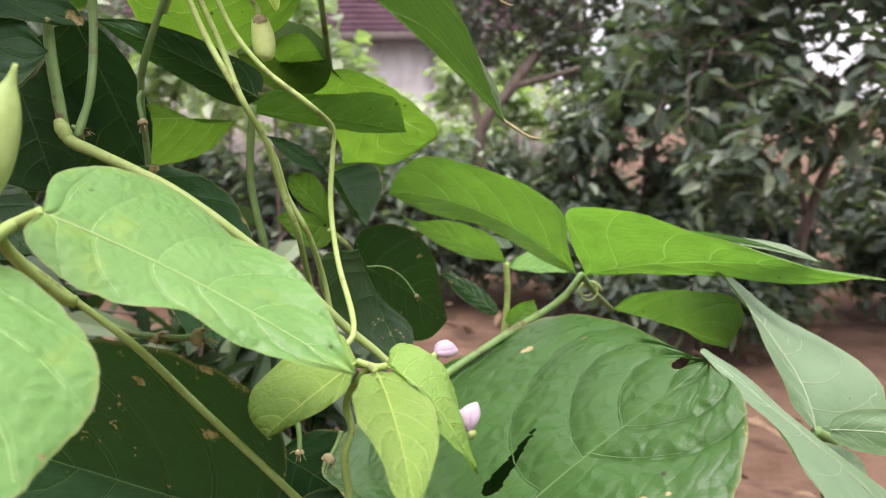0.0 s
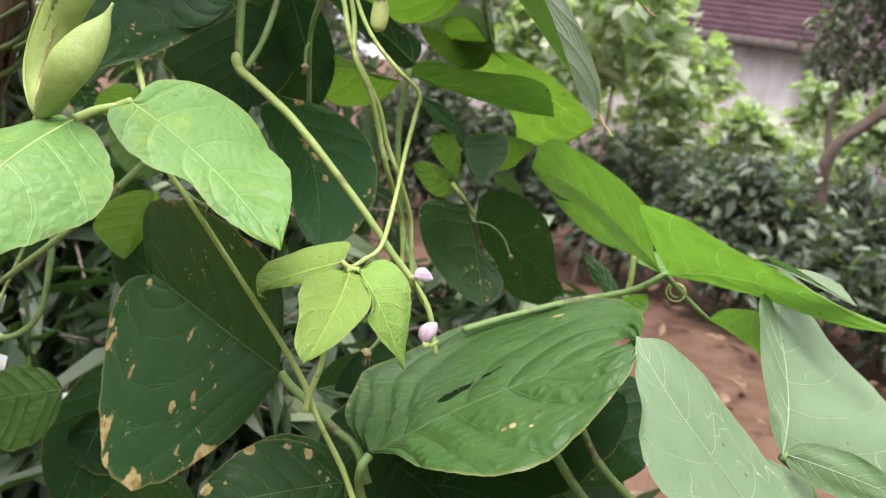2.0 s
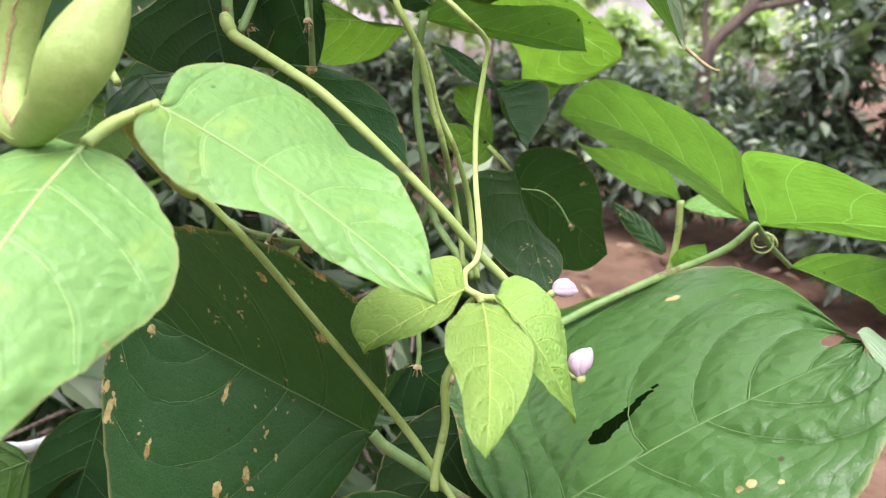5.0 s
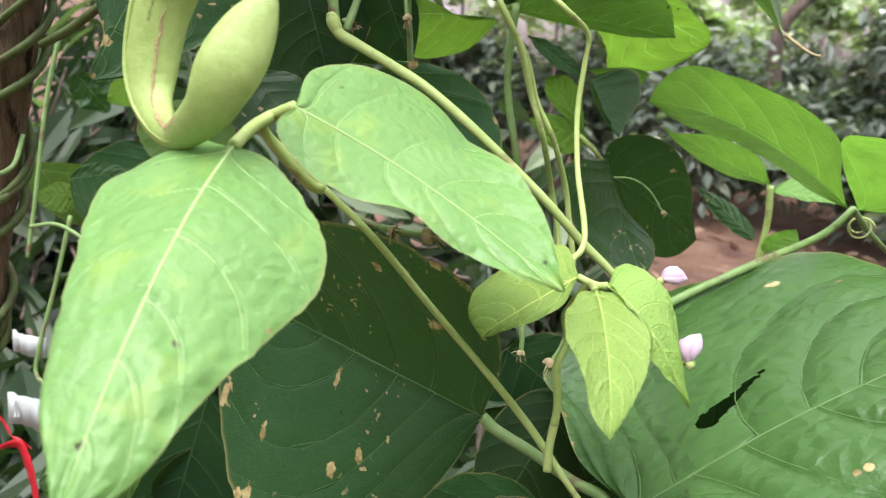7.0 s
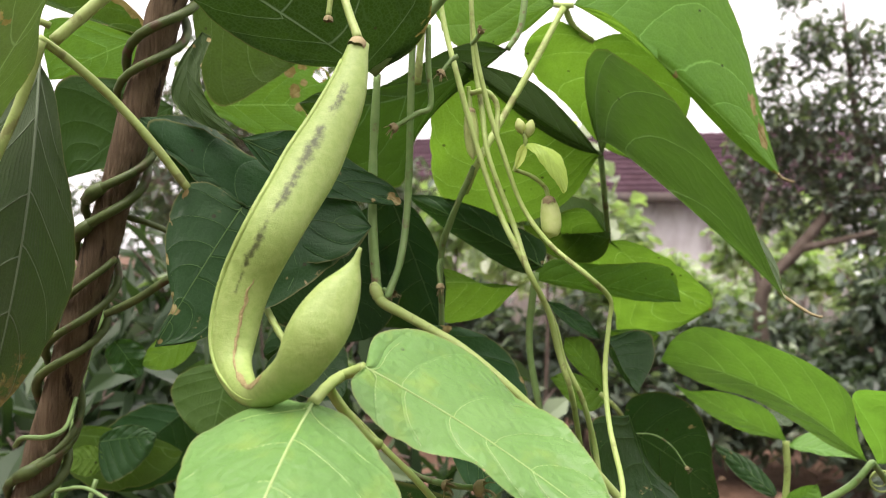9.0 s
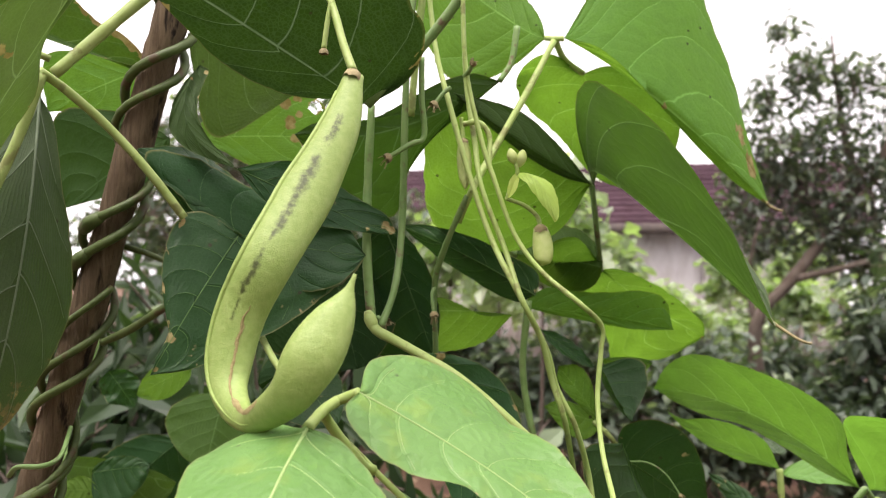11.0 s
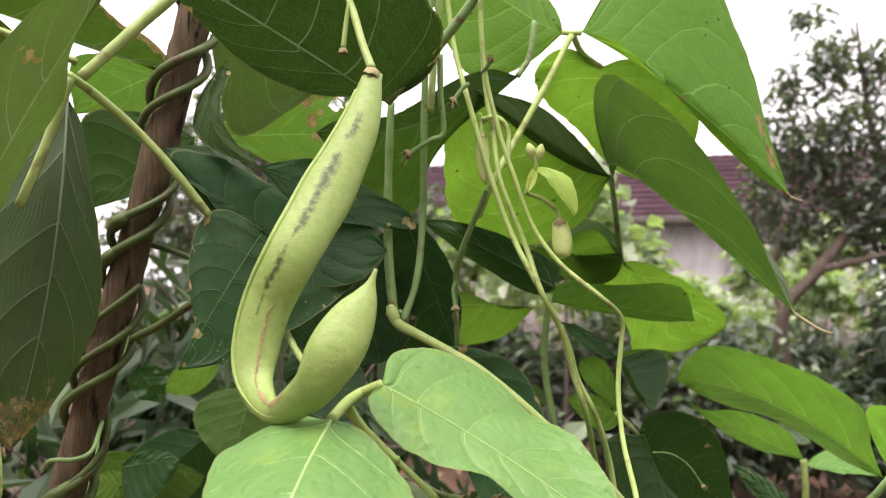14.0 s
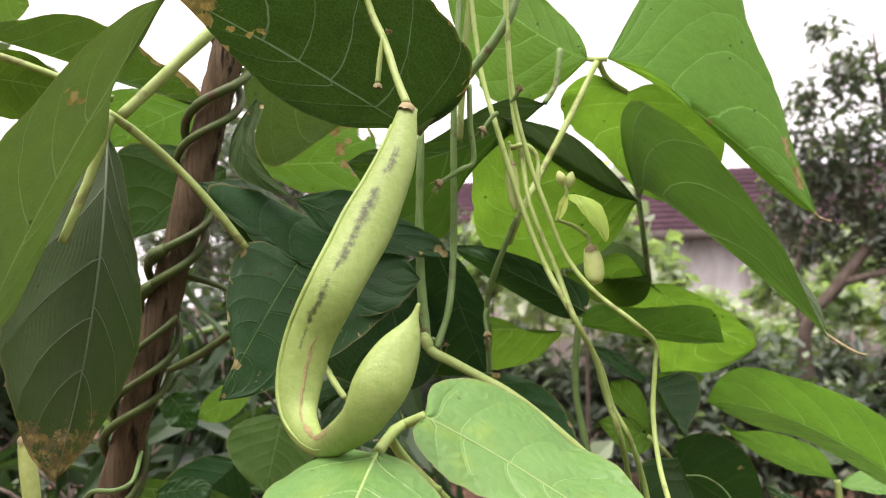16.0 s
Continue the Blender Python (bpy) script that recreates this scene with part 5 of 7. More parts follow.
leaflet(sky_leaf, THIN, (-0.0792, 0.4807, 1.4645), (0.0426, 0.5597, 1.3678), (0.255, 0.566, 0.784), (-0.647, 0.730, -0.220), mid=(-0.0213, 0.5048, 1.4250), rim_left=[(-0.00, 0.240, 0.000), (0.02, 0.470, 0.003), (0.13, 0.649, -0.000), (0.27, 0.736, -0.002), (0.40, 0.685, -0.001), (0.52, 0.527, 0.005), (0.70, 0.363, -0.002), (0.84, 0.173, 0.001)], rim_right=[(0.14, -0.046, 0.001), (0.33, -0.025, 0.000), (0.53, 0.019, -0.001), (0.73, 0.048, -0.002), (0.89, 0.041, -0.002)], wave=0.0012, res=56, tail=0.03, tail_end=(0.0499, 0.5605, 1.3650), tan=0.34, rim=0.3, spots=[(0.506, 0.122, 0.0035), (0.825, -0.701, 0.0063), (0.847, -0.656, 0.0052), (0.891, -0.612, 0.0066), (0.913, -0.478, 0.0055), (0.748, -0.478, 0.0015), (0.979, 0.501, 0.0033), (0.737, -0.968, 0.0026)])
leaflet(sky_leaf, THIN, (-0.0925, 0.4859, 1.4669), (-0.1955, 0.5061, 1.5500), (-0.618, 0.071, -0.783), (0.638, 0.232, 0.734), mid=(-0.1281, 0.4925, 1.4908), rim_left=[(0.15, 0.189, -0.002), (0.31, 0.316, 0.003), (0.46, 0.388, 0.002), (0.60, 0.362, -0.001), (0.76, 0.270, -0.001), (0.91, 0.156, 0.002)], rim_right=[(0.18, 0.073, 0.000), (0.37, 0.130, 0.000), (0.57, 0.162, -0.000), (0.76, 0.182, 0.001), (0.91, 0.142, 0.002)], wave=0.0012, res=56)
leaflet(sky_leaf, THIN, (-0.0709, 0.5027, 1.4475), (-0.0526, 0.5730, 1.3827), (-0.981, 0.104, -0.163), (0.961, 0.007, 0.278), mid=(-0.0632, 0.5452, 1.4213), rim_left=[(-0.25, 0.157, 0.020), (-0.16, 0.387, 0.006), (0.13, 0.467, 0.002), (0.51, 0.328, 0.010), (0.86, 0.185, -0.006)], rim_right=[(0.03, 0.183, 0.011), (0.24, 0.349, 0.003), (0.51, 0.472, 0.002), (0.76, 0.462, 0.002), (0.94, 0.294, -0.001)], wave=0.0012, res=48)
stalk(sky_leaf, 'petiole', STEM_L, 0.002, 0.0018, [(-0.0850, 0.4806, 1.4638), (-0.0810, 0.4913, 1.4545), (-0.0709, 0.5027, 1.4475)])
stalk(sky_leaf, 'petiole', STEM_L, 0.0018, 0.0018, [(-0.0918, 0.4864, 1.4671), (-0.0850, 0.4806, 1.4645), (-0.0794, 0.4806, 1.4642)])
stalk(sky_leaf, 'petiole', STEM_L, 0.002, 0.0021, [(-0.0853, 0.4784, 1.4625), (-0.0981, 0.4598, 1.4260), (-0.1112, 0.4410, 1.3914), (-0.1173, 0.4188, 1.3662), (-0.1280, 0.4266, 1.3478)])
canopy_leaf = bean_leaf('broad dark green bean leaf with brown corner hanging over the pod', (-0.1297, 0.3774, 1.4375))
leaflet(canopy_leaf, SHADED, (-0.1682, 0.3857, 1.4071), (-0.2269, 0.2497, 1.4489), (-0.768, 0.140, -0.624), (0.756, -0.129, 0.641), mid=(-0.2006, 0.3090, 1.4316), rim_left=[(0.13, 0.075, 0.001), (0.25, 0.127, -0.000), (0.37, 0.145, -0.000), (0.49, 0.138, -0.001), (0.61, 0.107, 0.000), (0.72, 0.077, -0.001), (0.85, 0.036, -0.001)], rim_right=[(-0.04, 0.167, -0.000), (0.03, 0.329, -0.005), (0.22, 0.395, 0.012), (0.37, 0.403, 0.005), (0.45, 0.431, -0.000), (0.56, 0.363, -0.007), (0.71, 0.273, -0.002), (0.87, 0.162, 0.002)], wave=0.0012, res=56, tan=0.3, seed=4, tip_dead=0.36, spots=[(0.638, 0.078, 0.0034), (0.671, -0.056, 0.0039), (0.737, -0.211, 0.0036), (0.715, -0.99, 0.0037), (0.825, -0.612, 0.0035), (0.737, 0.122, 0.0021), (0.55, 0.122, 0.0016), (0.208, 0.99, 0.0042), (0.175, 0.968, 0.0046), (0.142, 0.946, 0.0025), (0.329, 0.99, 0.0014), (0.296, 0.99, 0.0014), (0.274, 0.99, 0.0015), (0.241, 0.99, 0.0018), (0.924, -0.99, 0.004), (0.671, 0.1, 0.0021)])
stalk(canopy_leaf, 'petiole', STEM_G, 0.0026, 0.0028, [(-0.1682, 0.3857, 1.4071), (-0.1375, 0.3881, 1.4382), (-0.1150, 0.3916, 1.4706), (-0.1126, 0.4010, 1.5051)])
pod_backing_leaf = bean_leaf('dark green bean leaf with pale rim close behind the pod', (-0.2349, 0.3220, 1.3415))
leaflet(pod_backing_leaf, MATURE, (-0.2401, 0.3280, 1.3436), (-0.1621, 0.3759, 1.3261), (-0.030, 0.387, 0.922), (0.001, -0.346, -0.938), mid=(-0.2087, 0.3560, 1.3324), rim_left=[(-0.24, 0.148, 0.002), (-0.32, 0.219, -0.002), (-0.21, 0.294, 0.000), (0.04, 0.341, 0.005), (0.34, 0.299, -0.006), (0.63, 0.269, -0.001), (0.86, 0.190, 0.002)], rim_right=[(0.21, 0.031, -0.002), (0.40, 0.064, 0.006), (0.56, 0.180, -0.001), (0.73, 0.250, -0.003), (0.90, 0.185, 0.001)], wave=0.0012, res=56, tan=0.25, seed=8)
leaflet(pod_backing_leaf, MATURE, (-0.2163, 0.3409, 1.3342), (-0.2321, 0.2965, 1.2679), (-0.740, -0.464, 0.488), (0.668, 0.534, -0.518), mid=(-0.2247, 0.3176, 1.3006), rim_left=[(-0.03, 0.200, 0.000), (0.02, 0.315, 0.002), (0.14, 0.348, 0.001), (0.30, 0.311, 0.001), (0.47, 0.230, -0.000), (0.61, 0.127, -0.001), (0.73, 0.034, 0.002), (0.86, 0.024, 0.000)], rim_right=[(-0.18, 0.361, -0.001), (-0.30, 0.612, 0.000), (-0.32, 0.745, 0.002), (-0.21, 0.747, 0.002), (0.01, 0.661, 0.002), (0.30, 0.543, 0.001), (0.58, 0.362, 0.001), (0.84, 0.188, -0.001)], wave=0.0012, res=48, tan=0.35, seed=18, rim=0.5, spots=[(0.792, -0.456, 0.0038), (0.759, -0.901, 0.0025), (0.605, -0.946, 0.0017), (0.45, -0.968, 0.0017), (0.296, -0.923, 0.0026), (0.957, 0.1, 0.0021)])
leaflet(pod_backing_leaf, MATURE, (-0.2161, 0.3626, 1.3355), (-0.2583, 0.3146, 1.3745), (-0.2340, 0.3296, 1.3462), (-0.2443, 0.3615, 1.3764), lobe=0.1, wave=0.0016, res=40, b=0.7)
stalk(pod_backing_leaf, 'petiole', STEM_L, 0.0021, 0.0021, [(-0.2349, 0.3220, 1.3415), (-0.2461, 0.3111, 1.3609), (-0.2608, 0.2989, 1.3813), (-0.2717, 0.2831, 1.3961), (-0.2769, 0.2699, 1.4034)])
twisted_leaf = bean_leaf('grey-green twisted bean leaf hanging against the pole', (-0.2573, 0.3510, 1.4248))
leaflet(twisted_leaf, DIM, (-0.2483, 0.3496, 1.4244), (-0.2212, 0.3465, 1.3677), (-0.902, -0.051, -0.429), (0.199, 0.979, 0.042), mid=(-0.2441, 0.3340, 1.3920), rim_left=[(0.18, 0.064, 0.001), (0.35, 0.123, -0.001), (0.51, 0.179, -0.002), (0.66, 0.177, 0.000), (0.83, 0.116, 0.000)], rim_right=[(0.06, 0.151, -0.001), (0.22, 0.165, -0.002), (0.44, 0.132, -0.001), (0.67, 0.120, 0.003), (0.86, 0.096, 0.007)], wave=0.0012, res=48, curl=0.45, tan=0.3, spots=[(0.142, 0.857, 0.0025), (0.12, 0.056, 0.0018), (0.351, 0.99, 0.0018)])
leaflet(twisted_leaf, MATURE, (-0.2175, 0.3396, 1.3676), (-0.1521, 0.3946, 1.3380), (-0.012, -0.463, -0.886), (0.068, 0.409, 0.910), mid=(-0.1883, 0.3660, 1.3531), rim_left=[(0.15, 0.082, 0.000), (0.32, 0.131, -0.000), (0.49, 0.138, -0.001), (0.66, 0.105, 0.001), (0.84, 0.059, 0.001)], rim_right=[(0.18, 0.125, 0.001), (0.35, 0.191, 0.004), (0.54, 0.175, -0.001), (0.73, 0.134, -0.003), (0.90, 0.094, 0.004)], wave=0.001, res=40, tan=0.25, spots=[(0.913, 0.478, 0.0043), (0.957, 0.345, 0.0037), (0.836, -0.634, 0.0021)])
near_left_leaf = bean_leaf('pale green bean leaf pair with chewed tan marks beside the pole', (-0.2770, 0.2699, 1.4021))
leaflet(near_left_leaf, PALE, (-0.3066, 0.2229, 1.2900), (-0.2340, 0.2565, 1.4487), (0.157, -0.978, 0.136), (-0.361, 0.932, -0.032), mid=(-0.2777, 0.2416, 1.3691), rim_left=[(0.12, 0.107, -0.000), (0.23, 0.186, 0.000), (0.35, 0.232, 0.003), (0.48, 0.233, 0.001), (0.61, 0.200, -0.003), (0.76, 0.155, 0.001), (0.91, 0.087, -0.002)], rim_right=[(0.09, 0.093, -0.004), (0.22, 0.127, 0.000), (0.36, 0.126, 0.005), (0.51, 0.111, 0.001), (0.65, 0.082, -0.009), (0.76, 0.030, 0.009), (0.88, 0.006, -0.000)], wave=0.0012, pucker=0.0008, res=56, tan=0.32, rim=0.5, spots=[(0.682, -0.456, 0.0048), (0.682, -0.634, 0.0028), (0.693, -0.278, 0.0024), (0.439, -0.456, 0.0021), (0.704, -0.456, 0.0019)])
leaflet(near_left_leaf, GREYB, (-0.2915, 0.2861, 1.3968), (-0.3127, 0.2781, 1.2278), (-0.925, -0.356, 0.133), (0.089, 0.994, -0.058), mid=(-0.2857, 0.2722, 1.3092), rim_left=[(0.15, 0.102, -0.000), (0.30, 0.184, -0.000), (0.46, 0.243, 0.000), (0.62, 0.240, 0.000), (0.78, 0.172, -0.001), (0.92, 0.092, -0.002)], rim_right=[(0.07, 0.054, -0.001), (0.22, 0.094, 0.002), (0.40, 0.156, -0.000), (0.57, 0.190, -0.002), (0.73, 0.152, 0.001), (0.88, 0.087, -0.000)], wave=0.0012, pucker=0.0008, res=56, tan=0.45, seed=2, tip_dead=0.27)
stalk(near_left_leaf, 'petiole', STEM_L, 0.003, 0.0026, [(-0.2422, 0.3017, 1.4479), (-0.2557, 0.2872, 1.4258), (-0.2708, 0.2723, 1.4021)])
stalk(near_left_leaf, 'petiole', STEM_L, 0.0026, 0.0022, [(-0.2757, 0.2704, 1.4021), (-0.2851, 0.2686, 1.3743), (-0.2944, 0.2617, 1.3422)])
pole_top_leaf = bean_leaf('green bean leaf with ragged brown edge above the pole', (-0.3785, 0.3335, 1.4785))
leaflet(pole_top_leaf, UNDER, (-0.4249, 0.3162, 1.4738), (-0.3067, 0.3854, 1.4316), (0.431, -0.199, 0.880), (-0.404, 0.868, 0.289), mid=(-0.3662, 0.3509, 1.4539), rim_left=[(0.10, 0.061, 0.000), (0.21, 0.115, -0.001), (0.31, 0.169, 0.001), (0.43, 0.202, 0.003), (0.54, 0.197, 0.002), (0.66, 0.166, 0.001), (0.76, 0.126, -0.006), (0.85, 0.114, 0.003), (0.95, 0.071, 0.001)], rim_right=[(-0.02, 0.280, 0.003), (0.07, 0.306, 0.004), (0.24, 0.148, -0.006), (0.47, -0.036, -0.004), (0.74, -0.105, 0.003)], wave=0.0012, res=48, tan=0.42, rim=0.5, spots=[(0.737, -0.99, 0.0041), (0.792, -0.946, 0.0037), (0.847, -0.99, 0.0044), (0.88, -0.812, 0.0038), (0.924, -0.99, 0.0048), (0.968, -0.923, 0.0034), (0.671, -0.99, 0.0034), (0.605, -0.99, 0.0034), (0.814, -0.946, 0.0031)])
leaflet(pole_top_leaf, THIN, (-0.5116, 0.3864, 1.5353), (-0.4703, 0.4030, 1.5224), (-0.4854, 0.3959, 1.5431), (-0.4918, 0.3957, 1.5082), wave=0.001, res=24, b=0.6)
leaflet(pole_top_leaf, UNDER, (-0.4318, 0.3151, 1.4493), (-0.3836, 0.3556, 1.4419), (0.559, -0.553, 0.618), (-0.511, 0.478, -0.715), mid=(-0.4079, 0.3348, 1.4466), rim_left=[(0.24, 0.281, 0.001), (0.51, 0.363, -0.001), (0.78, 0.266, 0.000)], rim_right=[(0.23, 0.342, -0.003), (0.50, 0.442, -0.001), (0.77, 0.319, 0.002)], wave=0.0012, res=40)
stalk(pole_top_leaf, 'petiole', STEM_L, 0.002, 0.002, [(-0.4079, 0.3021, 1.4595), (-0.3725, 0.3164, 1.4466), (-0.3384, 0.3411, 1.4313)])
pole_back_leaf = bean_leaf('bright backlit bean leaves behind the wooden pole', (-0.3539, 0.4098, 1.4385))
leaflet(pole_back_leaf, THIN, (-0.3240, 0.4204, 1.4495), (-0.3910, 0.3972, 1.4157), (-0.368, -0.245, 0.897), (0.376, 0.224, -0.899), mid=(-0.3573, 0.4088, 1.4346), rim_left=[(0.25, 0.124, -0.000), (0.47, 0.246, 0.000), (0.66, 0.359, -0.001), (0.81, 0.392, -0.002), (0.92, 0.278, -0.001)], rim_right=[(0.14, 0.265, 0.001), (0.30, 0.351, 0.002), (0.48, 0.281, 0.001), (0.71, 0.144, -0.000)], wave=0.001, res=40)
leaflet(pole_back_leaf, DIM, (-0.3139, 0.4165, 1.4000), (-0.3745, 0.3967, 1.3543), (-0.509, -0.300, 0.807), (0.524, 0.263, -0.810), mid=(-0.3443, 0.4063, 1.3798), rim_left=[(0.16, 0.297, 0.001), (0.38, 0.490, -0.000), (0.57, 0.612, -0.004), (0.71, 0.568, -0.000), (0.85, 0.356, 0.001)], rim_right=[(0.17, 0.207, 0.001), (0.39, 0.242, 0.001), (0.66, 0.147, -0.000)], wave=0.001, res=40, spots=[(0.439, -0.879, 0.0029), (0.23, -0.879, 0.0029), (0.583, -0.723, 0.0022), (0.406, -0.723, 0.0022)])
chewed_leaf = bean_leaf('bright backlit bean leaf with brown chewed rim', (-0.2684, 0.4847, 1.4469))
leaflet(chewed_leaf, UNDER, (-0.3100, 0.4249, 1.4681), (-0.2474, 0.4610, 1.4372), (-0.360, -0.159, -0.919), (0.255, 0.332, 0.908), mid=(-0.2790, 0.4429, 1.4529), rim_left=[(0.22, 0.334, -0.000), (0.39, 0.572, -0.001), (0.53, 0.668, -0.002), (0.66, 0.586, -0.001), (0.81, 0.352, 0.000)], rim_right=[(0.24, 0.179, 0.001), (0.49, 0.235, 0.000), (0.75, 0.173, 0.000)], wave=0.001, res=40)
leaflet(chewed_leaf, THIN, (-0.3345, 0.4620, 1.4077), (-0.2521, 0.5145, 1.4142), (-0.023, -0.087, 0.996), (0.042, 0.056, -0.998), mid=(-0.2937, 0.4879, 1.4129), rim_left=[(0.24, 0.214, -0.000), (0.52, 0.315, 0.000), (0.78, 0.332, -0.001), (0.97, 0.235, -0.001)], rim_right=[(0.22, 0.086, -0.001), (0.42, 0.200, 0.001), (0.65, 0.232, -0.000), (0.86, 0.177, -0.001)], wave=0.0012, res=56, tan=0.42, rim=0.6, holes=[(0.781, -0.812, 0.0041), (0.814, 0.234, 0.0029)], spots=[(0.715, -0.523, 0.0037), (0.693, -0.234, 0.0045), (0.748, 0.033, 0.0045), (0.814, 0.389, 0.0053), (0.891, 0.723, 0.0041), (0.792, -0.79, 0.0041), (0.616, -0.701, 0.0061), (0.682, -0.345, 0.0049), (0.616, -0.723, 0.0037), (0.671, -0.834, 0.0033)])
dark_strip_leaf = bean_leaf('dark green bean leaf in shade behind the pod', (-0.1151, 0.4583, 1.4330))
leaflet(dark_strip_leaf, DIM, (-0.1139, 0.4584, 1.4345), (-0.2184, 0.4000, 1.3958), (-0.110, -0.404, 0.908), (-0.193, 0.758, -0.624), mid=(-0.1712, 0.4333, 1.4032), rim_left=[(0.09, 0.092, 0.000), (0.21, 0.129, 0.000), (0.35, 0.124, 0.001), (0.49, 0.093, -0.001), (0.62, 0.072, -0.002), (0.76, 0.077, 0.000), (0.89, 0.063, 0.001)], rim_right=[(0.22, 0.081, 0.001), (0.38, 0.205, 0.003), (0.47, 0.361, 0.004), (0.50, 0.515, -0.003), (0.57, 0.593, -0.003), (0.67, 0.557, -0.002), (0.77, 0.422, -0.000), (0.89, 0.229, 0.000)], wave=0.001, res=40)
stalk(dark_strip_leaf, 'petiole', STEM_G, 0.0018, 0.002, [(-0.1139, 0.4584, 1.4345), (-0.1080, 0.4640, 1.4480), (-0.1060, 0.4680, 1.4700)])
shade_leaf = bean_leaf('dark shaded bean leaf behind the main stem', (-0.1797, 0.4726, 1.3264))
leaflet(shade_leaf, DEEP_SHADE, (-0.1894, 0.4675, 1.3483), (-0.1607, 0.4836, 1.2681), (-0.2487, 0.4814, 1.2812), (-0.1658, 0.5003, 1.3117), wave=0.001, res=40, b=0.7)
leaflet(shade_leaf, DEEP_SHADE, (-0.2222, 0.4568, 1.3312), (-0.1977, 0.4500, 1.2596), (-0.2588, 0.4300, 1.2809), (-0.1861, 0.4871, 1.3033), wave=0.001, res=40, b=0.6)
spotted_leaf = bean_leaf('dark green bean leaf with tan spots behind the main stem', (-0.1401, 0.4534, 1.1738))
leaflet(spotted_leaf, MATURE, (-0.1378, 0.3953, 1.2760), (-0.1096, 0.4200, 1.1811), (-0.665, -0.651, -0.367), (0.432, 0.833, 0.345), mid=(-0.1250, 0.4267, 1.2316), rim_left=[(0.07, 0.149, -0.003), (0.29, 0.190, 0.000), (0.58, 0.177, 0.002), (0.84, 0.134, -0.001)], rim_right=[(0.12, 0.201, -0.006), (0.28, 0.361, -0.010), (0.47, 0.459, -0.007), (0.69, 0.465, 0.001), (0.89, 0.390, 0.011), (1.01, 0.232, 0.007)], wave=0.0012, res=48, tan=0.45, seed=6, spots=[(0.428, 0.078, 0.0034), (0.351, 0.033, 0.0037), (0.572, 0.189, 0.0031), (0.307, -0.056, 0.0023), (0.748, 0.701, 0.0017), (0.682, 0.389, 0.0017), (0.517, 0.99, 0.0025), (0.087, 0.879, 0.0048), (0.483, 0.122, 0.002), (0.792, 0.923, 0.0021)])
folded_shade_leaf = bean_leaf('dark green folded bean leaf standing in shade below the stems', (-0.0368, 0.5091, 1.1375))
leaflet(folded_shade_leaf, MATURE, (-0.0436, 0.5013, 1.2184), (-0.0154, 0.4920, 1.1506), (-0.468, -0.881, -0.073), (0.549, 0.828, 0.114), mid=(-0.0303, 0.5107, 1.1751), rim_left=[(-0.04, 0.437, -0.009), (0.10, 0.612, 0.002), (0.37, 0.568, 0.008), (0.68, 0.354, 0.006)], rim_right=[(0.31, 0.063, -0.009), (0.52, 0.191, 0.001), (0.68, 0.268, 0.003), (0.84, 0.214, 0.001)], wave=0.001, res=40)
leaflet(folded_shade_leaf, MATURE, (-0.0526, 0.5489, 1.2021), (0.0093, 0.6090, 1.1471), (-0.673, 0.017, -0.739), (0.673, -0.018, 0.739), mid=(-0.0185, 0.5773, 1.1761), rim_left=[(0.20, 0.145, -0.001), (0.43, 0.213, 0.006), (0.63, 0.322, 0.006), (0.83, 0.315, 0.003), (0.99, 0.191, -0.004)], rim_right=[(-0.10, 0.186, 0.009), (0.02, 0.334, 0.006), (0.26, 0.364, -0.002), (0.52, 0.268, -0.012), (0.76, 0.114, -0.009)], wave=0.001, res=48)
curled_leaf = bean_leaf('small bright curled bean leaf behind the thin stems', (-0.0560, 0.5006, 1.2285))
leaflet(curled_leaf, THIN, (-0.0576, 0.5215, 1.2258), (-0.0939, 0.5089, 1.2364), (-0.178, -0.280, -0.943), (0.168, 0.303, 0.938), mid=(-0.0752, 0.5153, 1.2313), rim_left=[(0.17, 0.269, -0.000), (0.39, 0.346, -0.000), (0.67, 0.247, -0.000)], rim_right=[(0.31, 0.132, 0.000), (0.59, 0.182, 0.000), (0.83, 0.147, 0.000)], wave=0.001, res=32)
leaflet(curled_leaf, THIN, (-0.0631, 0.5307, 1.2284), (-0.0888, 0.5279, 1.2607), (-0.704, -0.393, -0.592), (0.688, 0.432, 0.582), mid=(-0.0773, 0.5289, 1.2475), rim_left=[(0.29, 0.129, 0.000), (0.56, 0.177, 0.000), (0.80, 0.140, 0.000)], rim_right=[(0.30, 0.208, 0.000), (0.57, 0.283, 0.000), (0.81, 0.218, 0.000)], wave=0.001, res=32)
leaflet(curled_leaf, MATURE, (-0.0630, 0.5271, 1.2615), (-0.0397, 0.5146, 1.2295), (-0.144, -0.953, 0.266), (0.594, 0.795, 0.125), mid=(-0.0532, 0.5189, 1.2436), rim_left=[(0.16, 0.318, -0.001), (0.39, 0.414, 0.001), (0.68, 0.303, 0.001)], rim_right=[(0.05, 0.504, 0.002), (0.27, 0.661, -0.002), (0.61, 0.492, -0.001)], wave=0.001, res=32, curl=0.4)
leaflet(curled_leaf, MATURE, (-0.1007, 0.5231, 1.2842), (-0.0679, 0.5426, 1.2597), (0.140, -0.856, -0.497), (0.235, 0.582, 0.778), mid=(-0.0845, 0.5338, 1.2723), rim_left=[(0.20, 0.235, -0.003), (0.45, 0.307, 0.004), (0.73, 0.232, 0.001)], rim_right=[(0.24, 0.106, -0.001), (0.50, 0.136, -0.004), (0.76, 0.105, -0.001)], wave=0.001, res=32, curl=0.2)
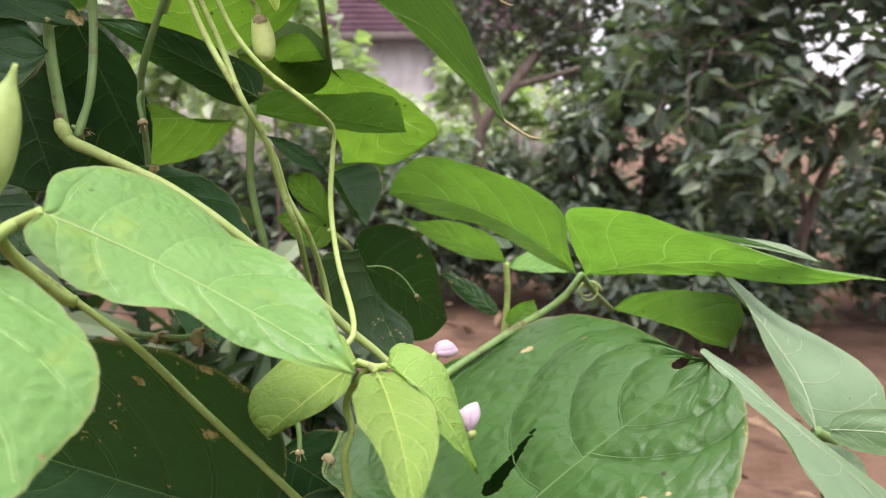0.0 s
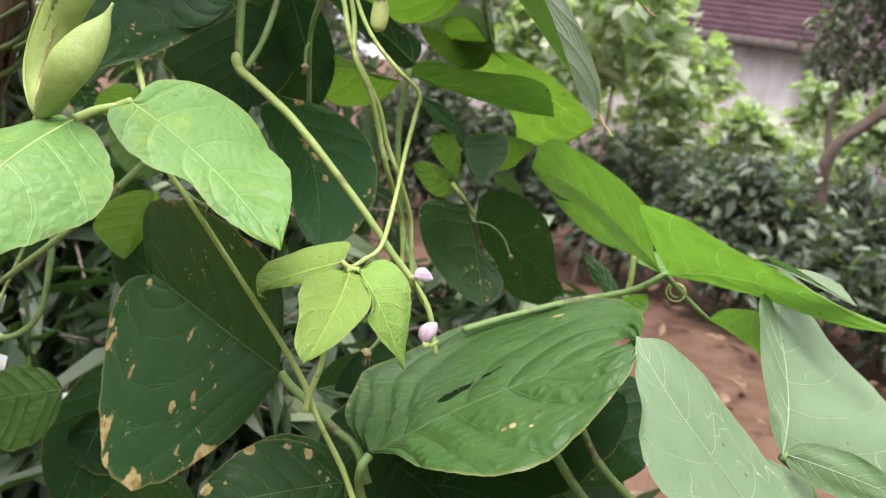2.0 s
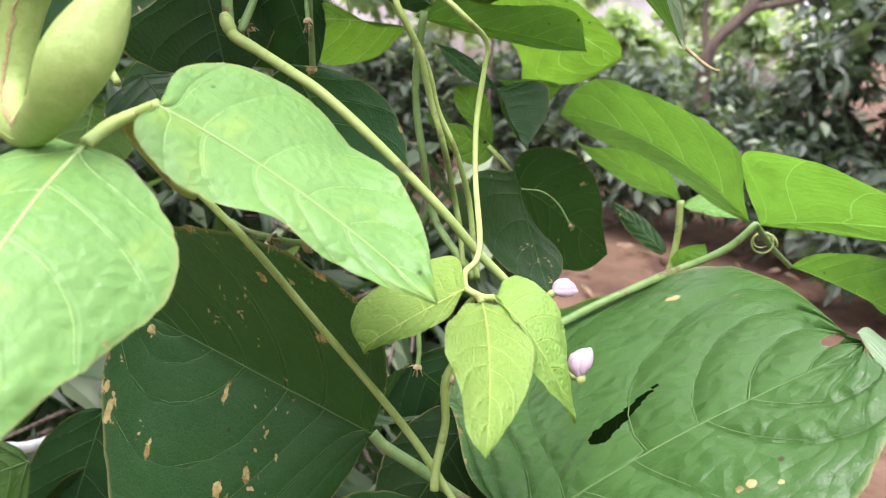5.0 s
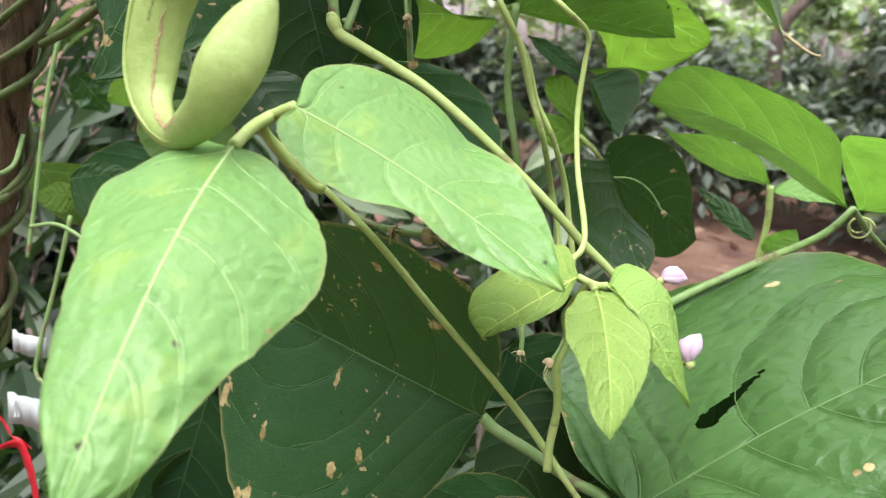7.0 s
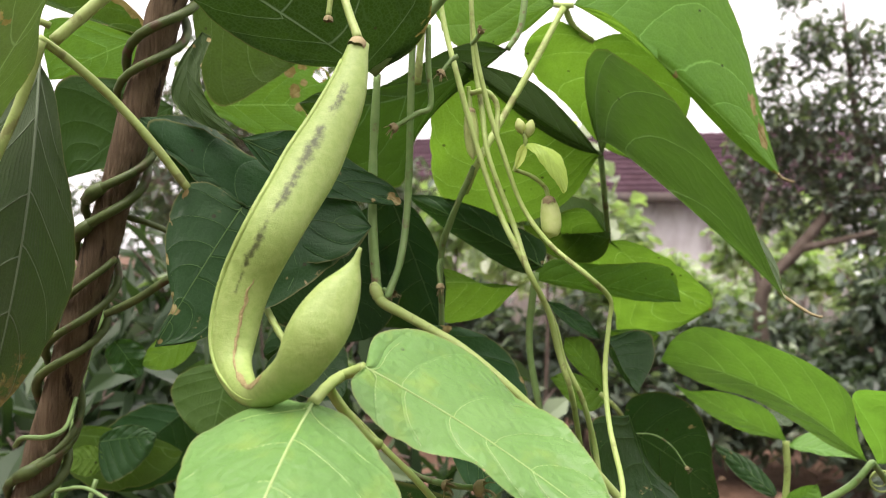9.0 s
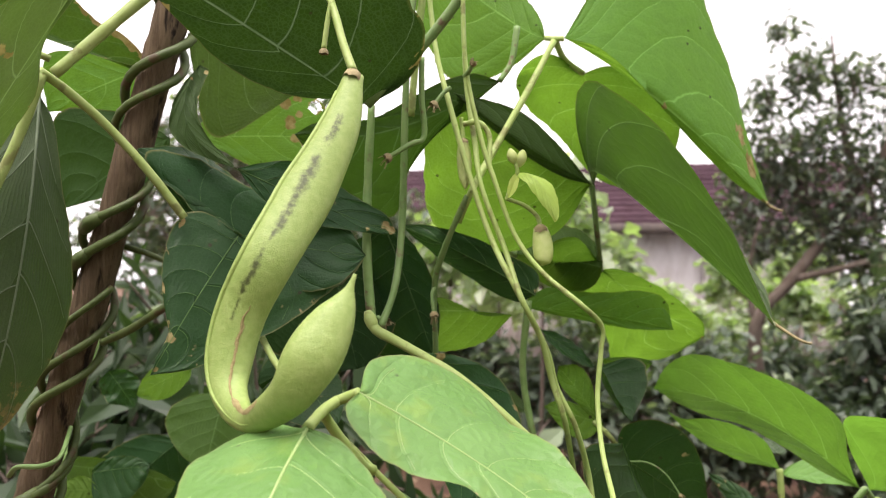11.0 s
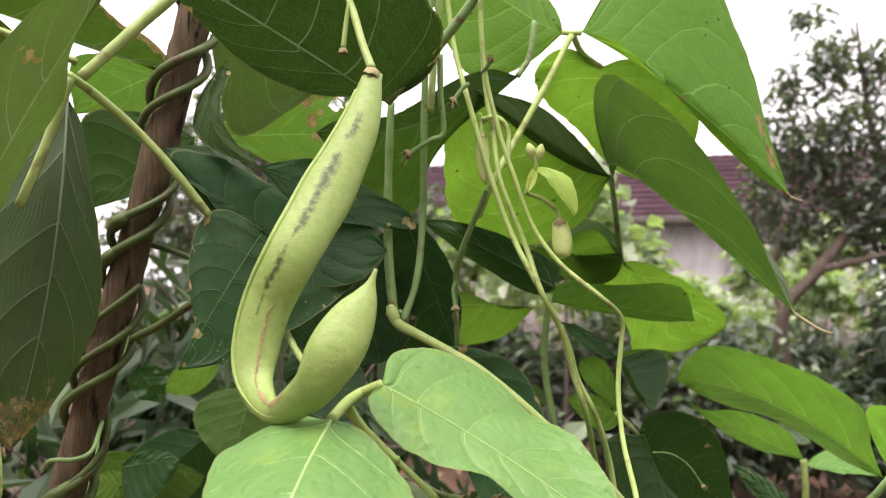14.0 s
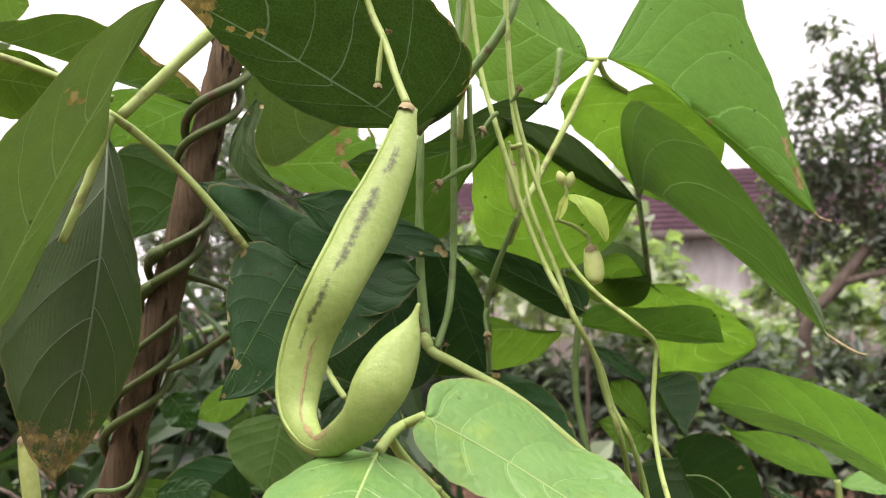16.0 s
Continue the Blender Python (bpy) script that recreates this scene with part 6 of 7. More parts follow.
leaflet(curled_leaf, THIN, (-0.0679, 0.5520, 1.2641), (-0.0339, 0.6079, 1.2586), (-0.500, 0.222, -0.837), (-0.201, 0.216, 0.955), mid=(-0.0441, 0.5791, 1.2647), rim_left=[(0.44, 0.274, -0.015), (0.67, 0.497, 0.008), (0.86, 0.431, 0.012)], rim_right=[(0.25, -0.036, -0.000), (0.50, -0.052, -0.000), (0.75, -0.045, -0.001)], wave=0.001, res=32)
stalk(curled_leaf, 'petiole', STEM_L, 0.0016, 0.0016, [(-0.0640, 0.5192, 1.2277), (-0.0543, 0.5212, 1.2191), (-0.0475, 0.5321, 1.2068)])
low_leaf = bean_leaf('green bean leaf low among the stems', (-0.0438, 0.3766, 1.0565))
leaflet(low_leaf, MATURE, (-0.0423, 0.3773, 1.0568), (-0.1116, 0.3182, 1.0197), (-0.0928, 0.3603, 1.0722), (-0.0473, 0.3288, 1.0471), lobe=0.1, wave=0.0015, res=40, b=0.8, tan=0.3)
leaflet(low_leaf, MATURE, (-0.1092, 0.4428, 1.0753), (-0.0658, 0.4859, 1.0891), (-0.0869, 0.4594, 1.1072), (-0.0796, 0.4552, 1.0765), wave=0.001, res=32, b=0.8)
leaflet(low_leaf, MATURE, (-0.1988, 0.4427, 0.9485), (-0.2790, 0.4266, 0.9254), (-0.2423, 0.4314, 0.9760), (-0.2263, 0.4221, 0.9085), wave=0.001, res=32, b=0.8)
leaflet(low_leaf, MATURE, (0.0529, 0.5148, 1.0998), (0.1133, 0.5095, 1.0666), (0.0747, 0.5095, 1.0397), (0.0977, 0.5368, 1.1156), wave=0.001, res=32, b=0.7)
leaflet(low_leaf, MATURE, (0.0433, 0.4982, 1.0461), (0.1017, 0.5123, 1.0044), (0.0291, 0.4806, 0.9957), (0.0965, 0.5404, 1.0391), wave=0.001, res=32, b=0.7)
left_low_leaf = bean_leaf('dim green bean leaf behind the pale leaf', (-0.3266, 0.4822, 1.1504))
leaflet(left_low_leaf, THIN, (-0.2570, 0.4310, 1.1877), (-0.2660, 0.4152, 1.1365), (-0.2925, 0.4096, 1.1587), (-0.2676, 0.4419, 1.1586), wave=0.001, res=32, b=0.8)
leaflet(left_low_leaf, GREEN, (-0.3145, 0.4124, 1.0205), (-0.3452, 0.3544, 1.0153), (-0.3381, 0.3851, 1.0397), (-0.3235, 0.3767, 0.9783), wave=0.001, res=32, b=0.7)
leaflet(left_low_leaf, DEEP_SHADE, (-0.3301, 0.4368, 0.9633), (-0.2864, 0.4790, 0.9731), (-0.3030, 0.4555, 0.9960), (-0.2903, 0.4481, 0.9423), wave=0.001, res=32, b=0.7)
left_pod_leaf = bean_leaf('dull green bean leaf in shade under the pod', (-0.3181, 0.4790, 1.2406))
leaflet(left_pod_leaf, UNDER, (-0.3216, 0.4996, 1.2319), (-0.3233, 0.4808, 1.1810), (-0.3604, 0.4860, 1.2136), (-0.2992, 0.5099, 1.2051), wave=0.001, res=32, b=0.7)
leaflet(left_pod_leaf, THIN, (-0.3671, 0.5243, 1.2463), (-0.4044, 0.5114, 1.2246), (-0.3916, 0.5149, 1.2464), (-0.3840, 0.5193, 1.2223), wave=0.001, res=32, b=0.7)
leaflet(left_pod_leaf, MATURE, (-0.2105, 0.3898, 1.2649), (-0.1792, 0.3821, 1.2364), (-0.2160, 0.3675, 1.2457), (-0.1868, 0.3990, 1.2616), wave=0.001, res=32, b=0.7)
leaflet(left_pod_leaf, MATURE, (-0.4508, 0.5358, 1.2377), (-0.4320, 0.5448, 1.2098), (-0.4556, 0.5352, 1.2192), (-0.4292, 0.5443, 1.2330), wave=0.003, res=32, b=0.7, tan=0.3)
leaflet(left_pod_leaf, THIN, (-0.4209, 0.4907, 1.1568), (-0.4480, 0.4810, 1.1560), (-0.4338, 0.4892, 1.1663), (-0.4311, 0.4833, 1.1446), wave=0.001, res=32, b=0.7)
leaflet(left_pod_leaf, MATURE, (-0.4263, 0.4925, 1.1685), (-0.3881, 0.5075, 1.1735), (-0.4084, 0.5027, 1.1808), (-0.4112, 0.4892, 1.1412), wave=0.001, res=32, b=0.6)
leaflet(left_pod_leaf, UNDER, (-0.4670, 0.4909, 1.1724), (-0.3774, 0.5259, 1.1590), (-0.4260, 0.5063, 1.1766), (-0.4272, 0.5089, 1.1286), wave=0.001, res=32, b=0.6)
# dark blades added to fill the shaded gaps and the view through the tear
deep_leaf = bean_leaf('bean leaf coloured dark for the shade deep in the plant', (-0.0711, 0.4605, 1.0415))
leaflet(deep_leaf, DEEP_SHADE, (0.0081, 0.3946, 1.0629), (0.0936, 0.4859, 1.1208), (0.0138, 0.4429, 1.1045), (0.0860, 0.4157, 1.0821), wave=0.001, res=32, b=0.6)
leaflet(deep_leaf, DEEP_SHADE, (-0.0466, 0.4604, 1.0844), (-0.0814, 0.4036, 1.0126), (-0.0910, 0.4389, 1.0637), (-0.0234, 0.4500, 1.0280), wave=0.0015, res=32, b=0.6)
leaflet(deep_leaf, DEEP_SHADE, (-0.0837, 0.4970, 1.0996), (-0.0222, 0.4773, 1.0433), (-0.0884, 0.4821, 1.0582), (-0.0307, 0.5098, 1.0843), wave=0.0015, res=32, b=0.6)
deep_leaf = bean_leaf('bean leaf coloured dark for the shade deep in the plant', (-0.0846, 0.4064, 1.0661))
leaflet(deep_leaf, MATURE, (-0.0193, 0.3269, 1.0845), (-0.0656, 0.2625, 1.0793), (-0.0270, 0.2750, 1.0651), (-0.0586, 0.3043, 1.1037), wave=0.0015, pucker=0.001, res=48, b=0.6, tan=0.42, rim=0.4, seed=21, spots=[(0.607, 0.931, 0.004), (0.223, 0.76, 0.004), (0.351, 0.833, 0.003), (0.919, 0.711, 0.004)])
leaflet(deep_leaf, DEEP_SHADE, (-0.0255, 0.4076, 1.0621), (0.0425, 0.4065, 1.0335), (-0.0196, 0.3786, 1.0227), (0.0205, 0.4274, 1.0666), wave=0.0015, res=32, b=0.6)
leaflet(deep_leaf, DEEP_SHADE, (-0.0869, 0.4594, 1.1072), (-0.0312, 0.4713, 1.0611), (-0.0921, 0.4477, 1.0664), (-0.0421, 0.4777, 1.1071), wave=0.0015, res=32, b=0.6)
deep_leaf = bean_leaf('bean leaf coloured dark for the shade deep in the plant', (-0.4070, 0.5039, 1.0427))
leaflet(deep_leaf, DEEP_SHADE, (-0.2990, 0.4661, 1.0340), (-0.3215, 0.4275, 0.9088), (-0.3489, 0.4305, 0.9693), (-0.2694, 0.4618, 0.9646), wave=0.0015, res=32, b=0.6)
leaflet(deep_leaf, DEEP_SHADE, (-0.2159, 0.4281, 1.1040), (-0.2916, 0.4291, 1.1459), (-0.2673, 0.4194, 1.1095), (-0.2346, 0.4430, 1.1530), wave=0.0015, res=32, b=0.6)
leaflet(deep_leaf, DEEP_SHADE, (-0.4001, 0.5587, 1.1819), (-0.4488, 0.5222, 1.1275), (-0.4569, 0.5379, 1.1682), (-0.4014, 0.5614, 1.1310), wave=0.0015, res=32, b=0.6)
leaflet(deep_leaf, DEEP_SHADE, (-0.2274, 0.4900, 1.2735), (-0.2684, 0.4547, 1.2454), (-0.2597, 0.4777, 1.2736), (-0.2427, 0.4866, 1.2351), wave=0.0015, res=32, b=0.6)
vine_stem('thick pale green bean stem with brown knots', STEM_L, 0.0031, 0.0015, [(-0.1633, 0.3855, 1.2942), (-0.1593, 0.3853, 1.2876), (-0.1477, 0.3836, 1.2825), (-0.1274, 0.3778, 1.2743), (-0.1086, 0.3726, 1.2658), (-0.0831, 0.3708, 1.2477), (-0.0533, 0.3725, 1.2220), (-0.0344, 0.3758, 1.2024), (-0.0207, 0.3765, 1.1906), (-0.0066, 0.3763, 1.1752), (0.0037, 0.3723, 1.1523)])
vine_stem('thin twining light green bean stem', STEM_L, 0.0015, 0.0015, [(-0.1497, 0.4187, 1.5107), (-0.1407, 0.4154, 1.4484), (-0.1281, 0.4066, 1.4097), (-0.1151, 0.4033, 1.3707), (-0.1014, 0.4000, 1.3364), (-0.0860, 0.3914, 1.3109), (-0.0734, 0.4073, 1.2807), (-0.0684, 0.4157, 1.2590), (-0.0596, 0.4207, 1.2396), (-0.0550, 0.4360, 1.2140), (-0.0515, 0.4385, 1.1925), (-0.0476, 0.4384, 1.1711)])
vine_stem('thin twining light green bean stem', STEM_L, 0.0015, 0.0015, [(-0.1299, 0.4262, 1.5106), (-0.1230, 0.4179, 1.4309), (-0.1153, 0.4126, 1.3908), (-0.1082, 0.4031, 1.3642), (-0.0938, 0.4000, 1.3302), (-0.0826, 0.3887, 1.3066), (-0.0741, 0.3979, 1.2864), (-0.0696, 0.4082, 1.2624), (-0.0637, 0.4122, 1.2433), (-0.0629, 0.4385, 1.2127), (-0.0588, 0.4395, 1.1945), (-0.0555, 0.4376, 1.1766)])
vine_stem('slender pale bean stem', STEM_L, 0.0013, 0.0013, [(-0.1174, 0.3895, 1.4889), (-0.1146, 0.3890, 1.4298), (-0.1058, 0.3895, 1.3898), (-0.0968, 0.3892, 1.3639), (-0.0867, 0.3894, 1.3385), (-0.0716, 0.3856, 1.3195), (-0.0519, 0.3834, 1.3040), (-0.0431, 0.3966, 1.2930), (-0.0435, 0.3979, 1.2805), (-0.0443, 0.3937, 1.2580), (-0.0400, 0.3810, 1.2346), (-0.0311, 0.3568, 1.2155), (-0.0296, 0.3463, 1.2085), (-0.0322, 0.3387, 1.2049), (-0.0262, 0.3160, 1.2060), (-0.0182, 0.2958, 1.2113)])
vine_stem('light green climbing bean stem', STEM_L, 0.0013, 0.0015, [(-0.1318, 0.2680, 1.2595), (-0.1116, 0.2757, 1.2386), (-0.0942, 0.2767, 1.2236), (-0.0751, 0.2861, 1.1972), (-0.0517, 0.2939, 1.1681), (-0.0357, 0.2972, 1.1481), (-0.0203, 0.2927, 1.1319), (-0.0059, 0.2953, 1.1114), (0.0043, 0.2941, 1.0970)])
vine_stem('upright green bean stem', STEM_G, 0.0021, 0.0028, [(-0.1697, 0.3961, 1.4093), (-0.1710, 0.3964, 1.3630), (-0.1680, 0.3914, 1.3249), (-0.1632, 0.3877, 1.2935)])
vine_stem('upright green bean stem', STEM_G, 0.002, 0.002, [(-0.1535, 0.4181, 1.4975), (-0.1554, 0.4110, 1.4290), (-0.1574, 0.4152, 1.3512), (-0.1555, 0.4023, 1.3123), (-0.1585, 0.3899, 1.2885)])
vine_stem('thin drooping bean stalk with withered end', STEM_G, 0.0018, 0.0016, [(-0.1203, 0.4180, 1.3614), (-0.1344, 0.4250, 1.3348), (-0.1435, 0.4337, 1.3121), (-0.1463, 0.4460, 1.2715), (-0.1504, 0.4578, 1.2294)])

# ---- stalk, calyx and small growth on the pod's stem ----
calyx(pod, (-0.1275, 0.2791, 1.3954), (-0.02, -0.05, -0.1), 0.0034)
stalk(pod, "pedicel", STEM_L, 0.0016, 0.0018, [(-0.1595, 0.3002, 1.4601), (-0.1530, 0.2985, 1.4430), (-0.1456, 0.2946, 1.4301), (-0.1364, 0.2864, 1.4112), (-0.1283, 0.2797, 1.3968)])
stalk(pod, "side_stalk", STEM_L, 0.0012, 0.0012, [(-0.1460, 0.2943, 1.4319), (-0.1468, 0.2926, 1.4213), (-0.1472, 0.2910, 1.4101)])
calyx(pod, (-0.1472, 0.2910, 1.4096), (0, 0, -1), 0.0018)
calyx(pod, (-0.1438, 0.2950, 1.4336), (0.3, 0, 1), 0.0014)
skin_strip("scar", pod, 38, 66, -0.30, 0.15, SCAR, "thin brown corky scar", 1)
seam = [skin_at(i, 1.12 - 0.9 * max(0.0, (i - 52) / 20) ** 1.5, -0.0001) for i in range(4, 73)]
v, f = tube(seam, lambda u: 0.0009 * (0.25 + math.sin(math.pi * min(1.0, 0.1 + u)) ** 0.5), 8)
mesh_object("seam", v, f, POD, seam[0], pod, "pale raised seam along the pod's edge")
skin_strip("scar", pod, 64, 76, -0.30, 0.55, SCAR, "brown corky patch", 2, -0.75)


def small_pod(label, path, width, stem):
    line = spline(path, 8)
    top = thing("young_pod", label, "bean pod", line[0])
    v, f = tube(line, lambda u: width * (0.35 + 0.65 * math.sin(math.pi * min(1, u * 0.9 + 0.1)) ** 0.7) * (1 - max(0, u - 0.85) * 4.5), 14, 0.75, Vector((0.3, -0.95, 0)))
    mesh_object("shell", v, f, BUD, line[0], top)
    calyx(top, line[0], line[1] - line[0], width * 0.62)
    stalk(top, "pedicel", STEM_L, 0.0011, 0.0012, stem)
    return top


small_pod("small green young bean pod with a brown collar", [(-0.0744, 0.3938, 1.3420), (-0.0728, 0.3928, 1.3340), (-0.0721, 0.3914, 1.3267), (-0.0725, 0.3904, 1.3224)], 0.0052, [(-0.0915, 0.3917, 1.3565), (-0.0829, 0.3931, 1.3533), (-0.0765, 0.3948, 1.3480), (-0.0743, 0.3938, 1.3426)])
small_pod("pale hanging bean pod in shade", [(-0.4405, 0.3796, 1.2274), (-0.4382, 0.3817, 1.2073), (-0.4361, 0.3841, 1.1818), (-0.4353, 0.3859, 1.1600)], 0.0060, [(-0.4388, 0.3785, 1.2547), (-0.4408, 0.3786, 1.2401), (-0.4405, 0.3796, 1.2274)])
small_pod("shrivelled bean pod starting on the stem", [(-0.1220, 0.4133, 1.3913), (-0.1203, 0.4105, 1.3781), (-0.1179, 0.4059, 1.3634)], 0.0040, [(-0.1237, 0.4139, 1.4043), (-0.1230, 0.4146, 1.3980), (-0.1220, 0.4133, 1.3913)])


def egg(name, owner, a, b, r, material, label="", bow=(0, 0, 0)):
    a, b = Vector(a), Vector(b)
    line = [a.lerp(b, i / 12) + Vector(bow) * math.sin(math.pi * i / 12) for i in range(13)]
    v, f = tube(line, lambda u: max(0.00008, r * math.sin(math.pi * (0.03 + 0.94 * u)) ** 0.75), 12, 0.8, Vector((0.3, -0.9, 0.2)))
    return mesh_object(name, v, f, material, a, owner, label)


# ---- bud spray with a tiny yellow leaf ----
spray = thing("bud_spray", "pale green flower buds with a tiny yellow leaf", "flower bud", (-0.0860, 0.3877, 1.3691))
egg("bud", spray, (-0.0867, 0.3871, 1.3735), (-0.0889, 0.3858, 1.3814), 0.0027, BUD)
egg("bud", spray, (-0.0845, 0.3880, 1.3720), (-0.0824, 0.3883, 1.3810), 0.0027, BUD)
stalk(spray, "stalk", STEM_L, 0.0010, 0.0012, [(-0.0864, 0.3872, 1.3749), (-0.0854, 0.3879, 1.3691), (-0.0893, 0.3891, 1.3606), (-0.0911, 0.3898, 1.3557)])
leaflet(spray, TENDER, (-0.0851, 0.3880, 1.3691), (-0.0649, 0.3866, 1.3442), (-0.0739, 0.3824, 1.3565), (-0.0692, 0.3944, 1.3641), mid=(-0.0731, 0.3844, 1.3638), res=24, wave=0.0006, b=0.7)
leaflet(spray, TENDER, (-0.0851, 0.3880, 1.3688), (-0.0877, 0.3793, 1.3553), (-0.0882, 0.3818, 1.3636), (-0.0845, 0.3834, 1.3607), res=16, wave=0.0004, b=0.7)


# ---- withered flower stalks ----
def withered(label, path, size, r=0.0013):
    top = thing("withered_stalk", label, "flower stalk", path[0])
    stalk(top, "stalk", STEM_G, r, r * 0.85, path)
    end, way = Vector(path[-1]), Vector(path[-1]) - Vector(path[-2])
    calyx(top, end, way, size)
    rng = random.Random(len(label))
    for _ in range(6):
        w = (way.normalized() + Vector((rng.gauss(0, 0.5), rng.gauss(0, 0.5), rng.gauss(0, 0.5)))).normalized()
        stalk(top, "dry_thread", HUSK, 0.00035, 0.00015, [end, end + w * size * 1.6, end + w * size * 2.6 + Vector((0, 0, -size * 0.5))], sides=5)
    return top


withered("withered flower stalk with a dry brown end", [(-0.1373, 0.3856, 1.4311), (-0.1373, 0.3870, 1.4098), (-0.1361, 0.3887, 1.3900), (-0.1417, 0.3836, 1.3850), (-0.1511, 0.3784, 1.3778)], 0.0024, 0.0016)
withered("dry brown flower remnant beside the twining stems", [(-0.1264, 0.4013, 1.4180), (-0.1293, 0.3983, 1.4145), (-0.1326, 0.3953, 1.4086)], 0.0022)
withered("drooping stalk with a dry star-shaped end", [(-0.1435, 0.4338, 1.3105), (-0.1443, 0.4317, 1.3055), (-0.1424, 0.4298, 1.2958)], 0.0022)
withered("short dry stub at the stem's joint", [(-0.1666, 0.4047, 1.2933), (-0.1639, 0.4036, 1.2924), (-0.1601, 0.4019, 1.2913)], 0.0018)
withered("pale hairy stub on the upper stem", [(-0.1148, 0.3895, 1.4207), (-0.1120, 0.3872, 1.4224), (-0.1096, 0.3858, 1.4255)], 0.0018)
withered("dry flower head on a thin green side stalk", [(-0.1031, 0.2792, 1.2304), (-0.0971, 0.2783, 1.2281), (-0.0880, 0.2787, 1.2268), (-0.0821, 0.2793, 1.2261), (-0.0756, 0.2803, 1.2260)], 0.0030)
withered("brown dry collar on a thin green side stalk", [(-0.0923, 0.2784, 1.2272), (-0.0896, 0.2782, 1.2270), (-0.0876, 0.2777, 1.2267)], 0.0019)
withered("small dried stalk hanging behind the young leaf", [(-0.0594, 0.3717, 1.1643), (-0.0577, 0.3694, 1.1554), (-0.0573, 0.3673, 1.1485)], 0.0018)
withered("thin pale stalk with a withered leaf over the shaded leaf", [(-0.0427, 0.5169, 1.2044), (-0.0296, 0.5200, 1.2040), (-0.0187, 0.5196, 1.1978), (-0.0101, 0.5172, 1.1867)], 0.0013, 0.0006)
withered("shrivelled pale flower in shade", [(-0.0416, 0.3941, 1.1471), (-0.0435, 0.3917, 1.1416), (-0.0467, 0.3889, 1.1362)], 0.0030)


# ---- pink flowers ----
def flower(label, at, tip, stem):
    top = thing("bean_flower", label, "flower", at, "bean flowers")
    a, b = Vector(at), Vector(tip)
    d = b - a
    egg("keel", top, a, b, d.length * 0.33, PETAL, "", d.cross(Vector((0, 1, 0))) * 0.22)
    egg("wing", top, a + d * 0.1 + Vector((0, -0.0012, 0.001)), b + d * 0.05, d.length * 0.27, PETAL, "", d.cross(Vector((0, 1, 0))) * 0.05)
    egg("banner", top, a + Vector((0, 0.0015, 0)), a + d * 0.7 + d.cross(Vector((0, 1, 0))) * 0.55, d.length * 0.30, PETAL)
    egg("calyx", top, a - d * 0.22, a + d * 0.2, d.length * 0.17, BUD, "pale green calyx")
    stalk(top, "pedicel", STEM_L, 0.0009, 0.001, stem)
    return top


flower("pale pink bean flower beside the young leaf", (0.0051, 0.3210, 1.2072), (0.0138, 0.3243, 1.2083), [(0.0051, 0.3210, 1.2072), (0.0001, 0.3365, 1.1987), (-0.0075, 0.3672, 1.1822)])
flower("lilac-white open bean flower on a short stalk", (0.0195, 0.3163, 1.1776), (0.0214, 0.3203, 1.1881), [(0.0195, 0.3163, 1.1776), (0.0145, 0.3324, 1.1710), (0.0042, 0.3700, 1.1616)])

# ---- tendril on the arching stalk ----
c = Vector((0.1033, 0.5490, 1.1812))
pts = [c + Vector((math.cos(a) * 0.0075 * (1 - 0.03 * a), 0.0012 * a, math.sin(a) * 0.0075 * (1 - 0.03 * a))) for a in [k * 0.35 for k in range(40)]]
tendril = thing("tendril", "coiled pale green tendril on the leaf stalk", "tendril", pts[0])
v, f = tube(pts, lambda u: 0.0008 * (1 - 0.5 * u), 6)
mesh_object("coil", v, f, STEM_L, pts[0], tendril)

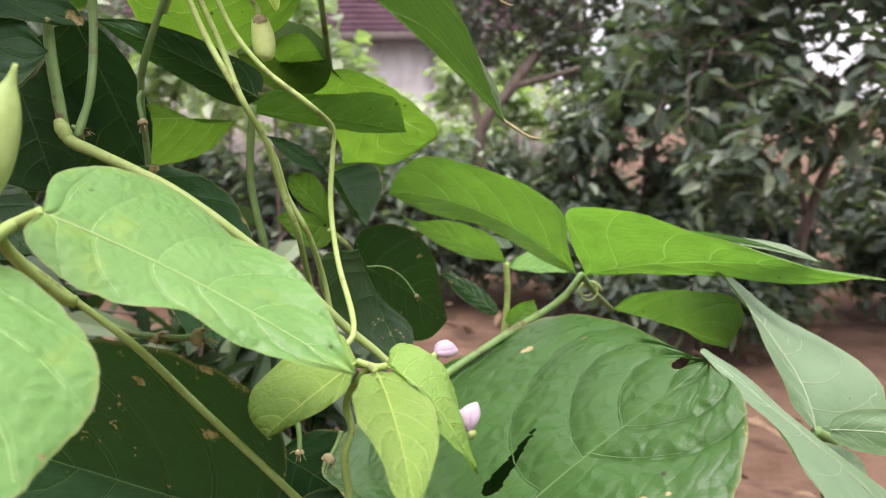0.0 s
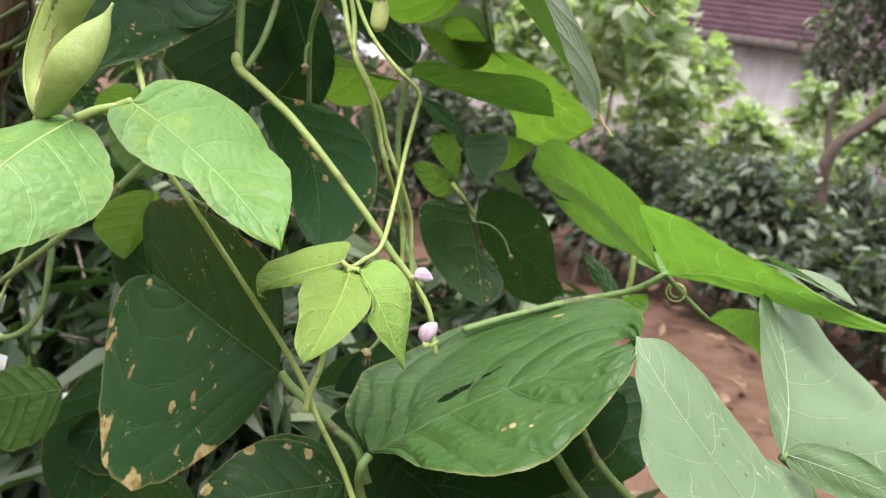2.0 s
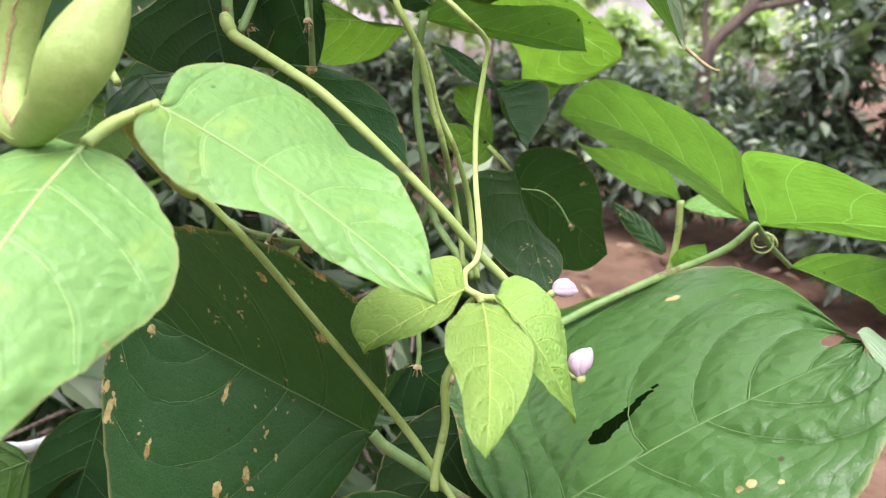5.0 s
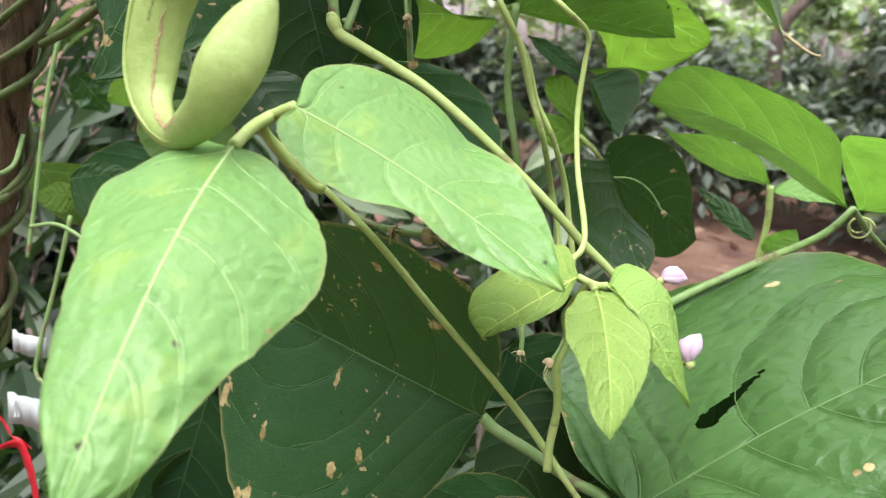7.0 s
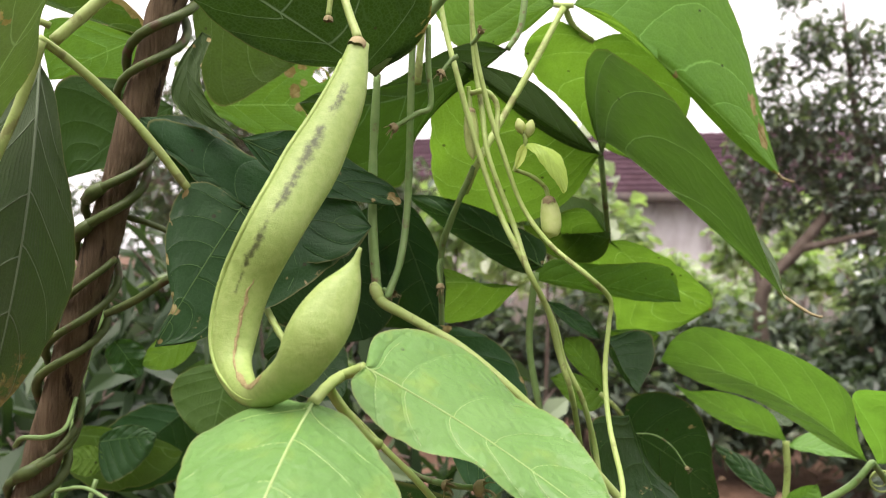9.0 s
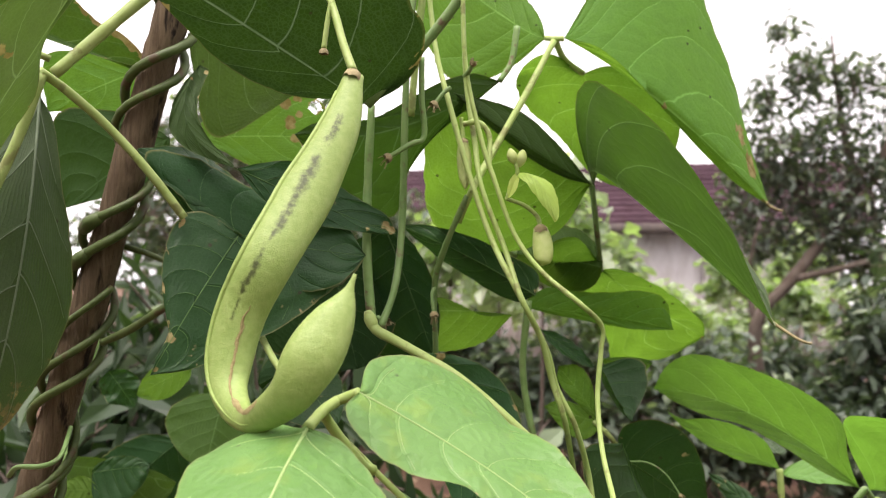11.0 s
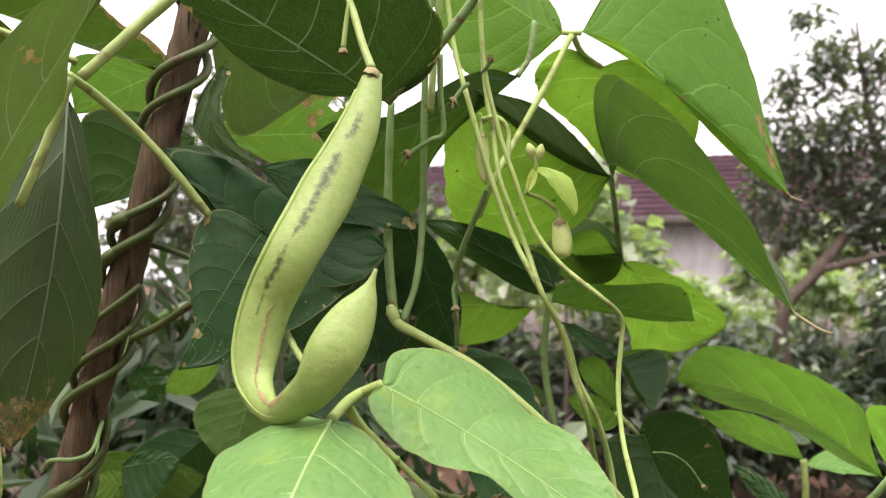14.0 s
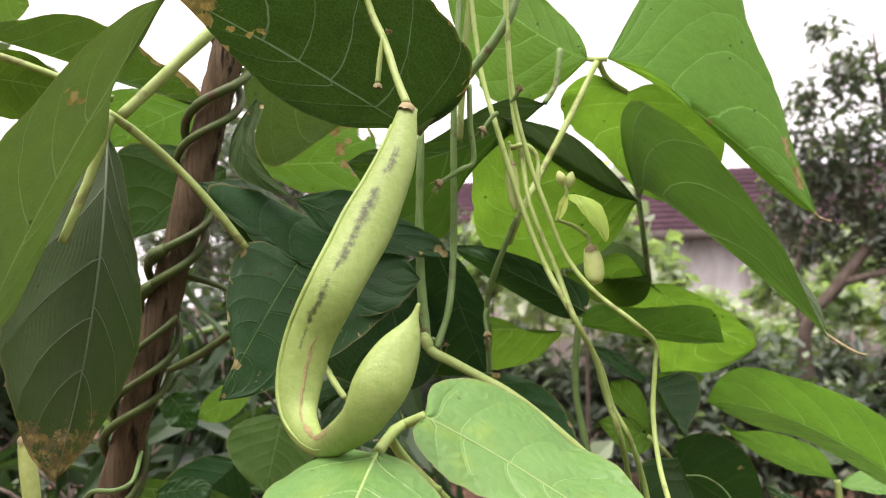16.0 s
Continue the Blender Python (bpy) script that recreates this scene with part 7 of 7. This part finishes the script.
# ---- slack stems on the shaded side ----
for label, mat, r, path in (
        ("thin pale stem hanging beside the pole", STEM_G, 0.0016, [(-0.4166, 0.4836, 1.2697), (-0.4195, 0.4697, 1.2289), (-0.4185, 0.4491, 1.1624), (-0.4186, 0.4374, 1.1254)]),
        ("thin green stem hanging in shade", STEM_G, 0.0016, [(-0.4090, 0.4701, 1.1483), (-0.4129, 0.4549, 1.1042), (-0.4184, 0.4384, 1.0582), (-0.4172, 0.4328, 1.0391), (-0.3880, 0.4212, 1.0397)]),
        ("thin grey-green tendril reaching to the pale leaf", STEM_G, 0.0014, [(-0.4193, 0.4435, 1.1457), (-0.3871, 0.4350, 1.1530), (-0.3493, 0.4241, 1.1462)]),
        ("loop of pale tendril round the pole", STEM_G, 0.0013, [(-0.3291, 0.3159, 1.2105), (-0.3174, 0.3092, 1.2171), (-0.3028, 0.3093, 1.2188), (-0.3052, 0.3244, 1.2208), (-0.3144, 0.3415, 1.2321)]),
        ("drooping green stem low in the shade", STEM_G, 0.0024, [(-0.3022, 0.3833, 1.1574), (-0.2983, 0.3784, 1.1301), (-0.2968, 0.3716, 1.0984), (-0.3064, 0.3635, 1.0807), (-0.3283, 0.3522, 1.0709)]),
        ("slanting green stem behind the pale leaves", STEM_G, 0.0024, [(-0.2183, 0.3771, 1.2203), (-0.2358, 0.3636, 1.1934), (-0.2615, 0.3576, 1.1656), (-0.3106, 0.3489, 1.1197)]),
        ("dark green stalk from the pole", STEM_D, 0.0022, [(-0.2922, 0.3364, 1.2780), (-0.2715, 0.3330, 1.2862), (-0.2486, 0.3303, 1.2984), (-0.2375, 0.3446, 1.3069)]),
        ("dark green stalk from the pole", STEM_D, 0.0018, [(-0.2966, 0.3528, 1.3294), (-0.2833, 0.3582, 1.3255), (-0.2686, 0.3642, 1.3191)]),
        ("slanting green stalk behind the pod", STEM_L, 0.0018, [(-0.2053, 0.3477, 1.2837), (-0.1953, 0.3414, 1.2744), (-0.1855, 0.3348, 1.2670)]),
        ("low green stem under the quilted leaf", STEM_G, 0.0024, [(0.0830, 0.4206, 1.1171), (0.0980, 0.4125, 1.1038), (0.1253, 0.4087, 1.0870)]),
        ("low green stem under the quilted leaf", STEM_G, 0.0028, [(0.0711, 0.4121, 1.1017), (0.0856, 0.4046, 1.0918), (0.1067, 0.3988, 1.0773)]),
        ("upper bean stem curving to the sky", STEM_L, 0.0022, [(-0.1566, 0.4226, 1.4081), (-0.1523, 0.4211, 1.4578), (-0.1471, 0.4201, 1.5041)]),
        ("short curved side stem", STEM_L, 0.0016, [(-0.1210, 0.4099, 1.3996), (-0.1128, 0.4098, 1.4003), (-0.1066, 0.4104, 1.3931), (-0.1052, 0.4067, 1.3768)])):
    vine_stem(label, mat, r, r * 0.9, path)

# ---- red ribbon and white plastic scraps by the pole ----
def strip(name, label, category, points, width, material, across):
    line = spline(points, 8)
    vs, fs = [], []
    side = Vector(across).normalized()
    for i, p in enumerate(line):
        w = side * width * (1 + 0.15 * noise.noise(Vector((i * 0.3, 2, 1))))
        bend = Vector((0, noise.noise(Vector((i * 0.35, 7, 1))) * width * 0.12, 0))
        for off, depth in ((-1, 0), (-1, 0.0006), (1, 0.0006), (1, 0)):
            vs.append(p + w * off * 0.5 + bend * off + Vector((0, depth, 0)))
    for i in range(len(line) - 1):
        for k in range(4):
            j = (k + 1) % 4
            fs.append((i * 4 + k, i * 4 + j, i * 4 + 4 + j, i * 4 + 4 + k))
    top = thing(name, label, category, line[0])
    mesh_object("sheet", vs, fs, material, line[0], top)
    return top


strip("ribbon", "red plastic ribbon tied round the pole", "ribbon", [(-0.4280, 0.3735, 1.0034), (-0.4036, 0.3744, 1.0139), (-0.3888, 0.3814, 1.0196), (-0.3806, 0.3810, 1.0093), (-0.3729, 0.3771, 0.9884), (-0.3685, 0.3721, 0.9675)], 0.008, RIBBON, (0.6, 0, 0.8))
strip("ribbon", "loose end of red plastic ribbon", "ribbon", [(-0.3993, 0.3825, 1.0350), (-0.3909, 0.3817, 1.0230), (-0.3818, 0.3836, 1.0190)], 0.008, RIBBON, (0.7, 0, -0.7))
strip("plastic_scrap", "white plastic scrap caught among the stems", "plastic sheet", [(-0.4355, 0.4215, 1.0166), (-0.4200, 0.4259, 1.0132), (-0.3995, 0.4308, 1.0061)], 0.024, PAPER, (0.1, 0, 1))
strip("plastic_scrap", "white plastic scrap caught among the stems", "plastic sheet", [(-0.4382, 0.4351, 1.0626), (-0.4295, 0.4370, 1.0590), (-0.4161, 0.4412, 1.0575)], 0.016, PAPER, (0.1, 0, 1))
strip("plastic_scrap", "white plastic scrap lying in the shade", "plastic sheet", [(-0.4886, 0.5796, 0.9057), (-0.4721, 0.5866, 0.9068), (-0.4591, 0.5928, 0.9109)], 0.012, PAPER, (0.1, 0, 1))


# ---- dry leaves on the soil ----
def litter():
    rng = random.Random(9)
    spots = [Vector((rng.uniform(-2.5, 3.0), rng.uniform(1.5, 7.5), 0.05 + rng.random() * 0.03)) for _ in range(500)]
    v, f = leaf_cloud(spots, 0.10, 0.045, 0.0, 4)
    tagged(mesh_object("leaf_litter", v, f, LITTER, (0, 4, 0), smooth=False), "dry brown fallen leaves scattered on red soil", "leaf litter", kind="stuff")


litter()
